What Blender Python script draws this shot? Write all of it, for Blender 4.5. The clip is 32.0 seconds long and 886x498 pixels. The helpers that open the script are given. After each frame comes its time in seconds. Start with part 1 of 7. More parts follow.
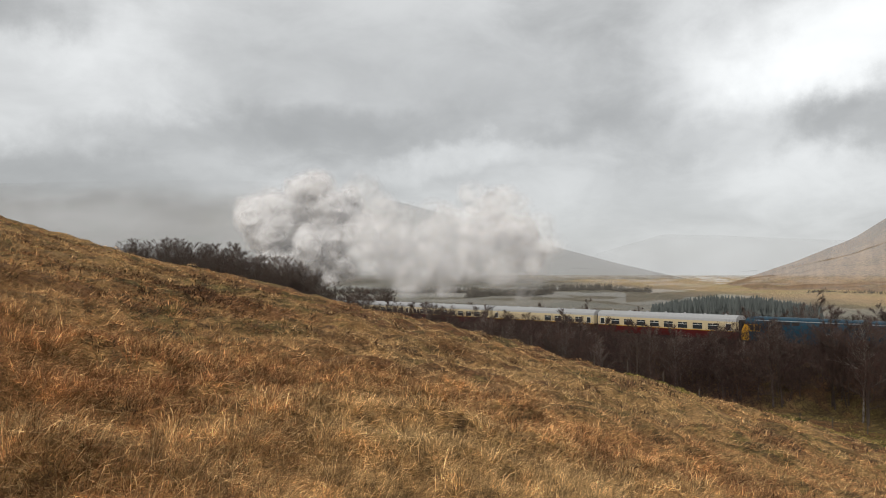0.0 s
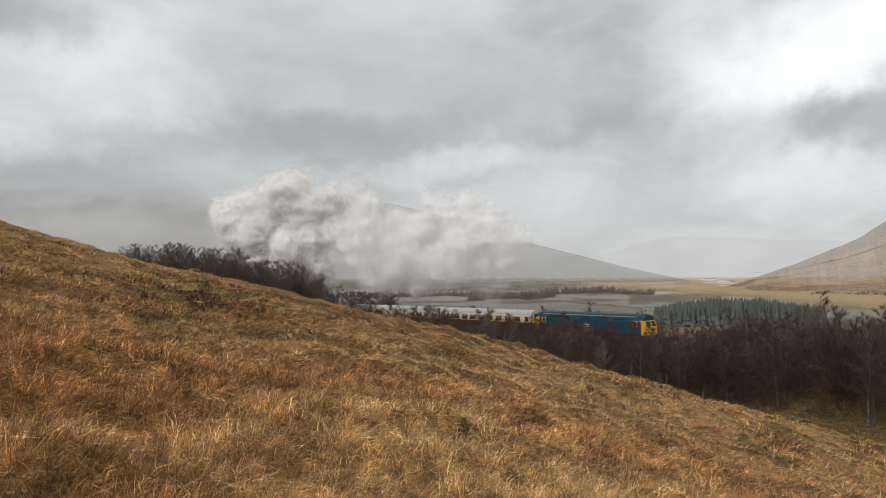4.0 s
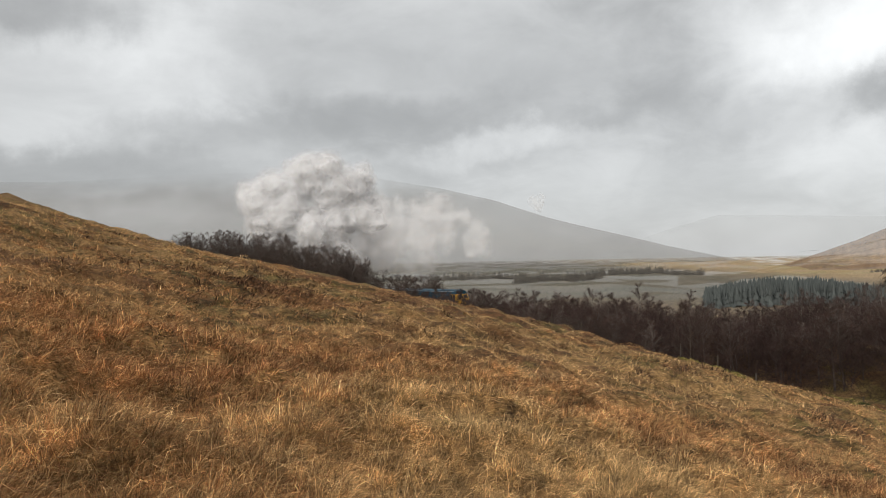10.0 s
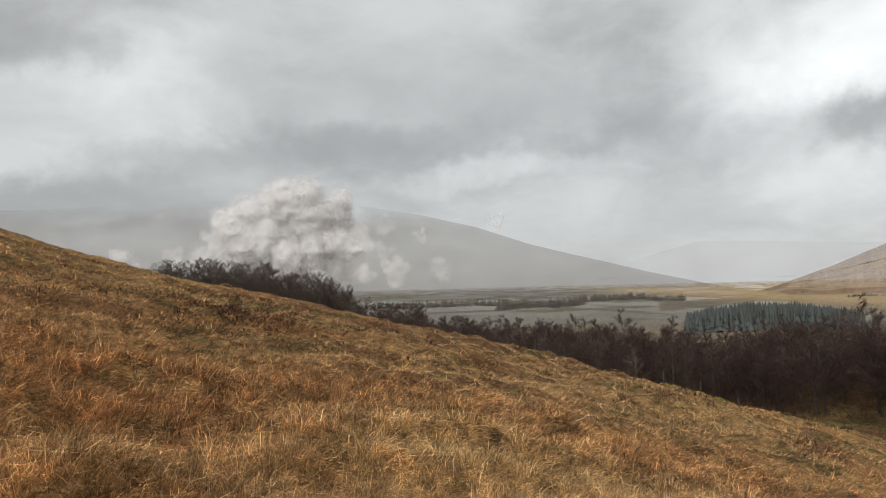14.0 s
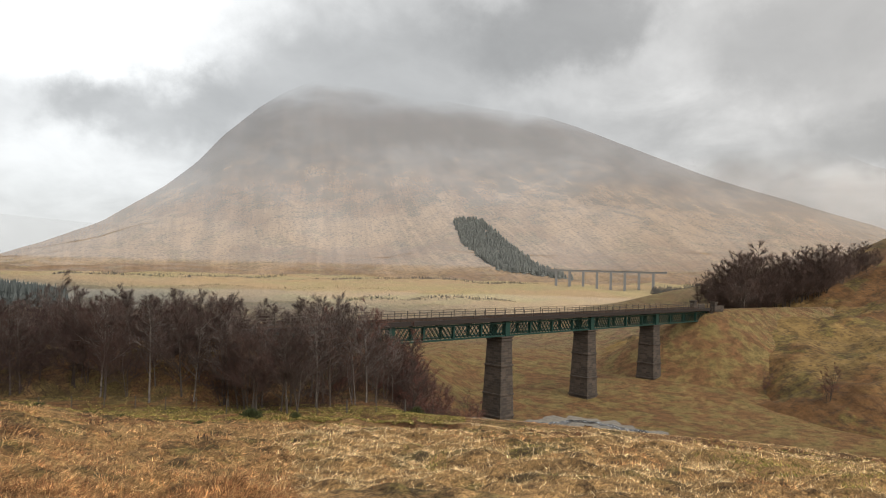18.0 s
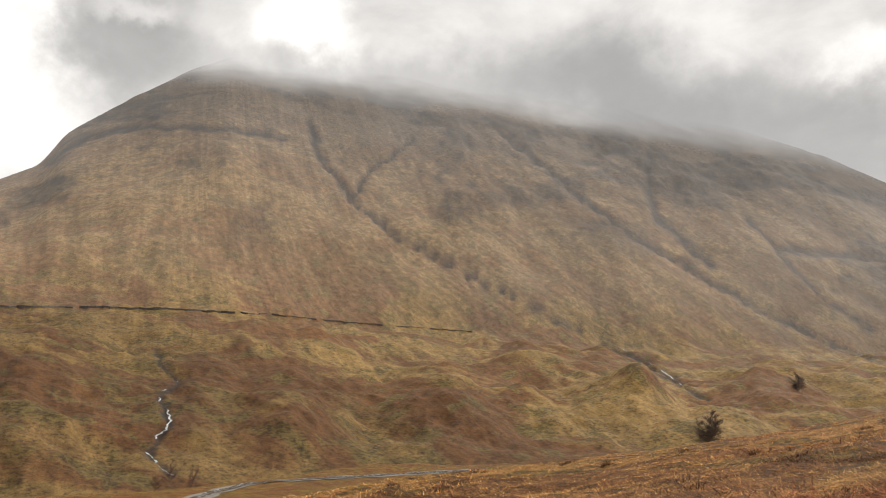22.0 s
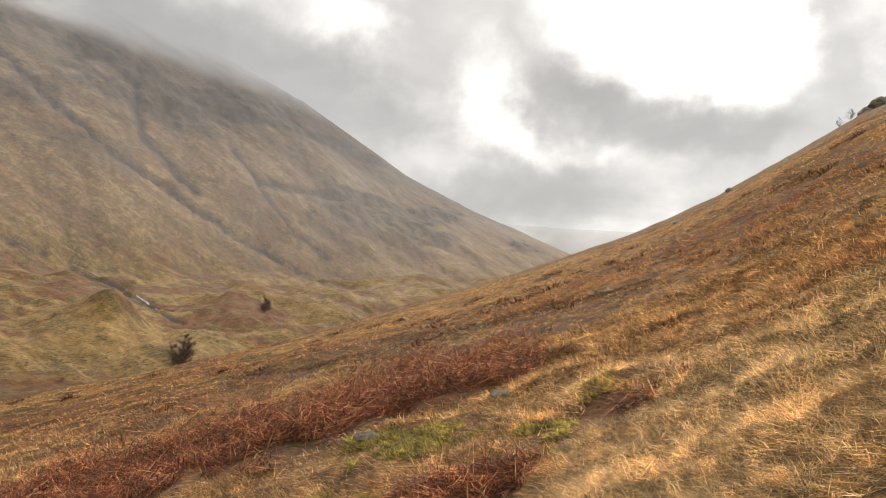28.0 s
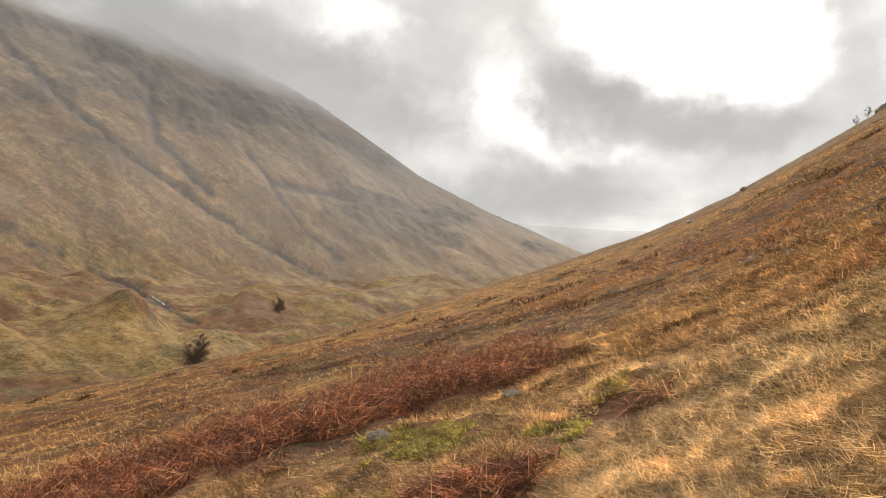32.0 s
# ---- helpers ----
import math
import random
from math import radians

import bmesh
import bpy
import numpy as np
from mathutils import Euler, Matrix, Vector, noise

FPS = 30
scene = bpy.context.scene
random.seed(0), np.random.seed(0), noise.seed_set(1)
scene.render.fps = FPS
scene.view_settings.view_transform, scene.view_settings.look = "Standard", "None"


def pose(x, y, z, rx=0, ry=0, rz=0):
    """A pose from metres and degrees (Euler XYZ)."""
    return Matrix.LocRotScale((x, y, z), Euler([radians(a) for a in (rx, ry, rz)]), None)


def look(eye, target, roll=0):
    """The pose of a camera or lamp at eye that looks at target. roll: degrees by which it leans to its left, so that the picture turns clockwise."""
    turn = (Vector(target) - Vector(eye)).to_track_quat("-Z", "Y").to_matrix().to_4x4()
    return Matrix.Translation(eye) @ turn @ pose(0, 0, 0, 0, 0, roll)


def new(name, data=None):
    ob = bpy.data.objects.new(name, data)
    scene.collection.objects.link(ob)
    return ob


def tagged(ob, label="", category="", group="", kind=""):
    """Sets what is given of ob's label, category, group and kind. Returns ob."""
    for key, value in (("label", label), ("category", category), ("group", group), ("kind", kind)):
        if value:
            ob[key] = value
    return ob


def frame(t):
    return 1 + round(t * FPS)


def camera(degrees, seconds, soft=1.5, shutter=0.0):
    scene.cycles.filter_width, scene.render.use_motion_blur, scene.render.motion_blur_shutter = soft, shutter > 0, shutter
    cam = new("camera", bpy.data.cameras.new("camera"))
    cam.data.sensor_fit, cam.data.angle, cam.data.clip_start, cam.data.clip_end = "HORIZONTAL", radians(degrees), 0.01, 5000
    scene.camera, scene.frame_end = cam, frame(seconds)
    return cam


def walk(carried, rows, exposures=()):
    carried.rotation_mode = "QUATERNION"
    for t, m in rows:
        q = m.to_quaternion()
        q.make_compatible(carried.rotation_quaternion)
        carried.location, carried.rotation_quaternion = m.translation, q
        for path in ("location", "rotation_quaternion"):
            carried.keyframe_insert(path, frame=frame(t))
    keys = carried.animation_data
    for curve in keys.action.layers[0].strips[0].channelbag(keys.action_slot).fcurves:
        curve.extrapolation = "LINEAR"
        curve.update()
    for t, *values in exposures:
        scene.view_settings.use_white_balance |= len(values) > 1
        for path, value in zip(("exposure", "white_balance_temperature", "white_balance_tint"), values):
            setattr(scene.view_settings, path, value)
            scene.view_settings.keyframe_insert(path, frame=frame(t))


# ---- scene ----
# A hillside above a railway viaduct in a misty glen. One eye point, turning.
EYE = 1.6
cam = camera(66.07, 32.0, soft=1.0)
PATH = [
    (0, pose(0, 0, EYE, 91.90, -0.00, 0.00)),
    (0.5, pose(0, 0, EYE, 92.04, 0.00, 0.09)),
    (1, pose(0, 0, EYE, 91.99, 0.06, 0.08)),
    (1.5, pose(0, 0, EYE, 91.77, 0.83, 0.49)),
    (2, pose(0, 0, EYE, 91.69, 0.89, -0.12)),
    (2.5, pose(0, 0, EYE, 91.97, 0.86, -0.47)),
    (4.5, pose(0, 0, EYE, 92.19, 0.29, 0.43)),
    (5, pose(0, 0, EYE, 92.12, 1.19, 0.21)),
    (5.5, pose(0, 0, EYE, 90.84, 1.87, 1.09)),
    (6, pose(0, 0, EYE, 90.57, 1.64, 2.15)),
    (6.5, pose(0, 0, EYE, 90.37, 1.17, 3.23)),
    (7, pose(0, 0, EYE, 90.75, 0.99, 3.71)),
    (7.5, pose(0, 0, EYE, 91.01, 0.97, 3.48)),
    (8, pose(0, 0, EYE, 91.29, 1.23, 3.37)),
    (8.5, pose(0, 0, EYE, 91.27, 2.04, 3.03)),
    (9, pose(0, 0, EYE, 91.38, 1.12, 3.18)),
    (9.5, pose(0, 0, EYE, 91.10, 0.97, 3.33)),
    (10, pose(0, 0, EYE, 90.83, 1.14, 3.96)),
    (10.5, pose(0, 0, EYE, 90.62, 1.34, 5.74)),
    (11, pose(0, 0, EYE, 90.35, 1.38, 5.46)),
    (11.5, pose(0, 0, EYE, 90.87, 2.09, 5.52)),
    (12, pose(0, 0, EYE, 91.34, 1.74, 4.65)),
    (12.5, pose(0, 0, EYE, 92.51, 1.36, 2.10)),
    (13, pose(0, 0, EYE, 93.09, 1.62, 1.85)),
    (13.5, pose(0, 0, EYE, 93.08, 1.46, 2.64)),
    (15.5, pose(0, 0, EYE, 93.00, 0.20, -4.48)),
    (16, pose(0, 0, EYE, 92.00, 0.14, -14.14)),
    (16.5, pose(0, 0, EYE, 91.84, -0.38, -25.79)),
    (17, pose(0, 0, EYE, 91.87, -0.76, -37.51)),
    (17.5, pose(0, 0, EYE, 91.07, -1.48, -48.87)),
    (18, pose(0, 0, EYE, 91.09, -1.40, -57.85)),
    (18.5, pose(0, 0, EYE, 90.94, -0.63, -63.64)),
    (19, pose(0, 0, EYE, 91.06, -0.43, -70.40)),
    (19.5, pose(0, 0, EYE, 92.48, -0.63, -84.54)),
    (20, pose(0, 0, EYE, 94.75, -1.32, -98.51)),
    (20.5, pose(0, 0, EYE, 98.56, -2.67, -111.11)),
    (21, pose(0, 0, EYE, 100.11, -2.60, -121.41)),
    (21.5, pose(0, 0, EYE, 101.59, -2.16, -132.75)),
    (22, pose(0, 0, EYE, 101.03, -2.14, -145.25)),
    (22.5, pose(0, 0, EYE, 99.77, -1.56, -159.48)),
    (23, pose(0, 0, EYE, 98.33, -0.82, -171.66)),
    (23.5, pose(0, 0, EYE, 97.16, -1.00, -178.93)),
    (24, pose(0, 0, EYE, 96.30, -1.25, -184.20)),
    (24.5, pose(0, 0, EYE, 96.69, -0.54, -187.68)),
    (25, pose(0, 0, EYE, 96.38, -0.18, -187.53)),
    (25.5, pose(0, 0, EYE, 95.70, -0.20, -187.64)),
    (27.5, pose(0, 0, EYE, 95.74, 0.03, -187.12)),
    (28, pose(0, 0, EYE, 95.62, 0.01, -186.86)),
    (28.5, pose(0, 0, EYE, 95.60, 0.19, -186.83)),
    (29, pose(0, 0, EYE, 95.67, 0.44, -186.69)),
    (29.5, pose(0, 0, EYE, 95.79, 0.51, -186.62)),
    (30, pose(0, 0, EYE, 95.88, 0.64, -186.69)),
    (30.5, pose(0, 0, EYE, 95.82, 0.42, -186.37)),
    (31, pose(0, 0, EYE, 95.72, 0.36, -186.29)),
    (31.5, pose(0, 0, EYE, 95.65, 0.21, -186.10)),
    (32, pose(0, 0, EYE, 95.62, 0.03, -185.78)),
]
walk(cam, PATH, [(0, -0.06), (10, -0.05), (13, -0.12), (15.5, -0.08), (17.2, 0.0), (18.5, 0.36), (20.5, 0.38), (22, 0.46), (24, 0.57), (32, 0.58)])

# ---- light ----
SUN_AZ, SUN_EL = 196, 38


def bearing(az, r, z=0.0):
    a = radians(az)
    return Vector((math.sin(a) * r, math.cos(a) * r, z))


def nd(tree, kind, **ins):
    n = tree.nodes.new("ShaderNode" + kind)
    for k, v in ins.items():
        if k.startswith("_"):
            key = k[1:]
            sock = n.inputs[int(key)] if key.isdigit() else n.inputs[key.replace("_", " ")]
            if isinstance(v, bpy.types.NodeSocket):
                tree.links.new(v, sock)
            else:
                sock.default_value = v
        elif k == "op":
            n.operation = v
        elif k == "blend":
            n.blend_type = v
    return n


def math_node(tree, op, a, b=0.0, c=None, clamp=False):
    n = nd(tree, "Math", op=op, _0=a, _1=b)
    if c is not None:
        if isinstance(c, bpy.types.NodeSocket):
            tree.links.new(c, n.inputs[2])
        else:
            n.inputs[2].default_value = c
    n.use_clamp = clamp
    return n.outputs[0]


def smooth(tree, v, lo, hi, a=0.0, b=1.0):
    n = nd(tree, "MapRange", _Value=v, _From_Min=lo, _From_Max=hi, _To_Min=a, _To_Max=b)
    n.interpolation_type = "SMOOTHSTEP"
    return n.outputs[0]


def mix(tree, f, a, b, blend="MIX"):
    n = nd(tree, "MixRGB", blend=blend, _Fac=f, _Color1=a, _Color2=b)
    return n.outputs[0]


def noise_tex(tree, vec, scale, detail=5.0, rough=0.55, dist=0.0):
    n = nd(tree, "TexNoise", _Vector=vec, _Scale=scale, _Detail=detail, _Roughness=rough, _Distortion=dist)
    return n.outputs["Fac"]


def make_world():
    w = bpy.data.worlds.new("sky")
    scene.world = w
    w.use_nodes = True
    t = w.node_tree
    t.nodes.clear()
    co = nd(t, "TexCoord").outputs["Generated"]
    sep = nd(t, "SeparateXYZ", _0=co)
    up = math_node(t, "MAXIMUM", sep.outputs[2], 0.0)
    den = math_node(t, "ADD", up, 0.42)
    flat = nd(t, "CombineXYZ", _0=math_node(t, "DIVIDE", sep.outputs[0], den), _1=math_node(t, "DIVIDE", sep.outputs[1], den), _2=math_node(t, "MULTIPLY", up, 1.2)).outputs[0]
    cov = math_node(t, "ADD", math_node(t, "MULTIPLY", noise_tex(t, flat, 1.5, 5, 0.5, 0.3), 0.6), math_node(t, "MULTIPLY", noise_tex(t, flat, 4.6, 7, 0.6, 0.4), 0.4))
    # bearing from the middle of the sweep and elevation, both in degrees, stirred at two scales
    mid = bearing(SKY_MID, 1)
    along_mid = nd(t, "VectorMath", op="DOT_PRODUCT", _0=co, _1=(mid.x, mid.y, 0)).outputs["Value"]
    across = nd(t, "VectorMath", op="DOT_PRODUCT", _0=co, _1=(mid.y, -mid.x, 0)).outputs["Value"]
    az = math_node(t, "DEGREES", math_node(t, "ARCTAN2", across, along_mid))
    el = math_node(t, "DEGREES", math_node(t, "ARCSINE", sep.outputs[2]))
    place = nd(t, "CombineXYZ", _0=az, _1=el).outputs[0]
    for scale, detail, reach in ((5.5, 3.0, 7.0), (17.0, 6.0, 4.2)):
        wob = nd(t, "TexNoise", _Vector=co, _Scale=scale, _Detail=detail, _Roughness=0.62)
        off = nd(t, "VectorMath", op="SUBTRACT", _0=wob.outputs["Color"], _1=(0.5, 0.5, 0.5)).outputs[0]
        off = nd(t, "VectorMath", op="MULTIPLY", _0=off, _1=(reach * 1.5, reach, 0.0)).outputs[0]
        place = nd(t, "VectorMath", op="ADD", _0=place, _1=off).outputs[0]
    val = smooth(t, cov, 0.36, 0.64, SKY_DARK, SKY_LIGHT)
    for a, e, wide, high, tilt, tone, core in SKY_BANKS:
        m = t.nodes.new("ShaderNodeMapping")
        m.vector_type = "TEXTURE"
        t.links.new(place, m.inputs["Vector"])
        m.inputs["Location"].default_value = (a, e, 0)
        m.inputs["Rotation"].default_value = (0, 0, radians(tilt))
        m.inputs["Scale"].default_value = (wide, high, 1)
        far = nd(t, "VectorMath", op="LENGTH", _0=m.outputs[0]).outputs["Value"]
        g = smooth(t, far, core, 1.45, 0.92, 0.0)
        val = math_node(t, "ADD", math_node(t, "MULTIPLY", val, math_node(t, "SUBTRACT", 1.0, g)), math_node(t, "MULTIPLY", g, tone * (1.1 if a < -45 else 1.0)))
    # drizzle evens the sky out towards the horizon
    hor = smooth(t, up, 0.0, 0.13, 0.7, 0.0)
    low = smooth(t, sep.outputs[1], -0.8, 0.6, *SKY_HORIZON)
    val = math_node(t, "ADD", math_node(t, "MULTIPLY", val, math_node(t, "SUBTRACT", 1.0, hor)), math_node(t, "MULTIPLY", hor, low))
    val = math_node(t, "MULTIPLY", val, smooth(t, cov, 0.3, 0.7, 0.88, 1.12))
    tint = mix(t, smooth(t, sep.outputs[1], -0.6, 0.9), SKY_WARM, SKY_COOL)
    cloud = mix(t, 1.0, tint, val, "MULTIPLY")
    sky = t.nodes.new("ShaderNodeTexSky")
    sky.sky_type, sky.sun_disc = "NISHITA", False
    sky.sun_elevation, sky.sun_rotation = radians(SUN_EL), radians(SUN_AZ)
    bg1 = nd(t, "Background", _Color=sky.outputs[0], _Strength=0.08)
    bg2 = nd(t, "Background", _Color=cloud, _Strength=1.0)
    both = nd(t, "MixShader", _0=0.94, _1=bg1.outputs[0], _2=bg2.outputs[0])
    out = t.nodes.new("ShaderNodeOutputWorld")
    t.links.new(both.outputs[0], out.inputs[0])


SKY_DARK, SKY_LIGHT, SKY_HORIZON = 0.48, 0.66, (0.33, 0.62)
SKY_WARM, SKY_COOL = (1.04, 1.0, 0.95, 1), (1.01, 1.03, 1.035, 1)
# banks and openings of the cloud: bearing from SKY_MID, elevation, half width and height in degrees, tilt, brightness, core
SKY_MID = 92
SKY_NORTH = [(-119.7, 15.3, 13.4, 6.5, 8, 0.7, 0.2), (-118.9, 16.6, 6.2, 2.6, 12, 0.8, 0.1), (-126.1, 11.9, 5.4, 3.3, 0, 0.66, 0.2), (-127.5, 18.2, 6.1, 2.4, 0, 0.4, 0.1), (-123.6, 7.2, 17.8, 2.3, 0, 0.4, 0.3), (-96.0, 15.9, 18.8, 5.7, -8, 0.55, 0.3), (-105.5, 10.9, 15.4, 2.1, 4, 0.43, 0.2), (-81.1, 11.8, 7.8, 2.1, 18, 0.43, 0.1), (-81.3, 4.3, 21.1, 6.0, 0, 0.62, 0.3), (-90.4, 9.4, 9.1, 1.2, 8, 0.7, 0.1), (-67.7, 14.5, 8.9, 7.2, 35, 0.62, 0.2), (-62.4, 15.9, 3.2, 5.2, 20, 0.70, 0.2), (-70.9, 12.4, 3.7, 2.0, 25, 0.46, 0.1), (-72.4, 9.4, 2.9, 1.8, 10, 0.47, 0.1), (-65.2, 10.3, 5.5, 1.9, 32, 0.42, 0.1), (-67.8, 17.4, 2.8, 1.9, 15, 0.5, 0.1)]
SKY_NORTH_EAST = [(-60.3, 17.1, 7.4, 5.7, 30, 0.74, 0.2), (-54.7, 19.9, 3.4, 2.8, 30, 0.80, 0.1), (-68.4, 12.0, 3.6, 1.7, 20, 0.45, 0.1), (-60.8, 12.4, 5.3, 2.0, 15, 0.41, 0.1), (-52.0, 13.5, 6.0, 2.3, 32, 0.4, 0.2), (-42.9, 16.8, 13.8, 3.9, 5, 0.60, 0.3)]
SKY_EAST = [(-58.6, 16.9, 13.7, 5.6, 10, 1.0, 0.3), (-62.5, 7.8, 9.7, 3.8, 0, 0.72, 0.2), (-60.7, 10.7, 3.9, 2.1, 15, 0.42, 0.2), (-52.6, 12.2, 6.6, 2.5, 22, 0.41, 0.2), (-35.7, 16.0, 18.3, 4.3, 0, 0.45, 0.3), (-24.4, 19.0, 11.7, 2.8, 0, 0.34, 0.2), (-23.8, 14.7, 5.7, 1.4, 0, 0.56, 0.1), (-12.9, 15.9, 4.7, 2.0, 0, 0.64, 0.1), (-4.3, 13.8, 4.4, 2.5, 0, 0.56, 0.2), (-33.7, 11.7, 20.4, 2.4, -4, 0.43, 0.3)]
SKY_SADDLE = [(-24.3, 19.1, 8.3, 3.6, 0, 0.34, 0.2), (-14.5, 16.8, 4.4, 2.4, 10, 0.6, 0.1), (-6.9, 16.5, 8.4, 4.3, 0, 0.38, 0.2), (5.4, 18.0, 5.7, 6.9, 0, 1.15, 0.3), (12.9, 19.1, 11.1, 5.3, 0, 1.1, 0.3), (3.1, 12.5, 6.1, 1.8, 5, 0.42, 0.1), (10.7, 13.5, 7.5, 1.8, 22, 0.4, 0.1), (11.6, 10.3, 4.7, 1.6, 25, 0.85, 0.1), (-0.6, 9.9, 12.4, 2.1, 0, 0.43, 0.2)]
SKY_SOUTH_EAST = [(-2.1, 19.3, 6.5, 7.5, 0, 0.42, 0.3), (10.5, 23.1, 7.8, 8.6, 0, 1.2, 0.35), (19.0, 24.3, 2.5, 5.2, 10, 0.9, 0.1), (13.1, 10.8, 5.8, 1.4, 5, 0.8, 0.1), (3.9, 12.2, 10.5, 2.4, 15, 0.36, 0.2), (26.0, 24.4, 6.3, 6.6, 0, 0.31, 0.2), (26.0, 27.7, 3.2, 1.2, 15, 0.6, 0.1), (41.0, 28.2, 5.2, 2.1, -10, 0.9, 0.1), (45.3, 23.9, 18.2, 2.7, 0, 0.4, 0.2), (56.3, 25.6, 12.7, 2.6, 0, 0.42, 0.2)]
SKY_SOUTH = [(72.5, 21.4, 15.1, 5.4, -20, 0.27, 0.3), (84.8, 18.2, 11.3, 4.2, -30, 0.33, 0.2), (87.5, 24.1, 3.1, 1.6, 0, 0.8, 0.1), (102.7, 22.8, 3.5, 2.8, 0, 0.46, 0.1), (116.2, 21.2, 11.1, 5.0, -5, 1.2, 0.3), (98.9, 18.1, 3.1, 4.0, 15, 0.9, 0.1), (102.3, 14.1, 3.3, 1.7, -25, 0.85, 0.1), (108.5, 12.3, 2.7, 1.2, 0, 0.72, 0.1), (92.7, 13.4, 3.4, 1.9, 0, 0.56, 0.1), (108.3, 17.1, 7.8, 2.7, -14, 0.31, 0.2), (116.8, 14.3, 9.4, 2.6, -4, 0.36, 0.2), (98.5, 9.3, 12.8, 2.8, 0, 0.36, 0.3), (122.8, 11.4, 6.1, 2.0, 0, 0.48, 0.2), (125.4, 22.6, 2.6, 1.6, -20, 0.48, 0.1)]
SKY_SOUTH_WEST = [(126.9, 17.0, 2.9, 6.1, 0, 0.44, 0.3)]
SKY_BANKS = SKY_NORTH + SKY_NORTH_EAST + SKY_EAST + SKY_SADDLE + SKY_SOUTH_EAST + SKY_SOUTH + SKY_SOUTH_WEST
make_world()
scene.cycles.transparent_max_bounces = 128
sun = new("sun", bpy.data.lights.new("sun", "SUN"))
sun.data.energy, sun.data.angle, sun.data.color = 2.6, radians(60), (1.0, 0.95, 0.88)
sun.matrix_world = look(bearing(SUN_AZ, 100, 100 * math.tan(radians(SUN_EL))), (0, 0, 0))

# ---- materials ----
def material(name, rough=0.9):
    m = bpy.data.materials.new(name)
    m.use_nodes = True
    t = m.node_tree
    b = t.nodes["Principled BSDF"]
    b.inputs["Roughness"].default_value = rough
    b.inputs["Specular IOR Level"].default_value = 0.2
    return m, t, b


def world_pos(t):
    return nd(t, "NewGeometry").outputs["Position"]


def bump(t, b, h, strength=0.5, dist=0.05):
    n = nd(t, "Bump", _Height=h, _Strength=strength, _Distance=dist)
    t.links.new(n.outputs[0], b.inputs["Normal"])


def grey(v):
    return (v, v, v, 1)


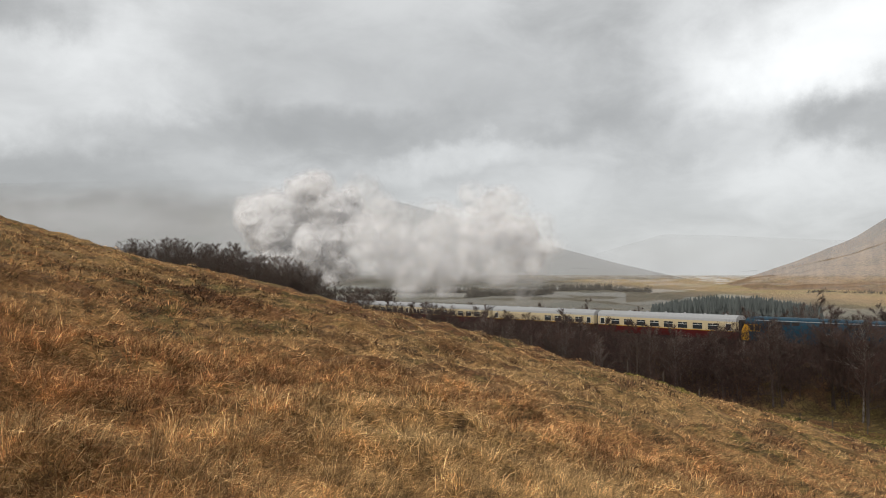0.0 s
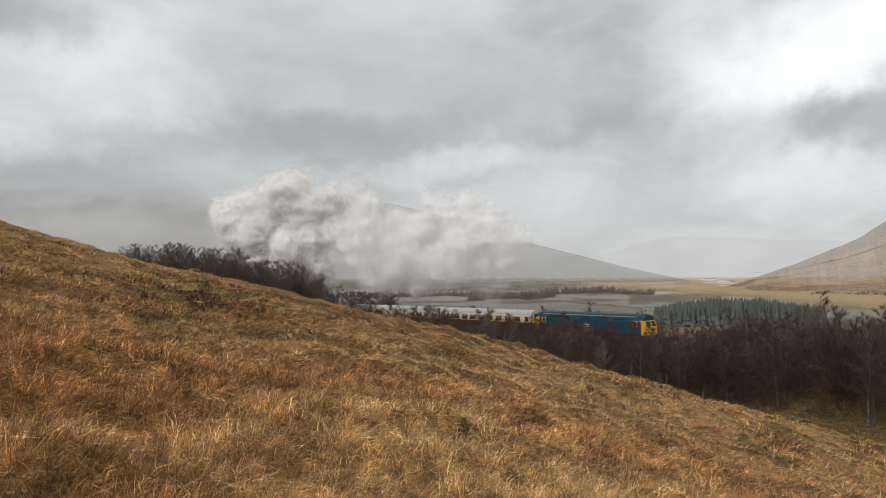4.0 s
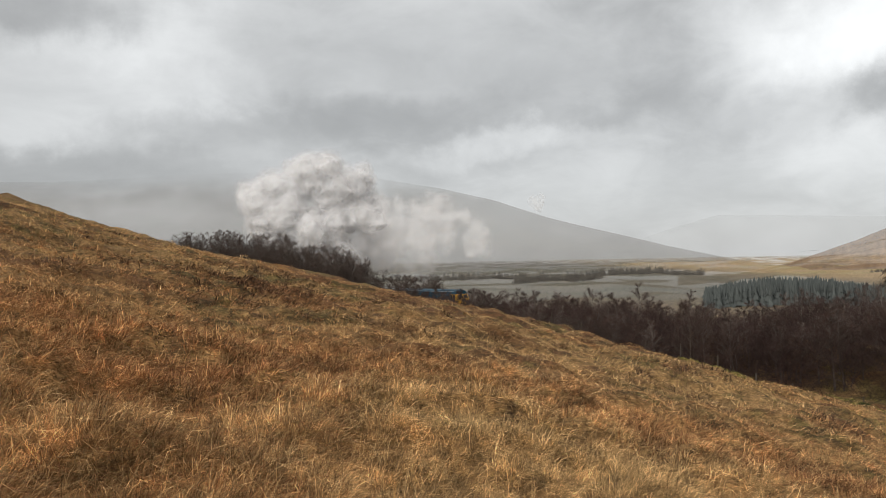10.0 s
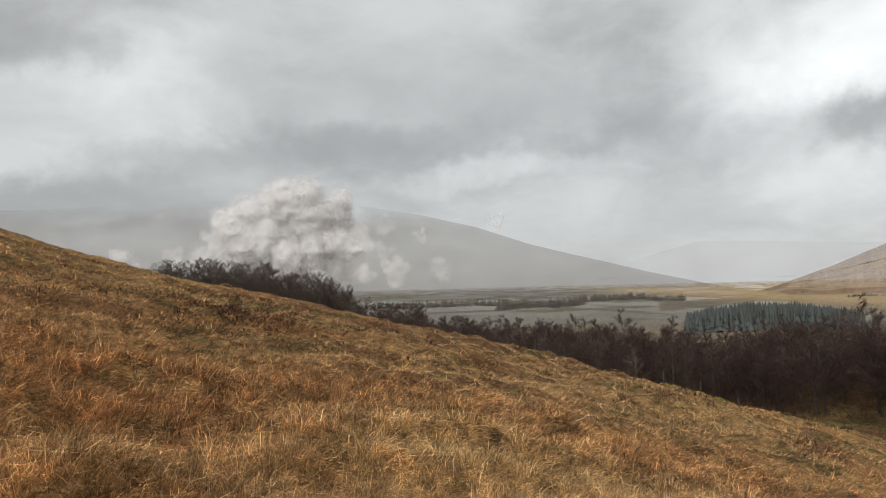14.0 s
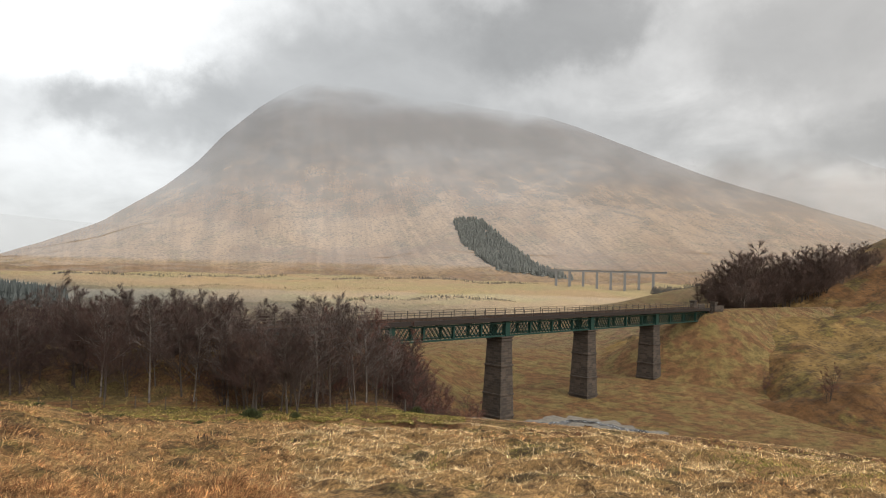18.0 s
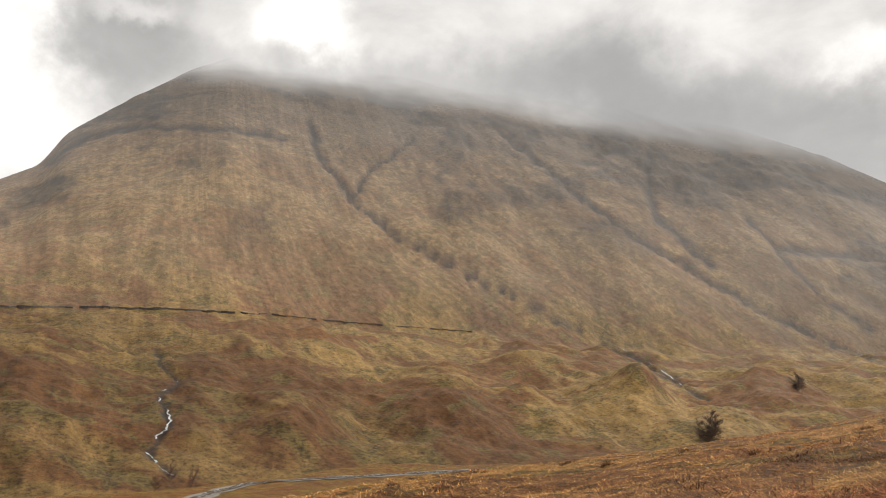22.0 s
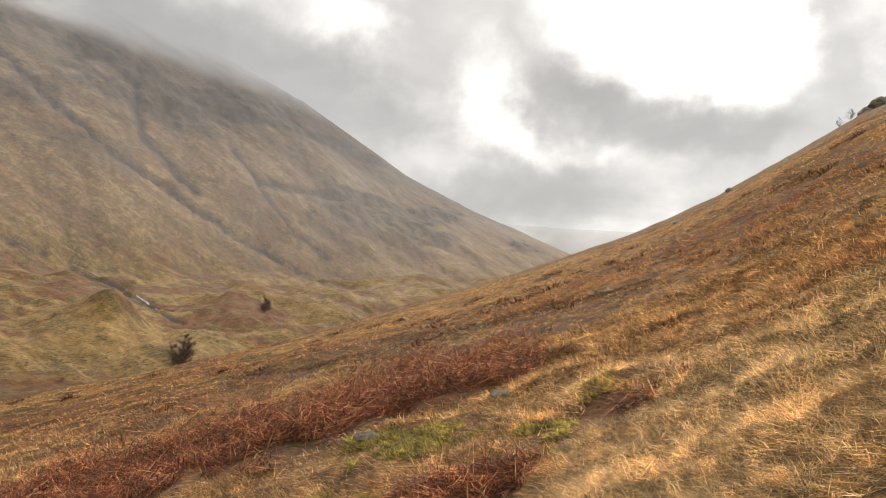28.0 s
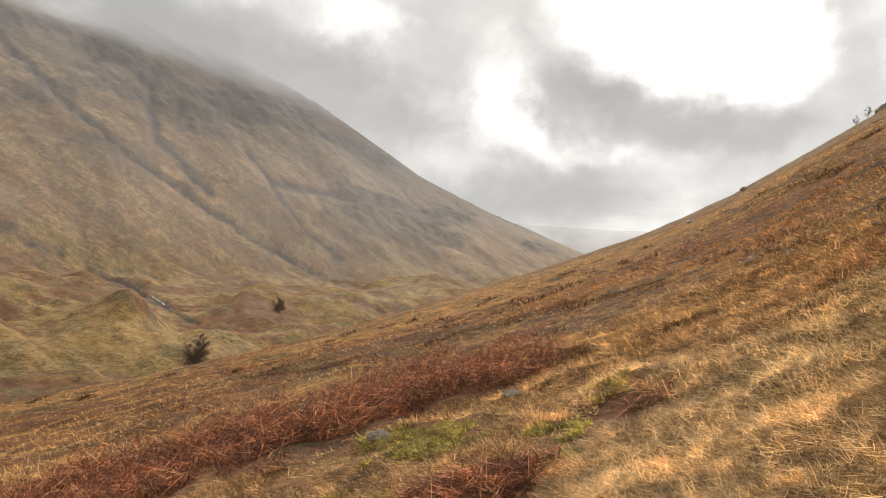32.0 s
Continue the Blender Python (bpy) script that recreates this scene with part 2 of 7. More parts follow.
def moor(name, straw, rust, green, peat, scale=1.0, fade=None, low=None, rock=None, far=None, high=None, mottle=0.0, grain=0.3, relief=0.6, drier=None, fibre=0.0, mist=None, streak=0.0, rim=False):
    """Winter hill grass in patches. fade: heights between which alpha thins the summit away, imitating cloud;
    low: the colours of the boggy lower slopes and the heights between which they give way; rock: colour of bare rock,
    by the mesh's rock attribute;
    mist: where the haze put into alpha begins, and its depth; streak: strength of the washed lines down the slope."""
    m, t, b = material(name, 0.95)
    p = world_pos(t)
    n1 = noise_tex(t, p, 0.035 * scale, 8, 0.62, 0.8)
    n2 = noise_tex(t, p, 0.21 * scale, 7, 0.65, 0.5)
    n3 = noise_tex(t, nd(t, "VectorMath", op="MULTIPLY", _0=p, _1=(1, 1, 2.6)).outputs[0], 1.9 * scale, 6, 0.7)
    z = nd(t, "SeparateXYZ", _0=p).outputs[2]

    def ground(straw, rust, green, peat):
        c = mix(t, smooth(t, n1, 0.46, 0.54), straw, rust)
        c = mix(t, smooth(t, n2, 0.53, 0.60, 0, 0.8), c, green)
        return mix(t, smooth(t, math_node(t, "ADD", n3, math_node(t, "MULTIPLY", n2, 0.35)), 0.62, 0.84, 0, 0.85), c, peat)
    c = ground(straw, rust, green, peat)
    if drier:
        # mist brightness put into colour: upper slope lighter northwards, a little darker far south
        c = mix(t, 1.0, c, mix(t, smooth(t, nd(t, "SeparateXYZ", _0=p).outputs[1], -420, -40), grey(1.0), grey(1.4)), "MULTIPLY")
        c = mix(t, 1.0, c, mix(t, smooth(t, nd(t, "SeparateXYZ", _0=p).outputs[1], -950, -330), (0.93, 0.93, 0.93, 1), grey(1.0)), "MULTIPLY")
    if low:
        zz = math_node(t, "ADD", z, math_node(t, "MULTIPLY", math_node(t, "SUBTRACT", n1, 0.5), (low[5] - low[4]) * 1.5))
        foot = ground(*low[:4])
        if drier:
            foot = mix(t, 1.0, foot, mix(t, smooth(t, nd(t, "SeparateXYZ", _0=p).outputs[1], -300, -140), (1.5, 1.5, 1.45, 1), grey(1.0)), "MULTIPLY")
            # paler, drier grass on the northern shoulder
            foot = mix(t, smooth(t, math_node(t, "ADD", nd(t, "SeparateXYZ", _0=p).outputs[1], math_node(t, "MULTIPLY", n1, 60.0)), -45, 30), foot, ground(*drier))
        c = mix(t, smooth(t, zz, low[4], low[5]), foot, c)
    if high:
        # heather and scree on the upper slopes; cloud shade put into M_MTN's colour
        zz = math_node(t, "ADD", z, math_node(t, "MULTIPLY", math_node(t, "SUBTRACT", n2, 0.5), (high[2] - high[1]) * 1.6))
        c = mix(t, smooth(t, zz, high[1], high[2], 0, 0.85), c, mix(t, smooth(t, n3, 0.4, 0.6, 0.0, 0.4), high[0], peat))
    if far:
        # rushes and bog on the valley bottom
        wet = math_node(t, "ADD", nd(t, "VectorMath", op="LENGTH", _0=p).outputs["Value"], math_node(t, "MULTIPLY", n1, 40.0))
        c = mix(t, smooth(t, wet, 82, 112, 0.0, 0.85), c, mix(t, smooth(t, n2, 0.42, 0.58), (0.15, 0.08, 0.035, 1), (0.185, 0.135, 0.052, 1)))
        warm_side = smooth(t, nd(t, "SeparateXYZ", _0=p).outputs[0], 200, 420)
        # valley floor: bent grass and fields east; northwards the mist's grey put into colour
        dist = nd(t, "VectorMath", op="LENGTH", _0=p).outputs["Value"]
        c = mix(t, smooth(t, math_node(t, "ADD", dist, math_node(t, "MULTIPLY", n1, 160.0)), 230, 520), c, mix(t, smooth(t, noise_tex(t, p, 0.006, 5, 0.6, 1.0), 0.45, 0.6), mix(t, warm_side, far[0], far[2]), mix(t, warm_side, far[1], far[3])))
    if mottle:
        n5 = noise_tex(t, p, 0.6 * scale, 5, 0.7, 0.3)
        c = mix(t, 1.0, c, mix(t, smooth(t, n5, 0.3, 0.7), grey(1 - mottle), grey(1 + mottle)), "MULTIPLY")
    n4 = noise_tex(t, p, 7.0 * scale, 4, 0.7)
    c = mix(t, 1.0, c, mix(t, smooth(t, n4, 0.32, 0.68), grey(1 - grain), grey(1 + grain)), "MULTIPLY")
    if fibre:
        # combed dead stems
        lay = nd(t, "VectorMath", op="MULTIPLY", _0=p, _1=(0.45, 1.5, 1.0)).outputs[0]
        n6 = noise_tex(t, lay, 24.0, 5, 0.7, 0.8)
        c = mix(t, 1.0, c, mix(t, smooth(t, n6, 0.34, 0.66), grey(1 - fibre), grey(1 + fibre)), "MULTIPLY")
    if streak:
        # grass combed and washed down the fall line
        fl, ev = t.nodes.new("ShaderNodeAttribute"), t.nodes.new("ShaderNodeAttribute")
        fl.attribute_name, ev.attribute_name = "flow", "rise"
        for fq, run, amount in ((0.5, 0.12, 1.0), (1.5, 0.35, 0.8), (4.5, 1.3, 0.4)):
            line = nd(t, "CombineXYZ", _0=math_node(t, "MULTIPLY", fl.outputs["Fac"], fq), _1=math_node(t, "MULTIPLY", ev.outputs["Fac"], run)).outputs[0]
            n7 = noise_tex(t, line, 1.0, 4, 0.6, 0.6)
            c = mix(t, 1.0, c, mix(t, smooth(t, n7, 0.32, 0.68), grey(1 - streak * amount), grey(1 + streak * amount)), "MULTIPLY")
    if fibre:
        c = mix(t, 1.0, c, mix(t, smooth(t, nd(t, "SeparateXYZ", _0=p).outputs[1], -20, 5), SOUTH_BENT, grey(1.0)), "MULTIPLY")
    if rock:
        at = t.nodes.new("ShaderNodeAttribute")
        at.attribute_name = "rock"
        k = math_node(t, "MULTIPLY", at.outputs["Fac"], smooth(t, n3, 0.3, 0.55, 0.45, 1.0))
        c = mix(t, k, c, rock)
    t.links.new(c, b.inputs["Base Color"])
    bump(t, b, math_node(t, "ADD", n3, n4), relief, 0.35 / scale)
    veil = None
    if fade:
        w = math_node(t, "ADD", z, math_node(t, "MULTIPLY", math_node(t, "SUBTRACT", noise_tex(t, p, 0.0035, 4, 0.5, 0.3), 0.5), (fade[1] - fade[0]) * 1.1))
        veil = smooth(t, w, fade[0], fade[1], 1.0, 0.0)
    # haze put into alpha: farther slope lets more of the sky through
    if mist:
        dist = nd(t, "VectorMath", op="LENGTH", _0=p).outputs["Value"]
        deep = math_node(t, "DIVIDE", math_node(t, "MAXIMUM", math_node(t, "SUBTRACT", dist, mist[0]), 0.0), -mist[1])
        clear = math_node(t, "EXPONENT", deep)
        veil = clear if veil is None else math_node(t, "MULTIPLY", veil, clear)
    if rim:
        # haze put into alpha at both ends, hiding the sheet's cut edges
        at = t.nodes.new("ShaderNodeAttribute")
        at.attribute_name = "rim"
        veil = math_node(t, "MULTIPLY", veil, at.outputs["Fac"])
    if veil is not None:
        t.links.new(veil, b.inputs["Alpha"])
    return m


# the bent grass of the southern bank is a redder kind
SOUTH_BENT = (0.96, 0.78, 0.52, 1)
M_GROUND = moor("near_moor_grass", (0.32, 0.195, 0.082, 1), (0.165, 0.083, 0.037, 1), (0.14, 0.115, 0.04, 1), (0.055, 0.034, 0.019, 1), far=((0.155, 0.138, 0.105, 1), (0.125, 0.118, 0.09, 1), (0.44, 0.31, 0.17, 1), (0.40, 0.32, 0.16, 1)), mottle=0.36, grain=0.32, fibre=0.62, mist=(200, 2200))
M_SLOPE = moor("hillside_grass", (0.285, 0.185, 0.09, 1), (0.23, 0.135, 0.066, 1), (0.235, 0.17, 0.076, 1), (0.15, 0.10, 0.06, 1), 0.35, (410, 570),
               ((0.175, 0.108, 0.038, 1), (0.108, 0.05, 0.019, 1), (0.126, 0.092, 0.03, 1), (0.05, 0.03, 0.015, 1), 20, 110), (0.04, 0.034, 0.03, 1), None, ((0.092, 0.07, 0.052, 1), 110, 420), 0.3, 0.15, 0.2,
               ((0.20, 0.13, 0.048, 1), (0.135, 0.07, 0.028, 1), (0.135, 0.105, 0.034, 1), (0.06, 0.038, 0.022, 1)), mist=(280, 6500), streak=0.13)
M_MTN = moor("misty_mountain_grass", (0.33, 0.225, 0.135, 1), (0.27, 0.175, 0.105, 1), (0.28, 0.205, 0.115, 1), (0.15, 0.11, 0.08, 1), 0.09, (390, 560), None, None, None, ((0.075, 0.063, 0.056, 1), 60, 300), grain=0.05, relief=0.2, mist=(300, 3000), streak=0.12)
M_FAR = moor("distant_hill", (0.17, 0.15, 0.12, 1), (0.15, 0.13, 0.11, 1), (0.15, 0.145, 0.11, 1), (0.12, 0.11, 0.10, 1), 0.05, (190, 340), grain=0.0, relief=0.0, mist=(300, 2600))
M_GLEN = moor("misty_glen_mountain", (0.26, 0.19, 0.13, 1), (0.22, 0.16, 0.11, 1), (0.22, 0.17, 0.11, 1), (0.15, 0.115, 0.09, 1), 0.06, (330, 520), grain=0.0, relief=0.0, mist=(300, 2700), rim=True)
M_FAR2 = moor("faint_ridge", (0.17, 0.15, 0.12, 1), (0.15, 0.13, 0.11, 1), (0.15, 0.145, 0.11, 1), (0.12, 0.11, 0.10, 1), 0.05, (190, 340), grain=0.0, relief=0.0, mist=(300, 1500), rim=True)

# ---- terrain ----
def lattice(ix, iy, seed):
    h = np.sin(ix * 127.1 + iy * 311.7 + seed * 74.7) * 43758.5453
    return h - np.floor(h)


def vnoise(x, y, seed=0):
    ix, iy = np.floor(x), np.floor(y)
    fx, fy = x - ix, y - iy
    fx, fy = fx * fx * (3 - 2 * fx), fy * fy * (3 - 2 * fy)
    a, b = lattice(ix, iy, seed), lattice(ix + 1, iy, seed)
    c, d = lattice(ix, iy + 1, seed), lattice(ix + 1, iy + 1, seed)
    return (a * (1 - fx) + b * fx) * (1 - fy) + (c * (1 - fx) + d * fx) * fy - 0.5


def fbm(x, y, octaves=5, seed=0, rough=0.5):
    s, a = 0.0, 1.0
    for o in range(octaves):
        s = s + a * vnoise(x * 2 ** o + 17.3 * o, y * 2 ** o - 9.1 * o, seed + o)
        a *= rough
    return s


def step(x, lo, hi):
    u = np.clip((x - lo) / (hi - lo), 0, 1)
    return u * u * (3 - 2 * u)


def polyline(x, y, pts):
    """Distance to a polyline, and the height along it."""
    best, high = np.full(np.shape(x), 1e9), np.zeros(np.shape(x))
    for (x0, y0, z0), (x1, y1, z1) in zip(pts, pts[1:]):
        dx, dy = x1 - x0, y1 - y0
        u = np.clip(((x - x0) * dx + (y - y0) * dy) / (dx * dx + dy * dy), 0, 1)
        d = np.hypot(x - x0 - u * dx, y - y0 - u * dy)
        high = np.where(d < best, z0 + u * (z1 - z0), high)
        best = np.minimum(best, d)
    return best, high


# the railway: straight past the wood, a bend, then the viaduct
RAIL_O, RAIL_D = Vector((36, 83)), Vector((-0.677, 0.736))
PIER_O, SPAN_D, SPAN = Vector((99.2, 51.1)), Vector((0.9727, -0.2317)), 24.4


def rail_at(s):
    p = RAIL_O + RAIL_D * s
    return Vector((p.x, p.y, -7.55 - 0.008 * s))


def deck_at(i):
    p = PIER_O + SPAN_D * (SPAN * i)
    return Vector((p.x, p.y, -7.0 - 0.0095 * SPAN * i))


RAIL_LINE = [tuple(deck_at(-2.05)), (45, 72.5, -7.5), *[tuple(rail_at(s)) for s in (-4, 10, 60, 150, 460)]]
RAIL_EAST = [tuple(deck_at(3.05)), tuple(deck_at(3.6)), tuple(deck_at(4.6) + Vector((0, -2, 0))), tuple(deck_at(6.5) + Vector((0, -12, 0)))]
STREAM = [(*bearing(a, d)[:2], z) for a, d, z in ((50, 92, -22.4), (58, 103, -23.0), (66, 108, -23.2), (70, 112, -23.2), (75, 107, -23.2), (82, 102, -23.2), (99, 105, -23.1), (113, 113, -23), (119, 127, -23), (125, 143, -22.7), (131, 168, -22.3), (140, 180, -22), (150, 200, -21.5))]
BROW_AZ = [-60, -33, -26, -16, -9, 1, 9, 19, 27, 36, 45, 58, 70, 80, 91, 103, 120, 138, 155, 172, 185, 199, 206, 212, 217, 222, 260, 300]
BROW_EL = [11, 3.8, 1.3, -0.9, -2.8, -5.1, -7.5, -10.1, -11.6, -13.3, -13.9, -14.4, -14.3, -14.1, -13.6, -13.4, -11.8, -9.0, -6.2, -2.7, 0.9, 5.4, 7.8, 10.7, 13.3, 15.6, 17, 11]
BROW_R = [160, 120, 105, 85, 74, 64, 58, 54, 56, 58, 57, 55, 46, 42, 42, 42, 46, 55, 62, 75, 100, 150, 175, 200, 230, 250, 260, 160]


def ground_height(x, y):
    r = np.hypot(x, y) + 1e-6
    az = np.degrees(np.arctan2(x, y))
    az = np.where(az < -60, az + 360, az)
    ks = np.array(BROW_AZ), np.tan(np.radians(BROW_EL)), np.array(BROW_R)
    slope = sum(np.interp(az + d, ks[0], ks[1]) for d in (-3, 0, 3)) / 3
    rb = sum(np.interp(az + d, ks[0], ks[2]) for d in (-5, 0, 5)) / 3
    over = np.maximum(r - rb, 0)
    near = EYE + r * slope - EYE * np.maximum(1 - r / rb, 0) ** 2 - (0.16 + 0.39 * step(az, -12, 6) * (1 - step(az, 150, 185))) * over ** 2 / (over + 26)
    near = near + fbm(x * 0.09, y * 0.09, 4, 3) * 0.55 * step(r, 3, 25) + np.abs(fbm(x * 0.75, y * 0.75, 3, 8)) * 0.55 * step(r, 1.5, 6) * (1 - 0.55 * step(az, 135, 160)) + np.abs(fbm(x * 0.28, y * 0.28, 3, 9)) * 0.75 * step(r, 8, 22) * (1 - 0.7 * step(az, 135, 160))
    floor = -12.2 - 10.5 * np.maximum(step(r, 95, 190), step(az, 51, 62) * step(r, 60, 84))
    # the green bank rises again behind the terrace
    floor = np.where((az > 12) & (az < 56), np.minimum(floor, EYE + rb * slope - 0.5 + 0.14 * over), floor)
    floor = np.where(az > 118, np.maximum(floor, -22.7 + 16 * step(az, 118, 200) * step(r, 120, 400)), floor)
    floor = floor + fbm(x * 0.02, y * 0.02, 5, 5) * np.clip(r / 60, 0.5, 6)
    k = 2.5
    z = np.where(near > floor, near, floor) + np.exp(-np.abs(near - floor) / k) * k * 0.35
    z = np.where(over > 0, z, near)
    z = z + 15.5 * np.exp(-((az - 80) / 11) ** 2 - ((r - 290) / 60) ** 2) * (az > 40) * (az < 130)
    # embankments and the stream's bed
    for line in (RAIL_LINE, RAIL_EAST):
        d, h = polyline(x, y, line)
        z = np.maximum(z, h - 0.75 - np.maximum(d - 2.7, 0) * 0.62)
    d, h = polyline(x, y, STREAM)
    z = np.where(d < 9, z * step(d, 2, 9) + np.minimum(z, h - 0.35) * (1 - step(d, 2, 9)), z)
    return z


def grid_mesh(name, X, Y, Z, mat, wrap=False):
    n, m = X.shape
    me = bpy.data.meshes.new(name)
    co = np.stack([X, Y, Z], -1).reshape(-1, 3)
    i = np.arange(n if wrap else n - 1)[:, None]
    j = np.arange(m - 1)[None, :]
    i2 = (i + 1) % n
    q = np.stack([i * m + j, i2 * m + j, i2 * m + j + 1, i * m + j + 1], -1).reshape(-1, 4)
    me.from_pydata(co.tolist(), [], q[:, ::-1].tolist())
    me.materials.append(mat)
    me.polygons.foreach_set("use_smooth", np.ones(len(me.polygons), bool))
    me.update()
    return new(name, me)


def make_ground():
    az = np.radians(np.arange(0, 360, 0.5))
    r = np.concatenate([[0.0], np.geomspace(0.6, 2.9, 24), np.geomspace(3, 46, 300), np.geomspace(47, 4700, 180)])
    A, R = np.meshgrid(az, r, indexing="ij")
    X, Y = np.sin(A) * R, np.cos(A) * R
    ob = grid_mesh("ground", X, Y, ground_height(X, Y), M_GROUND, True)
    tagged(ob, "rough winter moor grass in straw, rust and moss patches", "ground", kind="structure")


def interp_smooth(az, ks, vs, w):
    return sum(np.interp(az + d * w, ks, vs) for d in (-1, -0.5, 0, 0.5, 1)) / 5


def hill(name, label, mat, crest, feet, steps=(260, 120), rough=1.0, gully=0.0, seed=1, shear=30.0, crags=0.0, burns=(), mounds=()):
    """A hill round a stretch of bearings. crest: bearing, elevation, distance; feet: bearing, then (distance, elevation) pairs going up."""
    crest, feet = np.array(crest, float), np.array(feet, float)
    az = np.linspace(crest[0, 0], crest[-1, 0], steps[0])
    lv = [(interp_smooth(az, feet[:, 0], feet[:, 1 + 2 * k], 3), interp_smooth(az, feet[:, 0], feet[:, 2 + 2 * k], 2)) for k in range((feet.shape[1] - 1) // 2)]
    lv.append((interp_smooth(az, crest[:, 0], crest[:, 2], 2), interp_smooth(az, crest[:, 0], crest[:, 1], 0.35)))
    rs = np.stack([l[0] for l in lv], 1)
    zs = np.stack([EYE + l[0] * np.tan(np.radians(l[1])) for l in lv], 1)
    kn = np.linspace(0, 1, rs.shape[1])
    u = np.linspace(0, 1, steps[1])
    R = np.stack([np.interp(u, kn, rr) for rr in rs])
    Z = np.stack([np.interp(u, kn, zz) for zz in zs])
    for _ in range(6):
        Z[:, 1:-1] = (Z[:, :-2] + 2 * Z[:, 1:-1] + Z[:, 2:]) / 4
        R[:, 1:-1] = (R[:, :-2] + 2 * R[:, 1:-1] + R[:, 2:]) / 4
    A = np.radians(az)[:, None] + 0 * R
    X, Y = np.sin(A) * R, np.cos(A) * R
    size = R.mean()
    edge = step(u, 0.0, 0.12)[None, :] * (1 - 0.75 * step(u, 0.85, 1.0))[None, :]
    L = np.log(R)
    Z = Z + edge * rough * R * (fbm(A * 9, L * 7, 6, seed, 0.52) * (0.03 - 0.016 * step(u, 0.53, 0.9)[None, :]) + np.abs(fbm(A * 26, L * 16, 4, seed + 2)) * 0.005)
    rock = np.zeros_like(Z)
    F, E = np.degrees(A), np.degrees(np.arctan2(Z - EYE, R))
    if gully:
        # burns and gullies slant down the slope
        f = F + shear * 0.75 * u[None, :] + fbm(A * 14, u[None, :] * 5 + 0 * A, 4, seed + 4) * 5
        for fq, dp, sd in ((0.16, 0.9, 9), (0.4, 0.3, 15), (0.9, 0.25, 16)):
            g = 1 - np.abs(vnoise(f * fq, u[None, :] * 1.4 + 0 * f, seed + sd)) * 2
            cut = np.maximum(g - 0.84, 0) * step(u, 0.4, 0.73)[None, :]
            Z = Z - edge * gully * dp * cut * R * 0.07
            rock = np.maximum(rock, cut * 1.1 * dp)
        # rocky steps under the summit
        if crags:
            band = step(fbm(A * 9, Z / 60 + 0 * A, 5, seed + 30, 0.6), 0.06, 0.3) * step(u, 0.66, 0.78)[None, :]
            Z = Z + edge * crags * band * np.sin(Z / 7.0 + fbm(A * 40, L * 30, 3, seed + 31) * 5) * 2.2
            rock = np.maximum(rock, band * crags * (0.45 + 0.9 * np.abs(fbm(A * 60, Z / 12, 3, seed + 33))))
    for pts, width, depth in burns:
        d, _ = polyline(F + fbm(A * 60, L * 40, 3, seed + 50) * 0.45, E * 1.3 + fbm(A * 50, L * 50, 3, seed + 51) * 0.45, [(a, e * 1.3, 0) for a, e in pts])
        Z = Z - R * 0.0175 * depth * np.maximum(1 - d / width, 0) ** 1.5
        rock = np.maximum(rock, np.maximum(1 - d / (width * 0.8), 0) ** 0.7)
    for a0, r0, sa, sr, h in mounds:
        Z = Z + h * np.exp(-((F - a0) / sa) ** 2 - ((R - r0) / sr) ** 2)
    ob = grid_mesh(name, X, Y, Z, mat)
    at = ob.data.attributes.new("rock", "FLOAT", "POINT")
    for nm, arr in (("flow", F + (1.5 * step(F, 118, 142) + 1.3 * step(F, 48, 60) * (1 - step(F, 90, 100))) * E), ("rise", E), ("rim", step(F, F.min(), F.min() + 10) * (1 - step(F, F.max() - 6, F.max())))):
        ob.data.attributes.new(nm, "FLOAT", "POINT").data.foreach_set("value", arr.reshape(-1).astype(np.float32))
    at = ob.data.attributes["rock"]
    at.data.foreach_set("value", np.clip(rock, 0, 1).reshape(-1).astype(np.float32))
    return tagged(ob, label, "mountain", kind="structure"), (az, u, X, Y, Z)


make_ground()
# burns on the long hill: bearings and elevations from the top down, width, depth
BURNS = [([(132.6, 20.8), (134.3, 17.5), (136.9, 14.9), (140.2, 12.3), (145.7, 9.7), (152.4, 6.6), (157.9, 3.9), (162.3, 1.7), (166, -0.4)], 0.5, 0.45),
         ([(141.8, 20.1), (138, 17.3), (136.9, 15.1)], 0.5, 0.45),
         ([(149.5, 20.8), (152.7, 18.7), (156.1, 15.9), (159.8, 13.1), (165.9, 8.9), (172.1, 5.4), (177, 2.9)], 0.45, 0.4),
         ([(162.2, 18.9), (161.9, 16.2), (162.8, 13.5), (166.7, 9.8)], 0.6, 0.3),
         ([(169.4, 13.6), (173.4, 8.3), (177.3, 4.7)], 0.4, 0.2),
         ([(171.5, 11.1), (175.2, 10.3), (178.4, 9.7)], 0.7, 0.3),
         ([(113.6, 14.6), (115.6, 17.0), (119.3, 18.4), (126.2, 19.4), (131, 19.3)], 0.55, 0.2),
         ([(122.5, 1.5), (124.4, -0.7), (123.1, -2), (124.2, -3.7), (122.8, -6), (124.8, -7.6)], 0.5, 0.25)]
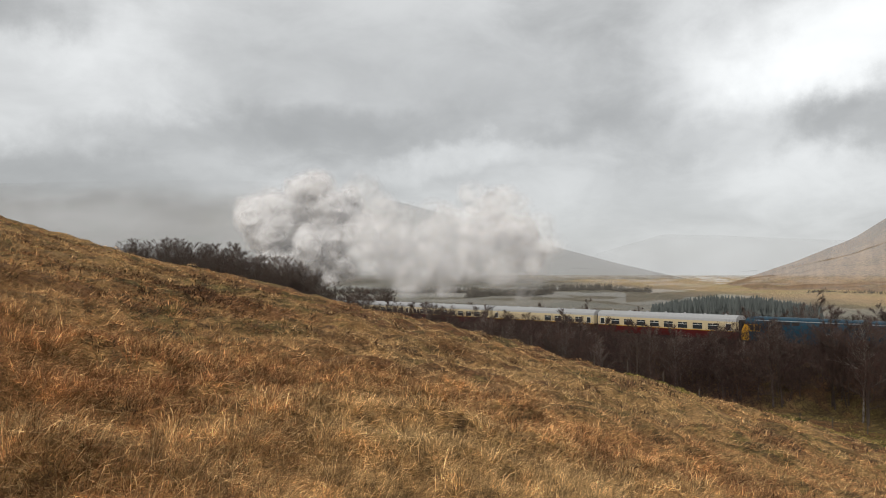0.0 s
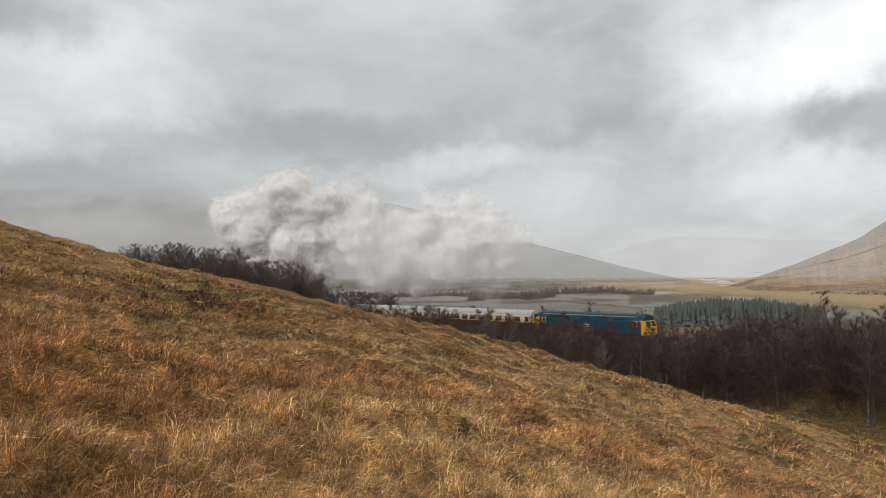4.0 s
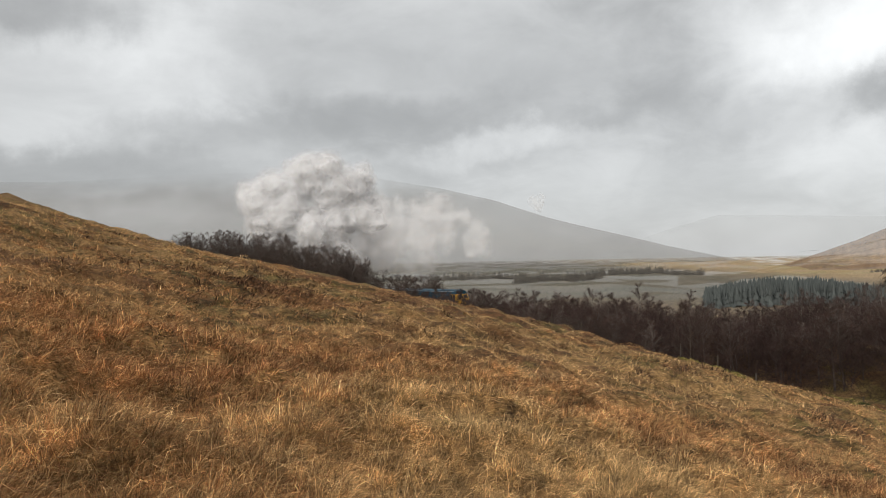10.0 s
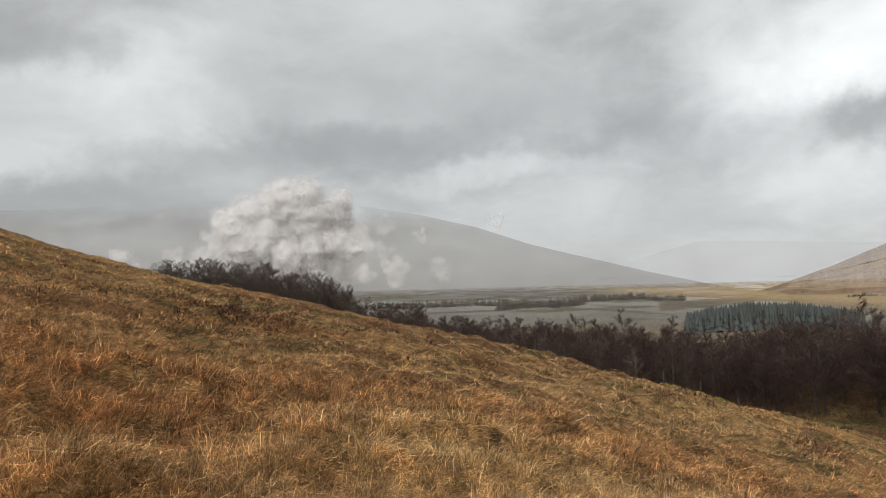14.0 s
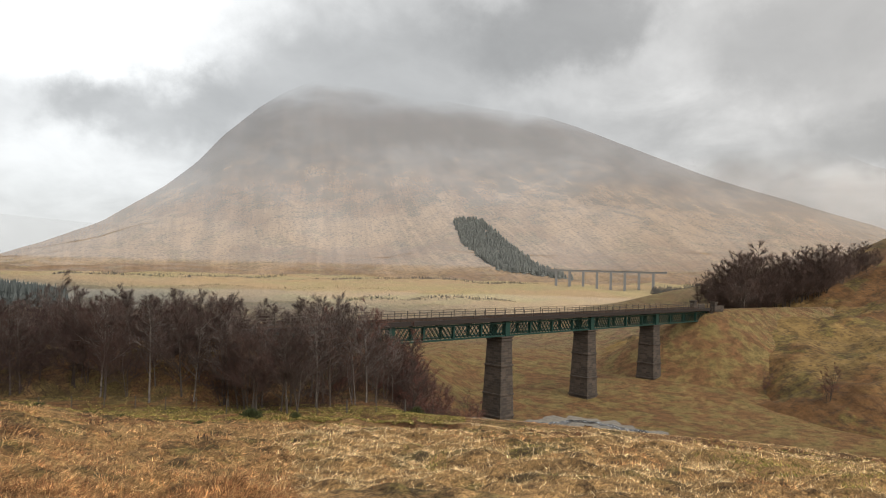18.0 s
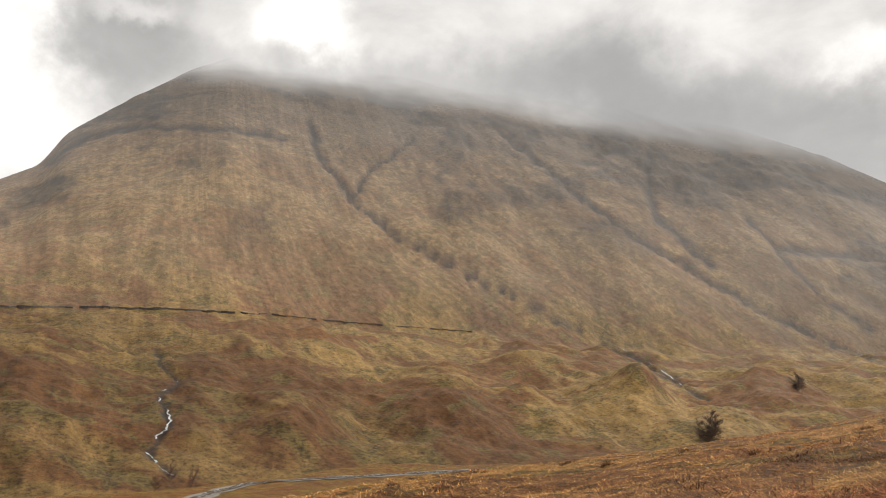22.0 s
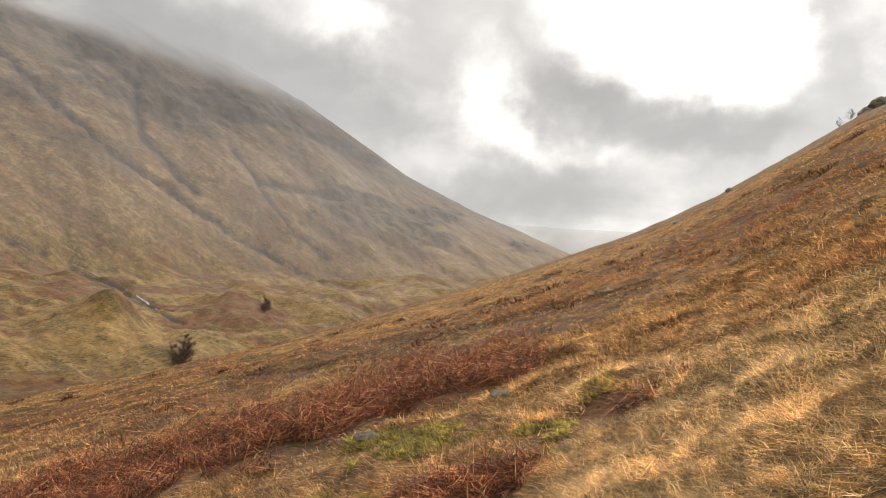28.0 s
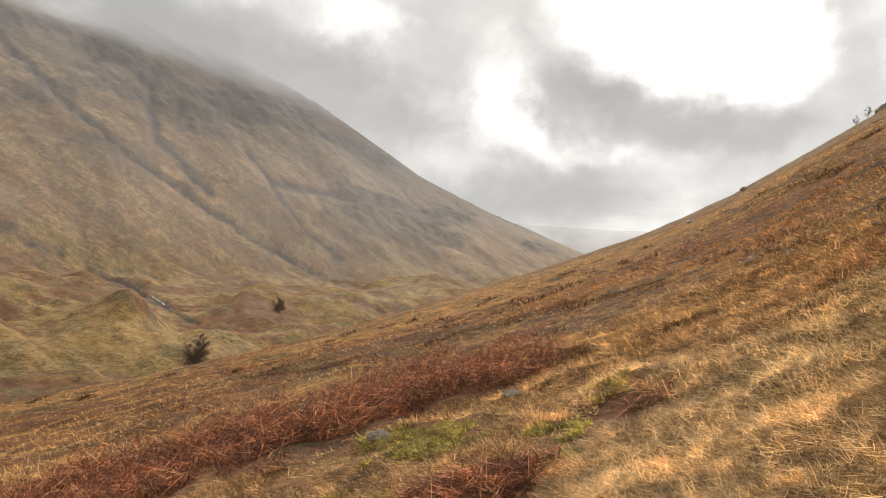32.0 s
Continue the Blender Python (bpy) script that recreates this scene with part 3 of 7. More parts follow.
# the long hill across the river, from the viaduct's end round to the head of the glen
HILL_B, GRID_B = hill("mountain", "steep brown grass mountain with dark gullies, its top in cloud", M_SLOPE,
    [(66, -9, 210), (72, -6.2, 215), (76, -4.4, 230), (79, -3.6, 250), (84, -0.6, 330), (90, 2.0, 520), (95.4, 4.6, 700), (99, 6.5, 820), (104, 8.4, 920), (106.2, 10.0, 960), (110, 12.5, 1000), (113, 14.4, 1020),
     (114.5, 17.1, 1050), (118.8, 20.6, 1100), (122.8, 23.4, 1150), (126, 25.0, 1200), (140, 26, 1350), (150, 25.8, 1400), (160, 23.6, 1450), (169, 20.2, 1500), (175, 17.5, 1550),
     (178, 15.6, 1600), (184, 11.5, 1750), (189.6, 8.7, 1950), (194.3, 6.6, 2150), (198.4, 4.6, 2350), (204, 2, 2500)],
    [(66, 125, -13.5, 160, -12, 190, -10), (74, 128, -12.8, 158, -9.5, 186, -6.6), (80, 128, -12.8, 168, -7.8, 205, -4.7), (85, 122, -12.8, 168, -5.9, 250, -2.2), (90, 118, -12.8, 170, -4.8, 300, 0.2), (104, 116, -12.6, 190, -3.0, 400, 3.2), (124, 154, -9.6, 236, -0.8, 460, 4.7),
     (132, 180, -8.2, 262, -0.9, 490, 4.6), (140, 192, -7.6, 290, -0.8, 520, 4.4), (158, 212, -6.8, 330, -0.6, 600, 3.8), (172, 215, -6.6, 420, 0.4, 760, 3.3), (190, 260, -4.8, 600, 1.2, 1100, 2.7), (204, 300, -3.8, 800, 1.0, 1500, 1.6)],
    (620, 210), 1.0, 0.35, 4, 70.0, 1.0, BURNS, [(161, 330, 2.0, 34, 13), (152, 300, 3, 40, 6), (170, 420, 2.5, 50, 7), (177, 520, 2.5, 70, 8), (145, 260, 4, 40, 5), (133, 220, 3, 30, 5), (168, 300, 3, 30, 4), (112, 240, 5, 40, 6), (184, 700, 3, 80, 10)])
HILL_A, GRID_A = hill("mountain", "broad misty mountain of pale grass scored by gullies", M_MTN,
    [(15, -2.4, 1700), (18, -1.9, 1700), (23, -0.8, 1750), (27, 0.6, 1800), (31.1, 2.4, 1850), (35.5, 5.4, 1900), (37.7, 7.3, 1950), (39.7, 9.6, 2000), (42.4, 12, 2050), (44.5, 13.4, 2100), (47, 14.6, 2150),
     (55, 13.6, 2200), (66, 12.2, 2250), (69, 11.2, 2250), (72.8, 9.7, 2300), (80, 6.8, 2350), (90, 3.4, 2400), (98, 0, 2500)],
    [(15, 1300, -2.6, 1500, -2.45), (22, 1000, -1.6, 1300, -1.3), (30, 900, -2.6, 1250, -0.5), (53, 900, -2.6, 1300, 1.0), (70, 850, -2.6, 1300, 1.4), (98, 850, -2.6, 1400, -0.5)],
    (420, 150), 0.5, 0.12, 11, 40.0, 0.0)
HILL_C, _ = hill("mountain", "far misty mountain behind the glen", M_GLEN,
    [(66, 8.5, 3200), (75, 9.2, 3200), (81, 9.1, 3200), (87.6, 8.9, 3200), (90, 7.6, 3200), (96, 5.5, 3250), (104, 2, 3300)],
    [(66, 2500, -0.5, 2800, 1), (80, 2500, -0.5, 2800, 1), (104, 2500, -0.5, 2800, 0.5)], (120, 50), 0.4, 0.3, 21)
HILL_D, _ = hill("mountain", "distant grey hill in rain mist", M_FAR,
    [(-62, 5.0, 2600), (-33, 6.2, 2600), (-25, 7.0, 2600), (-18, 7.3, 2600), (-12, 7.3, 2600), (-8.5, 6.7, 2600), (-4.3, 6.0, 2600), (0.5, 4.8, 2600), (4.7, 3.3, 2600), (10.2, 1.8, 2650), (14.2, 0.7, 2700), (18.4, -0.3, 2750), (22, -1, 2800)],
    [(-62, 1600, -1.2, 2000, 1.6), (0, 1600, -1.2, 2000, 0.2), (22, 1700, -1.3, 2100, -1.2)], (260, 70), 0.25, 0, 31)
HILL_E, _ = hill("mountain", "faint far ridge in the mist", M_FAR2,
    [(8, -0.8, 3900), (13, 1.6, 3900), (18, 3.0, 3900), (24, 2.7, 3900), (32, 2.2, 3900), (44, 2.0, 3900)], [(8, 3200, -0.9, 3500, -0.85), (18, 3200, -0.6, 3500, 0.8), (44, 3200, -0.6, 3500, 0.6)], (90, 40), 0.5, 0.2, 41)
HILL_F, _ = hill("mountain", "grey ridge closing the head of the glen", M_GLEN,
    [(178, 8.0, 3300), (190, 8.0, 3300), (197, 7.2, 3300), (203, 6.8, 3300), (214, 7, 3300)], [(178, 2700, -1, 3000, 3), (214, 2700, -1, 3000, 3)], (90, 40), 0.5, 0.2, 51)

# ---- building blocks ----
def part(name, bm, mat, parent, label=""):
    me = bpy.data.meshes.new(name)
    bm.to_mesh(me)
    bm.free()
    me.materials.append(mat)
    ob = new(name, me)
    ob.parent = parent
    return tagged(ob, label)


def shared(name, me, parent, m=None, label=""):
    ob = new(name, me)
    ob.parent = parent
    if m is not None:
        ob.matrix_basis = m
    return tagged(ob, label)


def box(bm, x0, x1, y0, y1, z0, z1, bevel=0.0, m=None):
    mat = Matrix.LocRotScale(((x0 + x1) / 2, (y0 + y1) / 2, (z0 + z1) / 2), None, (x1 - x0, y1 - y0, z1 - z0))
    got = bmesh.ops.create_cube(bm, size=1, matrix=(m @ mat) if m is not None else mat)
    if bevel:
        es = list({e for v in got["verts"] for e in v.link_edges})
        bmesh.ops.bevel(bm, geom=es, offset=bevel, segments=1, affect="EDGES")
    return bm


def bar(bm, a, b, w, d=None, sides=4):
    """A straight bar between two points."""
    a, b = Vector(a), Vector(b)
    q = (b - a).to_track_quat("Z", "X").to_matrix().to_4x4()
    m = Matrix.Translation((a + b) / 2) @ q
    if sides == 4:
        bmesh.ops.create_cube(bm, size=1, matrix=m @ Matrix.Diagonal((w, d or w, (b - a).length, 1)))
    else:
        bmesh.ops.create_cone(bm, cap_ends=True, segments=sides, radius1=w / 2, radius2=(d or w) / 2, depth=(b - a).length, matrix=m)
    return bm


def empty(name, m, label, category, group="", kind=""):
    ob = new(name)
    ob.matrix_basis = m
    return tagged(ob, label, category, group, kind)


def paint(name, color, rough=0.5, wear=0.25, metal=0.0, scale=3.0, dirt=(0.06, 0.05, 0.04, 1)):
    m, t, b = material(name, rough)
    co = nd(t, "TexCoord").outputs["Object"]
    n1, n2 = noise_tex(t, co, scale, 6, 0.65), noise_tex(t, co, scale * 9, 4, 0.6)
    c = mix(t, smooth(t, n1, 0.48, 0.8, 0, wear), (*color, 1), dirt)
    c = mix(t, 1.0, c, mix(t, n2, (0.86, 0.86, 0.86, 1), (1.14, 1.14, 1.14, 1)), "MULTIPLY")
    t.links.new(c, b.inputs["Base Color"])
    b.inputs["Metallic"].default_value = metal
    bump(t, b, n2, 0.15, 0.01)
    return m


def masonry(name, c1, c2):
    m, t, b = material(name, 0.9)
    co = nd(t, "TexCoord").outputs["Object"]
    sep = nd(t, "SeparateXYZ", _0=co)
    flat = nd(t, "CombineXYZ", _0=math_node(t, "ADD", sep.outputs[0], sep.outputs[1]), _1=sep.outputs[2]).outputs[0]
    br = nd(t, "TexBrick", _Vector=flat, _Color1=c1, _Color2=c2, _Mortar=(0.10, 0.09, 0.085, 1), _Scale=1.0, _Mortar_Size=0.018, _Brick_Width=0.95, _Row_Height=0.38)
    n1, n2 = noise_tex(t, co, 0.5, 7, 0.65), noise_tex(t, co, 6, 5, 0.7)
    c = mix(t, smooth(t, n1, 0.4, 0.7, 0, 0.7), br.outputs["Color"], (0.045, 0.04, 0.036, 1))
    c = mix(t, 1.0, c, mix(t, n2, (0.7, 0.7, 0.7, 1), (1.25, 1.25, 1.25, 1)), "MULTIPLY")
    t.links.new(c, b.inputs["Base Color"])
    bump(t, b, math_node(t, "SUBTRACT", n2, math_node(t, "MULTIPLY", br.outputs["Fac"], 0.8)), 0.5, 0.04)
    return m


def glass(name):
    m, t, b = material(name, 0.08)
    b.inputs["Base Color"].default_value = (0.03, 0.035, 0.04, 1)
    b.inputs["Specular IOR Level"].default_value = 0.6
    return m


M_STONE = masonry("weathered_pier_stone", (0.105, 0.082, 0.064, 1), (0.055, 0.045, 0.038, 1))
M_GREEN = paint("green_girder_paint", (0.018, 0.052, 0.043), 0.5, 0.5, dirt=(0.03, 0.025, 0.02, 1))
M_IRON = paint("dark_bridge_iron", (0.034, 0.029, 0.027), 0.6, 0.5, dirt=(0.055, 0.035, 0.025, 1))
M_RAIL = paint("rusty_rail", (0.09, 0.06, 0.045), 0.5, 0.4, 0.6)
M_HANDRAIL = paint("weathered_handrail", (0.085, 0.07, 0.058), 0.6, 0.4)
M_BALLAST = paint("grey_ballast", (0.075, 0.068, 0.06), 0.95, 0.5, scale=2)
M_TIMBER = paint("weathered_timber", (0.085, 0.072, 0.06), 0.9, 0.5, scale=4)
M_CREAM = paint("cream_coach_paint", (0.50, 0.42, 0.27), 0.35, 0.12)
M_MAROON = paint("maroon_coach_paint", (0.07, 0.01, 0.011), 0.35, 0.15)
M_UMBER = paint("umber_coach_paint", (0.05, 0.026, 0.016), 0.35, 0.15)
M_ROOF = paint("pale_grey_roof", (0.34, 0.35, 0.36), 0.5, 0.25)
M_BLUE = paint("rail_blue_paint", (0.012, 0.048, 0.078), 0.5, 0.15)
M_YELLOW = paint("yellow_warning_paint", (0.55, 0.29, 0.025), 0.4, 0.15)
M_WHITE = paint("white_paint", (0.55, 0.55, 0.53), 0.5, 0.15)
M_BLACK = paint("sooty_black_iron", (0.025, 0.024, 0.023), 0.6, 0.4)
M_GLASS = glass("dark_coach_window")
M_BLIND = paint("cream_window_blind", (0.45, 0.37, 0.24), 0.6, 0.1)

# ---- viaduct ----
def along(a, b):
    """A pose at a with x running to b, level across."""
    a, b = Vector(a), Vector(b)
    x = (b - a).normalized()
    y = Vector((0, 0, 1)).cross(x).normalized()
    z = x.cross(y)
    return Matrix.Translation(a) @ Matrix((x, y, z)).transposed().to_4x4()


def make_viaduct():
    a = deck_at(-2)
    via = empty("viaduct", Matrix.Translation(a), "green lattice girder railway viaduct on tall weathered stone piers", "viaduct")
    inv = Matrix.Translation(-a)
    # one lattice truss, shared by both sides of all five spans
    girder = bmesh.new()
    n, top, low = 28, -0.95, -3.0
    for z, h in ((top, 0.22), (low, 0.24)):
        box(girder, 0.25, SPAN - 0.25, -0.2, 0.2, z - h / 2, z + h / 2)
    for k in range(n - 1):
        x0, x1 = 0.4 + (SPAN - 0.8) * k / n, 0.4 + (SPAN - 0.8) * (k + 2) / n
        bar(girder, (x0, 0.06, low), (x1, 0.06, top), 0.05, 0.11)
        bar(girder, (x0, -0.06, top), (x1, -0.06, low), 0.05, 0.11)
    gme = bpy.data.meshes.new("lattice_girder")
    girder.to_mesh(gme)
    gme.materials.append(M_GREEN)
    stiff = bmesh.new()
    box(stiff, -0.14, 0.14, -0.24, 0.24, low, top)
    sme = bpy.data.meshes.new("stiffener")
    stiff.to_mesh(sme)
    sme.materials.append(M_GREEN)
    stan = bmesh.new()
    box(stan, -0.045, 0.045, -0.045, 0.045, -0.1, 1.15)
    pme = bpy.data.meshes.new("handrail_post")
    stan.to_mesh(pme)
    pme.materials.append(M_HANDRAIL)
    brk = bmesh.new()
    box(brk, -0.05, 0.05, -0.75, 0.0, -0.42, -0.3)
    bar(brk, (0, -0.7, -0.36), (0, 0, -0.95), 0.07, 0.07)
    bme = bpy.data.meshes.new("bracket")
    brk.to_mesh(bme)
    bme.materials.append(M_IRON)
    for i in range(-2, 3):
        m = inv @ along(deck_at(i), deck_at(i + 1))
        for side in (-1, 1):
            g = shared("lattice_girder", gme, via, m @ Matrix.Translation((0, side * 1.35, 0)))
            for x in (0.3, SPAN * 0.25, SPAN / 2, SPAN * 0.75, SPAN - 0.3):
                shared("stiffener", sme, g, Matrix.Translation((x, 0, 0)))
        deck = bmesh.new()
        box(deck, 0, SPAN, -2.15, 2.15, -0.34, -0.14)
        for side in (-1, 1):
            box(deck, 0, SPAN, side * 2.16 - 0.05, side * 2.16 + 0.05, -0.62, -0.02)
        d = part("deck", deck, M_IRON, via)
        d.matrix_basis = m
        for side in (-1, 1):
            for k in range(10):
                x = SPAN * (k + 0.5) / 10
                shared("handrail_post", pme, via, m @ Matrix.Translation((x, side * 2.1, 0)))
                shared("bracket", bme, via, m @ Matrix.Translation((x, side * 1.4, 0)) @ Matrix.Rotation(0 if side < 0 else math.pi, 4, "Z"))
            for z in (0.45, 0.8, 1.12):
                hb = bmesh.new()
                bar(hb, (0, side * 2.1, z), (SPAN, side * 2.1, z), 0.05, 0.05)
                part("handrail", hb, M_HANDRAIL, via).matrix_basis = m
            rb = bmesh.new()
            box(rb, 0, SPAN, side * 0.75 - 0.05, side * 0.75 + 0.05, -0.14, 0.0)
            part("rail", rb, M_RAIL, via).matrix_basis = m
    # piers: battered shafts with string courses
    for i in (-1, 0, 1, 2):
        p = deck_at(i)
        base = float(ground_height(np.array([p.x]), np.array([p.y]))[0]) - 1.2
        m = inv @ along(p, deck_at(i + 1))
        high = -3.25
        low = base - p.z
        bm = bmesh.new()
        levels = [low, low + (high - low) * 0.12, low + (high - low) * 0.36, low + (high - low) * 0.68, high - 0.5, high]

        def size(z):
            u = (z - low) / (high - low)
            return 1.72 - 0.46 * u, 2.05 - 0.5 * u
        for z0, z1 in zip(levels, levels[1:]):
            (a0, b0), (a1, b1) = size(z0), size(z1)
            vs = [bm.verts.new((sx * aa, sy * bb, zz)) for zz, aa, bb in ((z0, a0, b0), (z1, a1, b1)) for sx, sy in ((-1, -1), (1, -1), (1, 1), (-1, 1))]
            for q in ((0, 1, 5, 4), (1, 2, 6, 5), (2, 3, 7, 6), (3, 0, 4, 7), (4, 5, 6, 7), (3, 2, 1, 0)):
                bm.faces.new([vs[k] for k in q])
        pier = part("pier", bm, M_STONE, via, "tall tapering stone pier with string courses")
        pier.matrix_basis = m
        for z in levels[1:-1]:
            a1, b1 = size(z)
            cb = bmesh.new()
            box(cb, -a1 - 0.14, a1 + 0.14, -b1 - 0.14, b1 + 0.14, z - 0.16, z + 0.16, 0.05)
            part("string_course", cb, M_STONE, pier)
        cb = bmesh.new()
        box(cb, -1.5, 1.5, -1.8, 1.8, high - 0.12, high + 0.13, 0.05)
        part("capstone", cb, M_STONE, pier)
        for side in (-1, 1):
            bb = bmesh.new()
            box(bb, -0.55, 0.55, side * 1.35 - 0.42, side * 1.35 + 0.42, high + 0.13, -0.7, 0.04)
            part("bearing_post", bb, M_GREEN, via, "green riveted bearing post").matrix_basis = m
    for i, d in ((-2, -1), (3, 1)):
        m = inv @ along(deck_at(i), deck_at(i + 1))
        bm = bmesh.new()
        x0, x1 = (0.1, 6.5) if d > 0 else (-6.5, -0.1)
        box(bm, x0, x1, -2.5, 2.5, -14, -0.75, 0.1)
        ab = part("abutment", bm, M_STONE, via, "stone abutment at the end of the viaduct")
        ab.matrix_basis = m
        for side in (-1, 1):
            bm = bmesh.new()
            box(bm, x0, x1, side * 2.35 - 0.25, side * 2.35 + 0.25, -0.75, 0.45, 0.05)
            part("parapet", bm, M_STONE, ab)
            bm = bmesh.new()
            xx = 0.9 * d
            box(bm, xx - 0.6, xx + 0.6, side * 2.5 - 0.6, side * 2.5 + 0.6, -0.75, 1.2, 0.06)
            box(bm, xx - 0.75, xx + 0.75, side * 2.5 - 0.75, side * 2.5 + 0.75, 1.2, 1.45, 0.06)
            part("pillar", bm, M_STONE, ab)


def make_far_viaduct():
    # low viaduct across the side glen, under the mountain's foot
    r, n, gap = 760.0, 8, 14.6
    p0 = bearing(67.0, r)
    p1 = bearing(75.6, r * 1.0)
    x = (p1 - p0).normalized()
    zt = EYE - r * math.tan(radians(0.38))
    via = empty("distant_viaduct", Matrix.Translation((p0.x, p0.y, zt)), "far grey railway viaduct on slim stone piers in mist", "viaduct")
    rot = Matrix((x, Vector((0, 0, 1)).cross(x), Vector((0, 0, 1)))).transposed().to_4x4()
    L = (p1 - p0).length
    bm = bmesh.new()
    box(bm, -6, L + 6, -1.9, 1.9, -2.0, -0.3)
    box(bm, -6, L + 6, -2.2, 2.2, -0.3, 0.1)
    part("deck", bm, M_FARSTONE, via).matrix_basis = rot
    k = 0
    while k * gap + 4 < L:
        bm = bmesh.new()
        xx = 4 + k * gap
        q = p0 + x * xx
        low = float(ground_height(np.array([q.x]), np.array([q.y]))[0]) - zt - 2
        box(bm, xx - 1.3, xx + 1.3, -2, 2, low, -1.9)
        part("pier", bm, M_FARSTONE, via).matrix_basis = rot
        k += 1
    for side in (-1, 1):
        bm = bmesh.new()
        bar(bm, (-6, side * 2.1, 1.0), (L + 6, side * 2.1, 1.0), 0.12, 0.12)
        part("handrail", bm, M_FARSTONE, via).matrix_basis = rot


def make_track():
    pts = [Vector(p) for p in RAIL_LINE]
    track = tagged(new("railway_track"), "single railway track on a grey ballast bank", "railway")
    for a, b in zip(pts, pts[1:]):
        m = along(a, b)
        L = (b - a).length
        bm = bmesh.new()
        vs = [bm.verts.new((xx, yy, zz)) for xx in (-0.3, L + 0.3) for yy, zz in ((-2.4, -0.8), (-1.6, -0.22), (1.6, -0.22), (2.4, -0.8))]
        for k in range(3):
            bm.faces.new((vs[k], vs[k + 4], vs[k + 5], vs[k + 1]))
        part("ballast", bm, M_BALLAST, track).matrix_basis = m
        for side in (-1, 1):
            bm = bmesh.new()
            box(bm, 0, L, side * 0.75 - 0.04, side * 0.75 + 0.04, -0.22, 0.0)
            part("rail", bm, M_RAIL, track).matrix_basis = m


# ---- train ----
def side_shell(bm, x0, x1, rings, cap=True):
    """A body along x from a half profile of (half width, height)."""
    prof = [(w, z) for w, z in rings] + [(-w, z) for w, z in reversed(rings)]
    a = [bm.verts.new((x0, y, z)) for y, z in prof]
    b = [bm.verts.new((x1, y, z)) for y, z in prof]
    n = len(prof)
    for k in range(n - 1):
        bm.faces.new((a[k], a[k + 1], b[k + 1], b[k]))
    if cap:
        bm.faces.new(a[::-1])
        bm.faces.new(b)
    bm.faces.new((a[n - 1], a[0], b[0], b[n - 1]))
    return bm


def bogie(thing, x, base):
    bm = bmesh.new()
    for side in (-1, 1):
        box(bm, x - base / 2 - 0.6, x + base / 2 + 0.6, side * 1.0 - 0.08, side * 1.0 + 0.08, 0.42, 0.72, 0.04)
        for k in (-1, 1):
            box(bm, x + k * base / 2 - 0.22, x + k * base / 2 + 0.22, side * 1.0 - 0.14, side * 1.0 + 0.14, 0.3, 0.7, 0.03)
    box(bm, x - 0.3, x + 0.3, -1.0, 1.0, 0.5, 0.85)
    bg = part("bogie", bm, M_BLACK, thing)
    for k in ((-1, 1) if base < 3 else (-1, 0, 1)):
        for side in (-1, 1):
            bm = bmesh.new()
            bar(bm, (x + k * base / 2, side * 0.72, 0.46), (x + k * base / 2, side * 0.86, 0.46), 0.92, 0.92, 18)
            part("wheel", bm, M_BLACK, bg)


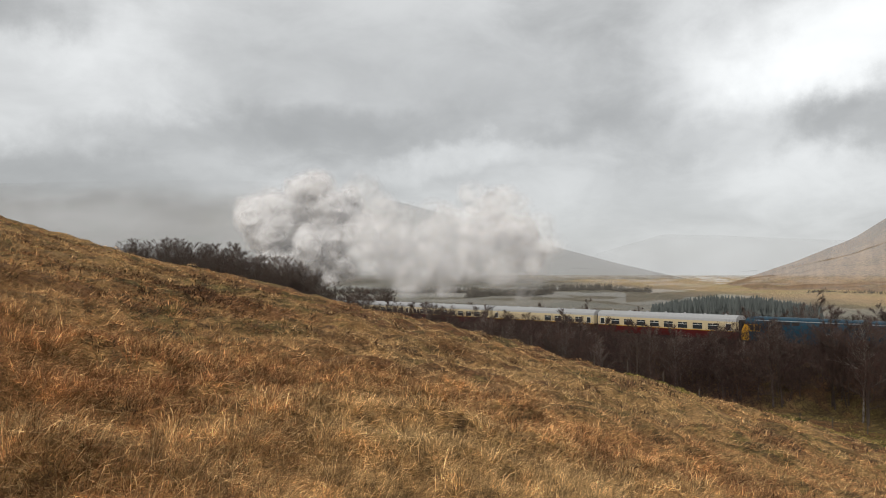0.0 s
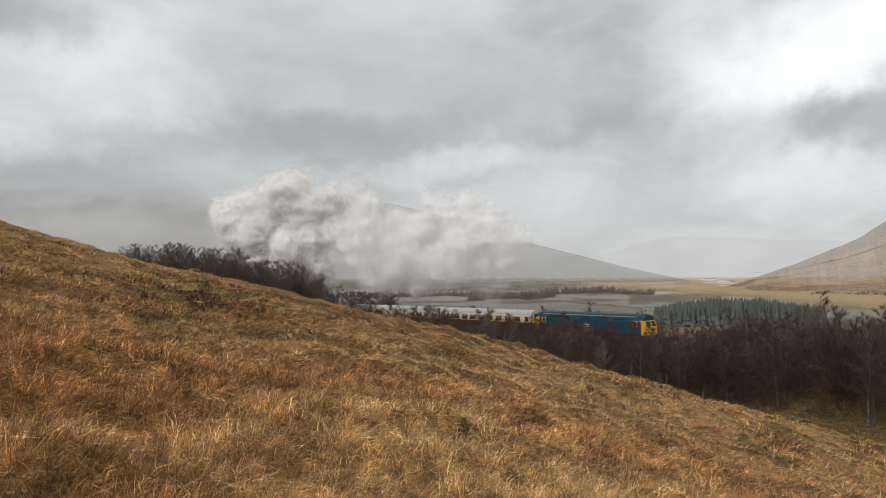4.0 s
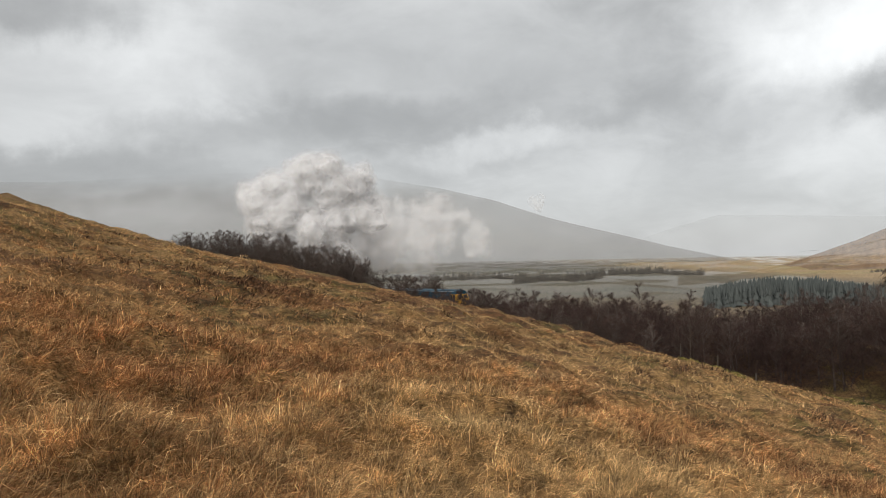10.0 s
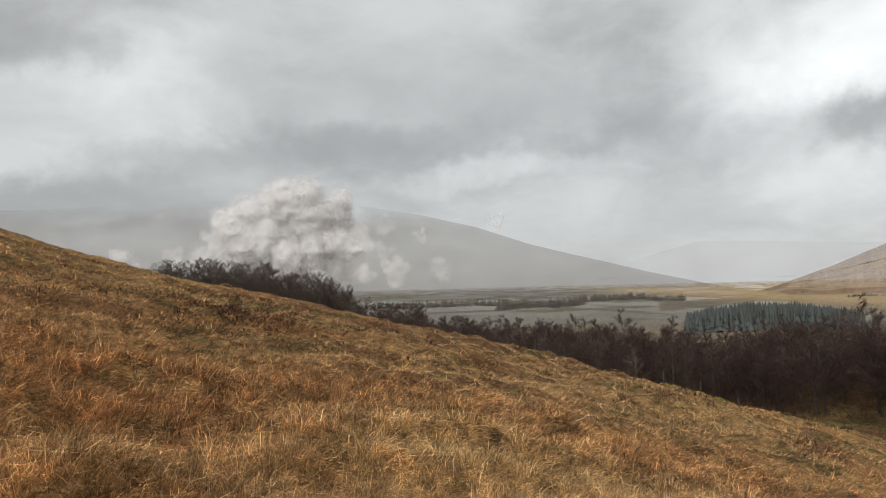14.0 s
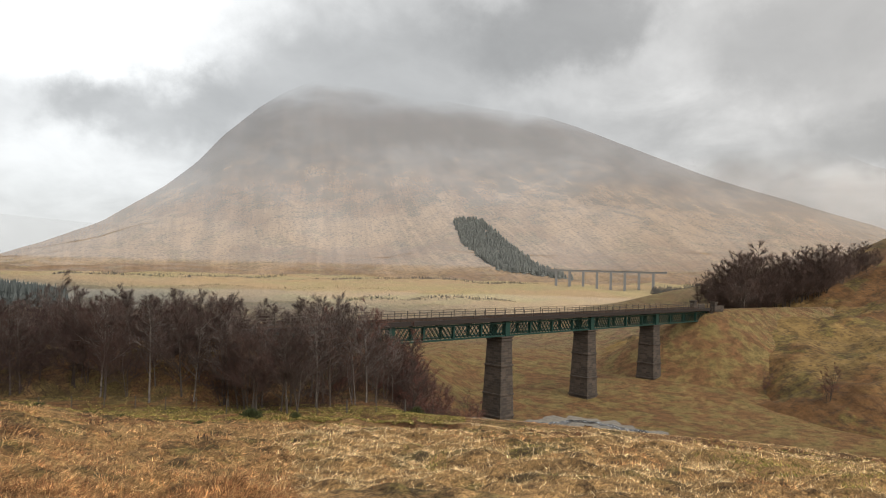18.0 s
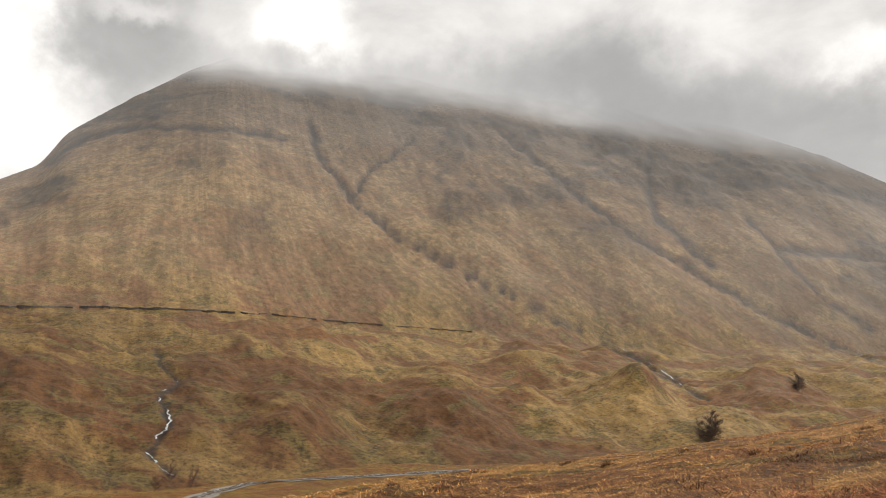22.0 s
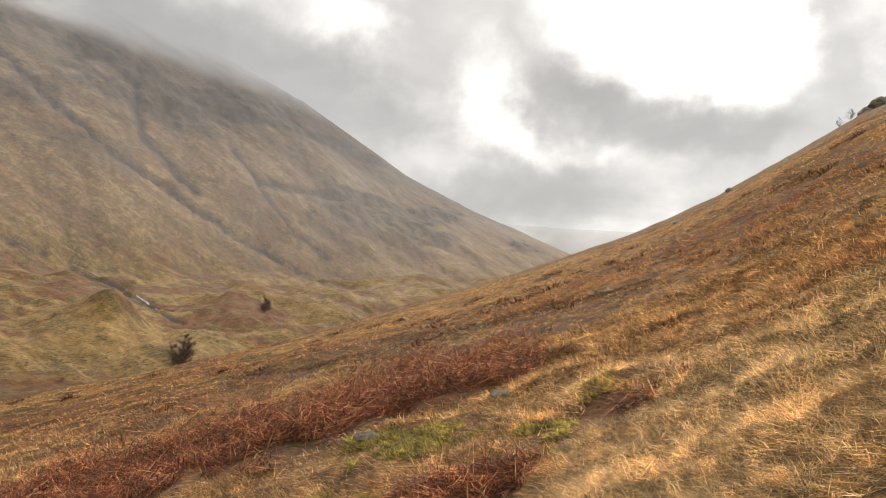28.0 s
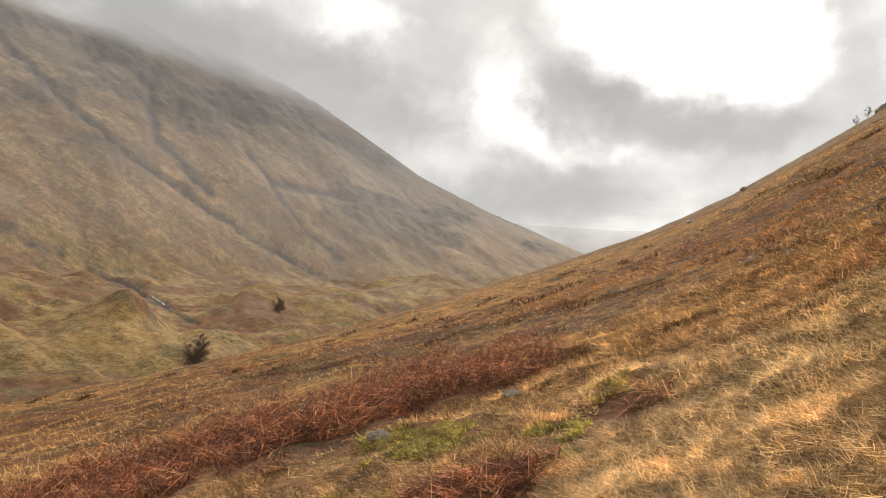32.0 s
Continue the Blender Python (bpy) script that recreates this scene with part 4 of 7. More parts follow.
def coach(low_paint, label, windows, blind=0):
    """A main line coach 19.6 m long, x towards the rear of the train, rail top at z 0."""
    L = 19.6
    c = empty("railway_coach", Matrix(), label, "railway coach", "coaches of the train")
    bm = side_shell(bmesh.new(), 0, L, [(1.28, 0.95), (1.38, 1.35), (1.4, 1.92)])
    part("lower_body", bm, low_paint, c)
    bm = side_shell(bmesh.new(), 0, L, [(1.395, 1.93), (1.385, 2.9), (1.36, 3.12)])
    part("upper_body", bm, M_CREAM, c)
    bm = side_shell(bmesh.new(), -0.02, L + 0.02, [(1.38, 3.1), (1.28, 3.42), (0.95, 3.68), (0.45, 3.81), (0.02, 3.84)])
    roof = part("roof", bm, M_ROOF, c)
    for k in range(7):
        bm = bmesh.new()
        bar(bm, (1.6 + k * 2.7, 0, 3.8), (1.6 + k * 2.7, 0, 3.97), 0.34, 0.26, 10)
        part("roof_vent", bm, M_ROOF, roof)
    for x0, x1 in ((0, 0.02), (L - 0.02, L)):
        d = -1 if x0 == 0 else 1
        bm = bmesh.new()
        xa, xb = sorted((x0 + d * 0.0, x0 + d * 0.42))
        box(bm, xa, xb, -0.62, 0.62, 1.05, 3.3, 0.08)
        part("gangway", bm, M_BLACK, c, "black concertina gangway")
        for side in (-1, 1):
            bm = bmesh.new()
            bar(bm, (x0, side * 0.88, 1.05), (x0 + d * 0.5, side * 0.88, 1.05), 0.14, 0.14, 10)
            part("buffer", bm, M_BLACK, c)
    bm = bmesh.new()
    box(bm, 0.2, L - 0.2, -1.2, 1.2, 0.78, 0.96)
    box(bm, 7.6, 9.4, -1.1, 1.1, 0.4, 0.8)
    box(bm, 10.2, 12, -1.1, 1.1, 0.42, 0.8)
    part("underframe", bm, M_BLACK, c)
    for side in (-1, 1):
        for k, (x, w, kind) in enumerate(windows):
            bm = bmesh.new()
            box(bm, x - w / 2 - 0.06, x + w / 2 + 0.06, side * 1.40 - 0.03, side * 1.40 + 0.03, 2.0, 2.86, 0.02)
            wn = part("window", bm, M_WHITE if kind == "d" else M_CREAM, c)
            bm = bmesh.new()
            if kind == "b":
                box(bm, x - w / 2, x + w / 2, side * 1.425 - 0.015, side * 1.425 + 0.015, 2.06, 2.8)
                part("blind", bm, M_BLIND, wn)
                continue
            box(bm, x - w / 2, x + w / 2, side * 1.425 - 0.015, side * 1.425 + 0.015, 2.06, 2.8)
            part("pane", bm, M_GLASS, wn)
            if w > 0.9:
                bm = bmesh.new()
                box(bm, x - w / 2, x + w / 2, side * 1.445 - 0.01, side * 1.445 + 0.01, 2.54, 2.59)
                box(bm, x - 0.025, x + 0.025, side * 1.445 - 0.01, side * 1.445 + 0.01, 2.59, 2.8)
                part("glazing_bar", bm, M_WHITE, wn)
        bm = bmesh.new()
        box(bm, 0, L, side * 1.402 - 0.006, side * 1.402 + 0.006, 1.9, 1.96)
        part("lining", bm, M_YELLOW, c)
    bogie(c, 3.1, 2.6)
    bogie(c, L - 3.1, 2.6)
    return c


def diesel():
    L = 19.4
    c = empty("diesel_locomotive", Matrix(), "rail blue diesel locomotive with yellow ends and pale roof", "locomotive")
    bm = side_shell(bmesh.new(), 0.9, L - 0.9, [(1.22, 0.95), (1.33, 1.15), (1.34, 2.75), (1.3, 3.05)])
    body = part("body", bm, M_BLUE, c)
    bm = side_shell(bmesh.new(), 0.95, L - 0.95, [(1.31, 3.04), (1.18, 3.4), (0.85, 3.66), (0.4, 3.8), (0.02, 3.83)])
    roof = part("roof", bm, M_BLUE, c)
    for side in (-1, 1):
        bm = bmesh.new()
        box(bm, 1.6, L - 1.6, side * 1.12 - 0.1, side * 1.12 + 0.1, 3.40, 3.47)
        part("roof_edge", bm, M_ROOF, roof, "pale grey cantrail strip")
        for k in range(4):
            bm = bmesh.new()
            x = 2.9 + k * 0.95
            box(bm, x, x + 0.8, side * 1.26 - 0.06, side * 1.26 + 0.06, 2.98, 3.34, 0.02)
            part("grille", bm, M_BLACK, roof)
        for x0, x1 in ((8.6, 10.4), (11.4, 13.4), (14.2, 16)):
            bm = bmesh.new()
            box(bm, x0, x1, side * 1.27 - 0.05, side * 1.27 + 0.05, 3.0, 3.3, 0.02)
            part("grille", bm, M_IRON, roof)
        bm = bmesh.new()
        for dx, dz in ((0, 0.14), (0.1, -0.14)):
            box(bm, 9.3 + dx, 10.3 + dx, side * 1.345 - 0.006, side * 1.345 + 0.006, 2.0 + dz - 0.045, 2.0 + dz + 0.045)
        bar(bm, (9.4, side * 1.345, 2.3), (9.85, side * 1.345, 2.0), 0.012, 0.08)
        bar(bm, (10.1, side * 1.345, 1.7), (9.75, side * 1.345, 2.0), 0.012, 0.08)
        part("emblem", bm, M_WHITE, body, "white double bar emblem")
    for end in (0, 1):
        fx = (lambda x: x) if end == 0 else (lambda x: L - x)
        bm = bmesh.new()
        # raked nose with a split windscreen
        prof = [(0.0, 1.0), (-0.02, 2.1), (0.42, 2.95), (0.95, 3.0)]
        secs = [[(fx(x), side * (1.26 if x < 0.5 else 1.335), z) for x, z in prof] for side in (-1, 1)]
        v = [[bm.verts.new(p) for p in s] for s in secs]
        for k in range(3):
            bm.faces.new((v[0][k], v[0][k + 1], v[1][k + 1], v[1][k]))
        w = [bm.verts.new((fx(0.95), side * 1.335, 1.0)) for side in (-1, 1)]
        for s in (0, 1):
            bm.faces.new((*v[s], w[s]))
        bm.faces.new((v[0][0], v[1][0], w[1], w[0]))
        cab = part("cab_front", bm, M_YELLOW, c, "yellow cab end")
        bm = side_shell(bmesh.new(), *sorted((fx(0.5), fx(1.9))), [(1.29, 2.94), (1.2, 3.3), (0.9, 3.56), (0.4, 3.7), (0.02, 3.72)])
        part("cab_roof", bm, M_BLUE, cab)
        for side in (-1, 1):
            bm = bmesh.new()
            box(bm, *sorted((fx(0.95), fx(2.35))), side * 1.338 - 0.012, side * 1.338 + 0.012, 1.9, 2.95)
            part("cab_side", bm, M_BLUE, cab)
            for xa, xb in ((1.05, 1.5), (1.65, 2.2)):
                bm = bmesh.new()
                box(bm, *sorted((fx(xa - 0.07), fx(xb + 0.07))), side * 1.346 - 0.008, side * 1.346 + 0.008, 2.12, 2.93, 0.005)
                part("window_surround", bm, M_YELLOW, cab, "yellow window surround")
                bm = bmesh.new()
                box(bm, *sorted((fx(xa), fx(xb))), side * 1.352 - 0.01, side * 1.352 + 0.01, 2.2, 2.85, 0.005)
                part("cab_window", bm, M_GLASS, cab)
            bm = bmesh.new()
            a, b = Vector((fx(0.05), side * 0.1, 2.2)), Vector((fx(0.38), side * 0.1, 2.88))
            vs = [bm.verts.new(p) for p in ((a.x, side * 0.08, a.z), (a.x, side * 1.16, a.z), (b.x, side * 1.14, b.z), (b.x, side * 0.08, b.z))]
            for q in vs:
                q.co.x += -0.02 if end == 0 else 0.02
            bm.faces.new(vs)
            bmesh.ops.solidify(bm, geom=bm.faces[:], thickness=0.02)
            part("windscreen", bm, M_GLASS, cab)
            bm = bmesh.new()
            bar(bm, (fx(0), side * 0.88, 1.02), (fx(-0.55), side * 0.88, 1.02), 0.2, 0.2, 12)
            bar(bm, (fx(-0.52), side * 0.88, 1.02), (fx(-0.6), side * 0.88, 1.02), 0.44, 0.44, 16)
            part("buffer", bm, M_BLACK, c)
            bm = bmesh.new()
            box(bm, *sorted((fx(2.5), fx(3.1))), side * 1.345 - 0.01, side * 1.345 + 0.01, 1.1, 2.9, 0.005)
            part("cab_door", bm, M_BLUE, cab)
        bm = bmesh.new()
        box(bm, *sorted((fx(0.0), fx(-0.07))), -0.42, 0.42, 1.62, 1.92, 0.01)
        part("headcode_panel", bm, M_BLACK, cab)
        bm = bmesh.new()
        box(bm, *sorted((fx(0.1), fx(0.9))), -1.2, 1.2, 0.7, 1.0, 0.04)
        part("buffer_beam", bm, M_BLACK, c)
    bm = bmesh.new()
    box(bm, 0.9, L - 0.9, -1.22, 1.22, 0.75, 0.96)
    box(bm, 7.2, 12.2, -1.2, 1.2, 0.3, 0.8, 0.1)
    part("fuel_tank", bm, M_BLACK, c)
    bogie(c, 4.3, 4.0)
    bogie(c, L - 4.3, 4.0)
    return c


def make_train():
    wide = [(2.9 + k * 1.98, 1.25, "w") for k in range(8)]
    maroon = [(0.8, 0.6, "d"), (1.7, 0.5, "w"), *wide, (18.7, 0.6, "d")]
    umber = [(0.9, 0.6, "d"), *[(2.6 + k * 1.7, 1.3, "b") for k in range(5)], *[(11.4 + k * 1.9, 1.2, "w") for k in range(4)], (18.8, 0.6, "d")]
    made = [(diesel(), 19.4)]
    for k in range(7):
        if k in (1, 3):
            made.append((coach(M_UMBER, "umber and cream dining coach with pale roof", umber), 20.3))
        else:
            made.append((coach(M_MAROON, "maroon and cream passenger coach with white roof", maroon), 20.3))
    return made


# haze before the far viaduct is paled into its stone colour
M_FARSTONE = paint("haze_paled_stone", (0.20, 0.20, 0.20), 0.9, 0.2)
make_viaduct()
make_far_viaduct()
make_track()
TRAIN = make_train()
TRAIN_SPEED = 8.09


def motions():
    times = [0, 0.1, 0.2, *range(1, 32), 31.8, 31.9, 32]
    gap = 0.55
    offset = 0.0
    for thing, length in TRAIN:
        rows = []
        for t in times:
            s = -20.2 + TRAIN_SPEED * t + offset + (19.4 if length < 20 else 19.6)
            rows.append((t, along(rail_at(s), rail_at(s - 10))))
        walk(thing, rows)
        offset += 20.0 if length < 20 else 20.3
    drift_steam()

# ---- trees ----
def mesh_from(name, co, faces, mat, smooth_shade=False):
    me = bpy.data.meshes.new(name)
    me.from_pydata(co, [], faces)
    me.materials.append(mat)
    if smooth_shade:
        me.polygons.foreach_set("use_smooth", np.ones(len(me.polygons), bool))
    me.update()
    return me


class Limbs:
    """Gathers tapered tubes and thin twigs into vertex and face lists."""

    def __init__(self):
        self.co, self.faces = [], []

    def tube(self, pts, radii, sides):
        base = len(self.co)
        for k, (p, r) in enumerate(zip(pts, radii)):
            d = (pts[min(k + 1, len(pts) - 1)] - pts[max(k - 1, 0)]).normalized()
            u = d.orthogonal().normalized()
            v = d.cross(u)
            for s in range(sides):
                a = 2 * math.pi * s / sides
                self.co.append(tuple(p + (u * math.cos(a) + v * math.sin(a)) * r))
        for k in range(len(pts) - 1):
            for s in range(sides):
                a, b = base + k * sides + s, base + k * sides + (s + 1) % sides
                self.faces.append((a, b, b + sides, a + sides))

    def twig(self, p, d, length, w, rnd):
        u = d.orthogonal().normalized()
        u.rotate(Matrix.Rotation(rnd.uniform(0, 6.28), 3, d))
        base = len(self.co)
        tip = p + d * length + Vector((0, 0, -length * rnd.uniform(-0.1, 0.25)))
        self.co += [tuple(p - u * w), tuple(p + u * w), tuple(tip)]
        self.faces.append((base, base + 1, base + 2))


def grow(rnd, p, d, length, bend, lift, n=4):
    pts = [p.copy()]
    for _ in range(n):
        d = (d + Vector((rnd.uniform(-1, 1), rnd.uniform(-1, 1), rnd.uniform(-1, 1))) * bend + Vector((0, 0, lift))).normalized()
        p = p + d * (length / n)
        pts.append(p.copy())
    return pts, d


def bare_tree_meshes(seed, height, stems=1, spread=0.5, twigs=900, bark=None, twig_mat=None, first=0.25, twig_w=0.009, up=0.06, limbs=20):
    rnd = random.Random(seed)
    wood, fine = Limbs(), Limbs()
    for s in range(stems):
        lean = Vector((rnd.uniform(-1, 1), rnd.uniform(-1, 1), 0)) * (0.08 if stems == 1 else 0.3)
        h = height * (1 if s == 0 else rnd.uniform(0.7, 0.95))
        r0 = h * 0.0125 * (1 if stems == 1 else 0.75)
        pts, _ = grow(rnd, Vector((lean.x * 0.8, lean.y * 0.8, -0.4)), (Vector((0, 0, 1)) + lean).normalized(), h + 0.4, 0.07, 0.05, 9)
        wood.tube(pts, [r0 * (1 - 0.9 * k / 9) for k in range(10)], 6)
        n_limb = int(limbs / stems) + 4
        for k in range(n_limb):
            u = first + (0.97 - first) * (k + rnd.random()) / n_limb
            i = min(int(u * 9), 8)
            p = pts[i].lerp(pts[i + 1], u * 9 - i)
            a = rnd.uniform(0, 6.28)
            ll = h * spread * (0.55 + 0.25 * rnd.random()) * (1.08 - u) ** 0.7
            d = Vector((math.cos(a), math.sin(a), rnd.uniform(0.25, 1.0))).normalized()
            lp, ld = grow(rnd, p, d, ll, 0.18, up, 4)
            wood.tube(lp, [r0 * 0.42 * (1 - u * 0.6) * (1 - 0.85 * q / 4) for q in range(5)], 4)
            for _ in range(17):
                v = rnd.uniform(0.2, 1.0)
                j = min(int(v * 4), 3)
                q = lp[j].lerp(lp[j + 1], v * 4 - j)
                bd = (ld + Vector((rnd.uniform(-1, 1), rnd.uniform(-1, 1), rnd.uniform(-0.5, 0.9))) * 0.8).normalized()
                bp, bd2 = grow(rnd, q, bd, ll * rnd.uniform(0.28, 0.65), 0.25, up, 2)
                wood.tube(bp, [r0 * 0.13 * (1 - 0.7 * w / 3) for w in range(3)], 3)
                for _ in range(max(2, twigs // (n_limb * 17 * stems))):
                    w = rnd.uniform(0.1, 1.0)
                    j2 = min(int(w * 2), 1)
                    tp = bp[j2].lerp(bp[j2 + 1], w * 2 - j2)
                    td = (bd2 + Vector((rnd.uniform(-1, 1), rnd.uniform(-1, 1), rnd.uniform(-0.5, 1.3))) * 1.1).normalized()
                    fine.twig(tp, td, ll * rnd.uniform(0.14, 0.40), twig_w * 0.7, rnd)
    return mesh_from("trunk", wood.co, wood.faces, bark), mesh_from("crown", fine.co, fine.faces, twig_mat)


def bark_mat(name, c1, c2):
    m, t, b = material(name, 0.85)
    co = nd(t, "TexCoord").outputs["Object"]
    st = nd(t, "VectorMath", op="MULTIPLY", _0=co, _1=(3, 3, 1.4)).outputs[0]
    n = noise_tex(t, st, 2.5, 6, 0.7)
    c = mix(t, smooth(t, n, 0.45, 0.62), c1, c2)
    rnd = nd(t, "ObjectInfo").outputs["Random"]
    c = mix(t, math_node(t, "MULTIPLY", rnd, 0.45), c, c2)
    t.links.new(c, b.inputs["Base Color"])
    bump(t, b, n, 0.4, 0.02)
    return m


def twig_mat(name, c1, c2, veil=1.0, vary=0.35):
    """veil: alpha of the plants; below 1 it puts haze into them."""
    m, t, b = material(name, 0.9)
    rnd = nd(t, "ObjectInfo").outputs["Random"]
    isl = nd(t, "NewGeometry").outputs["Random Per Island"]
    c = mix(t, rnd, c1, c2)
    c = mix(t, 1.0, c, mix(t, isl, grey(1 - vary), grey(1 + vary)), "MULTIPLY")
    t.links.new(c, b.inputs["Base Color"])
    b.inputs["Alpha"].default_value = veil
    return m


M_BIRCH = bark_mat("silver_birch_bark", (0.22, 0.195, 0.17, 1), (0.07, 0.055, 0.048, 1))
M_BARK = bark_mat("dark_bark", (0.10, 0.08, 0.065, 1), (0.055, 0.045, 0.04, 1))
M_TWIG = twig_mat("purple_brown_twigs", (0.055, 0.032, 0.029, 1), (0.095, 0.055, 0.046, 1))
M_TWIG_DARK = twig_mat("dark_twigs", (0.045, 0.028, 0.025, 1), (0.075, 0.047, 0.04, 1))
# twig brown paled, putting the mist over farther trees into colour
M_TWIG_MIST = twig_mat("mist_paled_twigs", (0.10, 0.068, 0.058, 1), (0.15, 0.10, 0.084, 1))
M_TWIG_RED = twig_mat("red_alder_twigs", (0.12, 0.052, 0.042, 1), (0.18, 0.082, 0.064, 1))


def tree_master(name, label, group, **kw):
    """A tree of two parts; returns a function that plants copies of it."""
    t_me, c_me = bare_tree_meshes(**kw)

    def plant(m):
        ob = empty(name, m, label, "tree", group)
        tr = shared("trunk", t_me, ob)
        shared("crown", c_me, ob)
        return ob
    return plant


BIRCHES = [tree_master("birch_tree", "bare birch with pale trunk and purple twigs beside the railway", "trees of the railside wood",
                       seed=s, height=h, stems=st, spread=0.5, twigs=tw, bark=M_BIRCH, twig_mat=M_TWIG, first=0.3) for s, h, st, tw in ((1, 9, 1, 4000), (2, 10, 1, 4000), (3, 8, 2, 4000), (4, 9, 1, 4000))]
DARKS = [tree_master("bare_tree", "dark leafless tree with dense fine twigs beside the railway", "trees of the railside wood",
                     seed=s, height=h, stems=st, spread=0.62, twigs=tw, bark=M_BARK, twig_mat=tm, first=0.15) for s, h, st, tw, tm in ((11, 8, 2, 5600, M_TWIG), (12, 9, 1, 5600, M_TWIG_DARK), (13, 7, 3, 5600, M_TWIG), (14, 8, 1, 5600, M_TWIG_DARK))]
ALDERS = [tree_master("alder_tree", "leafless reddish alder by the stream", "trees by the stream",
                      seed=s, height=h, stems=3, spread=0.55, twigs=4500, bark=M_BARK, twig_mat=M_TWIG_RED, first=0.12) for s, h in ((21, 6), (22, 5))]
LONE = [tree_master("bare_tree", "dark leafless tree with a dense crown", "", seed=s, height=8, stems=st, spread=0.55, twigs=5200, bark=M_BARK, twig_mat=M_TWIG_MIST, first=0.1, twig_w=0.013, limbs=26) for s, st in ((41, 2), (42, 1), (43, 2))]
SINGLE = [tree_master("bare_tree", "dark leafless tree with a very dense crown", "", seed=s, height=8, stems=4, spread=0.6, twigs=12000, bark=M_BARK, twig_mat=M_TWIG_MIST, first=0.04, twig_w=0.02, limbs=64) for s in (45, 46)]
OPEN_TREES = [tree_master("spreading_tree", "dark bare tree with wide twisting limbs", "",
                          seed=s, height=h, stems=1, spread=0.75, twigs=1500, bark=M_BARK, twig_mat=M_TWIG_DARK, first=0.2, up=0.05) for s, h in ((31, 7), (32, 5))]


def ground_at(x, y):
    return float(ground_height(np.array([x]), np.array([y]))[0])


def plant_at(masters, rnd, az, r, height=None, z=None, native=9.0):
    p = bearing(az, r)
    zz = ground_at(p.x, p.y) if z is None else z
    k = (height or native) / native
    m = pose(p.x, p.y, zz, rnd.uniform(-3, 3), rnd.uniform(-3, 3), rnd.uniform(0, 360)) @ Matrix.Diagonal((k * rnd.uniform(0.9, 1.15), k * rnd.uniform(0.9, 1.15), k, 1))
    return masters[rnd.randrange(len(masters))](m)


def rail_distance(p):
    d, _ = polyline(np.array([p.x]), np.array([p.y]), RAIL_LINE)
    return float(d[0])


def deck_distance(p):
    d, _ = polyline(np.array([p.x]), np.array([p.y]), [tuple(deck_at(-2)), tuple(deck_at(3))])
    return float(d[0])


WOOD_AZ = [-7, -3, 0, 2, 6, 9.5, 15, 20, 24, 30, 37, 43, 50, 54, 58]
WOOD_TOP = [-1.2, -2.0, -2.6, -2.6, -2.9, -2.6, -3.4, -3.8, -3.4, -2.5, -2.8, -3.4, -3.0, -4.6, -7.5]


def stand(name, label, spots, native):
    """Many bare trees gathered into one mesh of trunks and one of twigs."""
    ob = empty(name, Matrix(), label, "woodland", "", "stuff")
    kinds = [bare_tree_meshes(seed=60 + k, height=native, stems=1 + k % 2, spread=0.5, twigs=900, bark=M_BARK, twig_mat=M_TWIG_DARK, first=0.12, twig_w=0.014) for k in range(3)]
    for which, nm, mat in ((0, "trunks", M_BARK), (1, "twigs", M_TWIG_DARK)):
        cos, faces, base = [], [], 0
        for x, y, z, h, a, k in spots:
            me = kinds[k][which]
            v = np.empty(len(me.vertices) * 3)
            me.vertices.foreach_get("co", v)
            v = v.reshape(-1, 3) * (h / native)
            c, s_ = math.cos(a), math.sin(a)
            cos.append(np.stack([v[:, 0] * c - v[:, 1] * s_ + x, v[:, 0] * s_ + v[:, 1] * c + y, v[:, 2] + z], 1))
            faces += [tuple(i + base for i in f.vertices) for f in me.polygons]
            base += len(v)
        me = mesh_from(nm, np.concatenate(cos).tolist(), faces, mat)
        shared(nm, me, ob)
    return ob


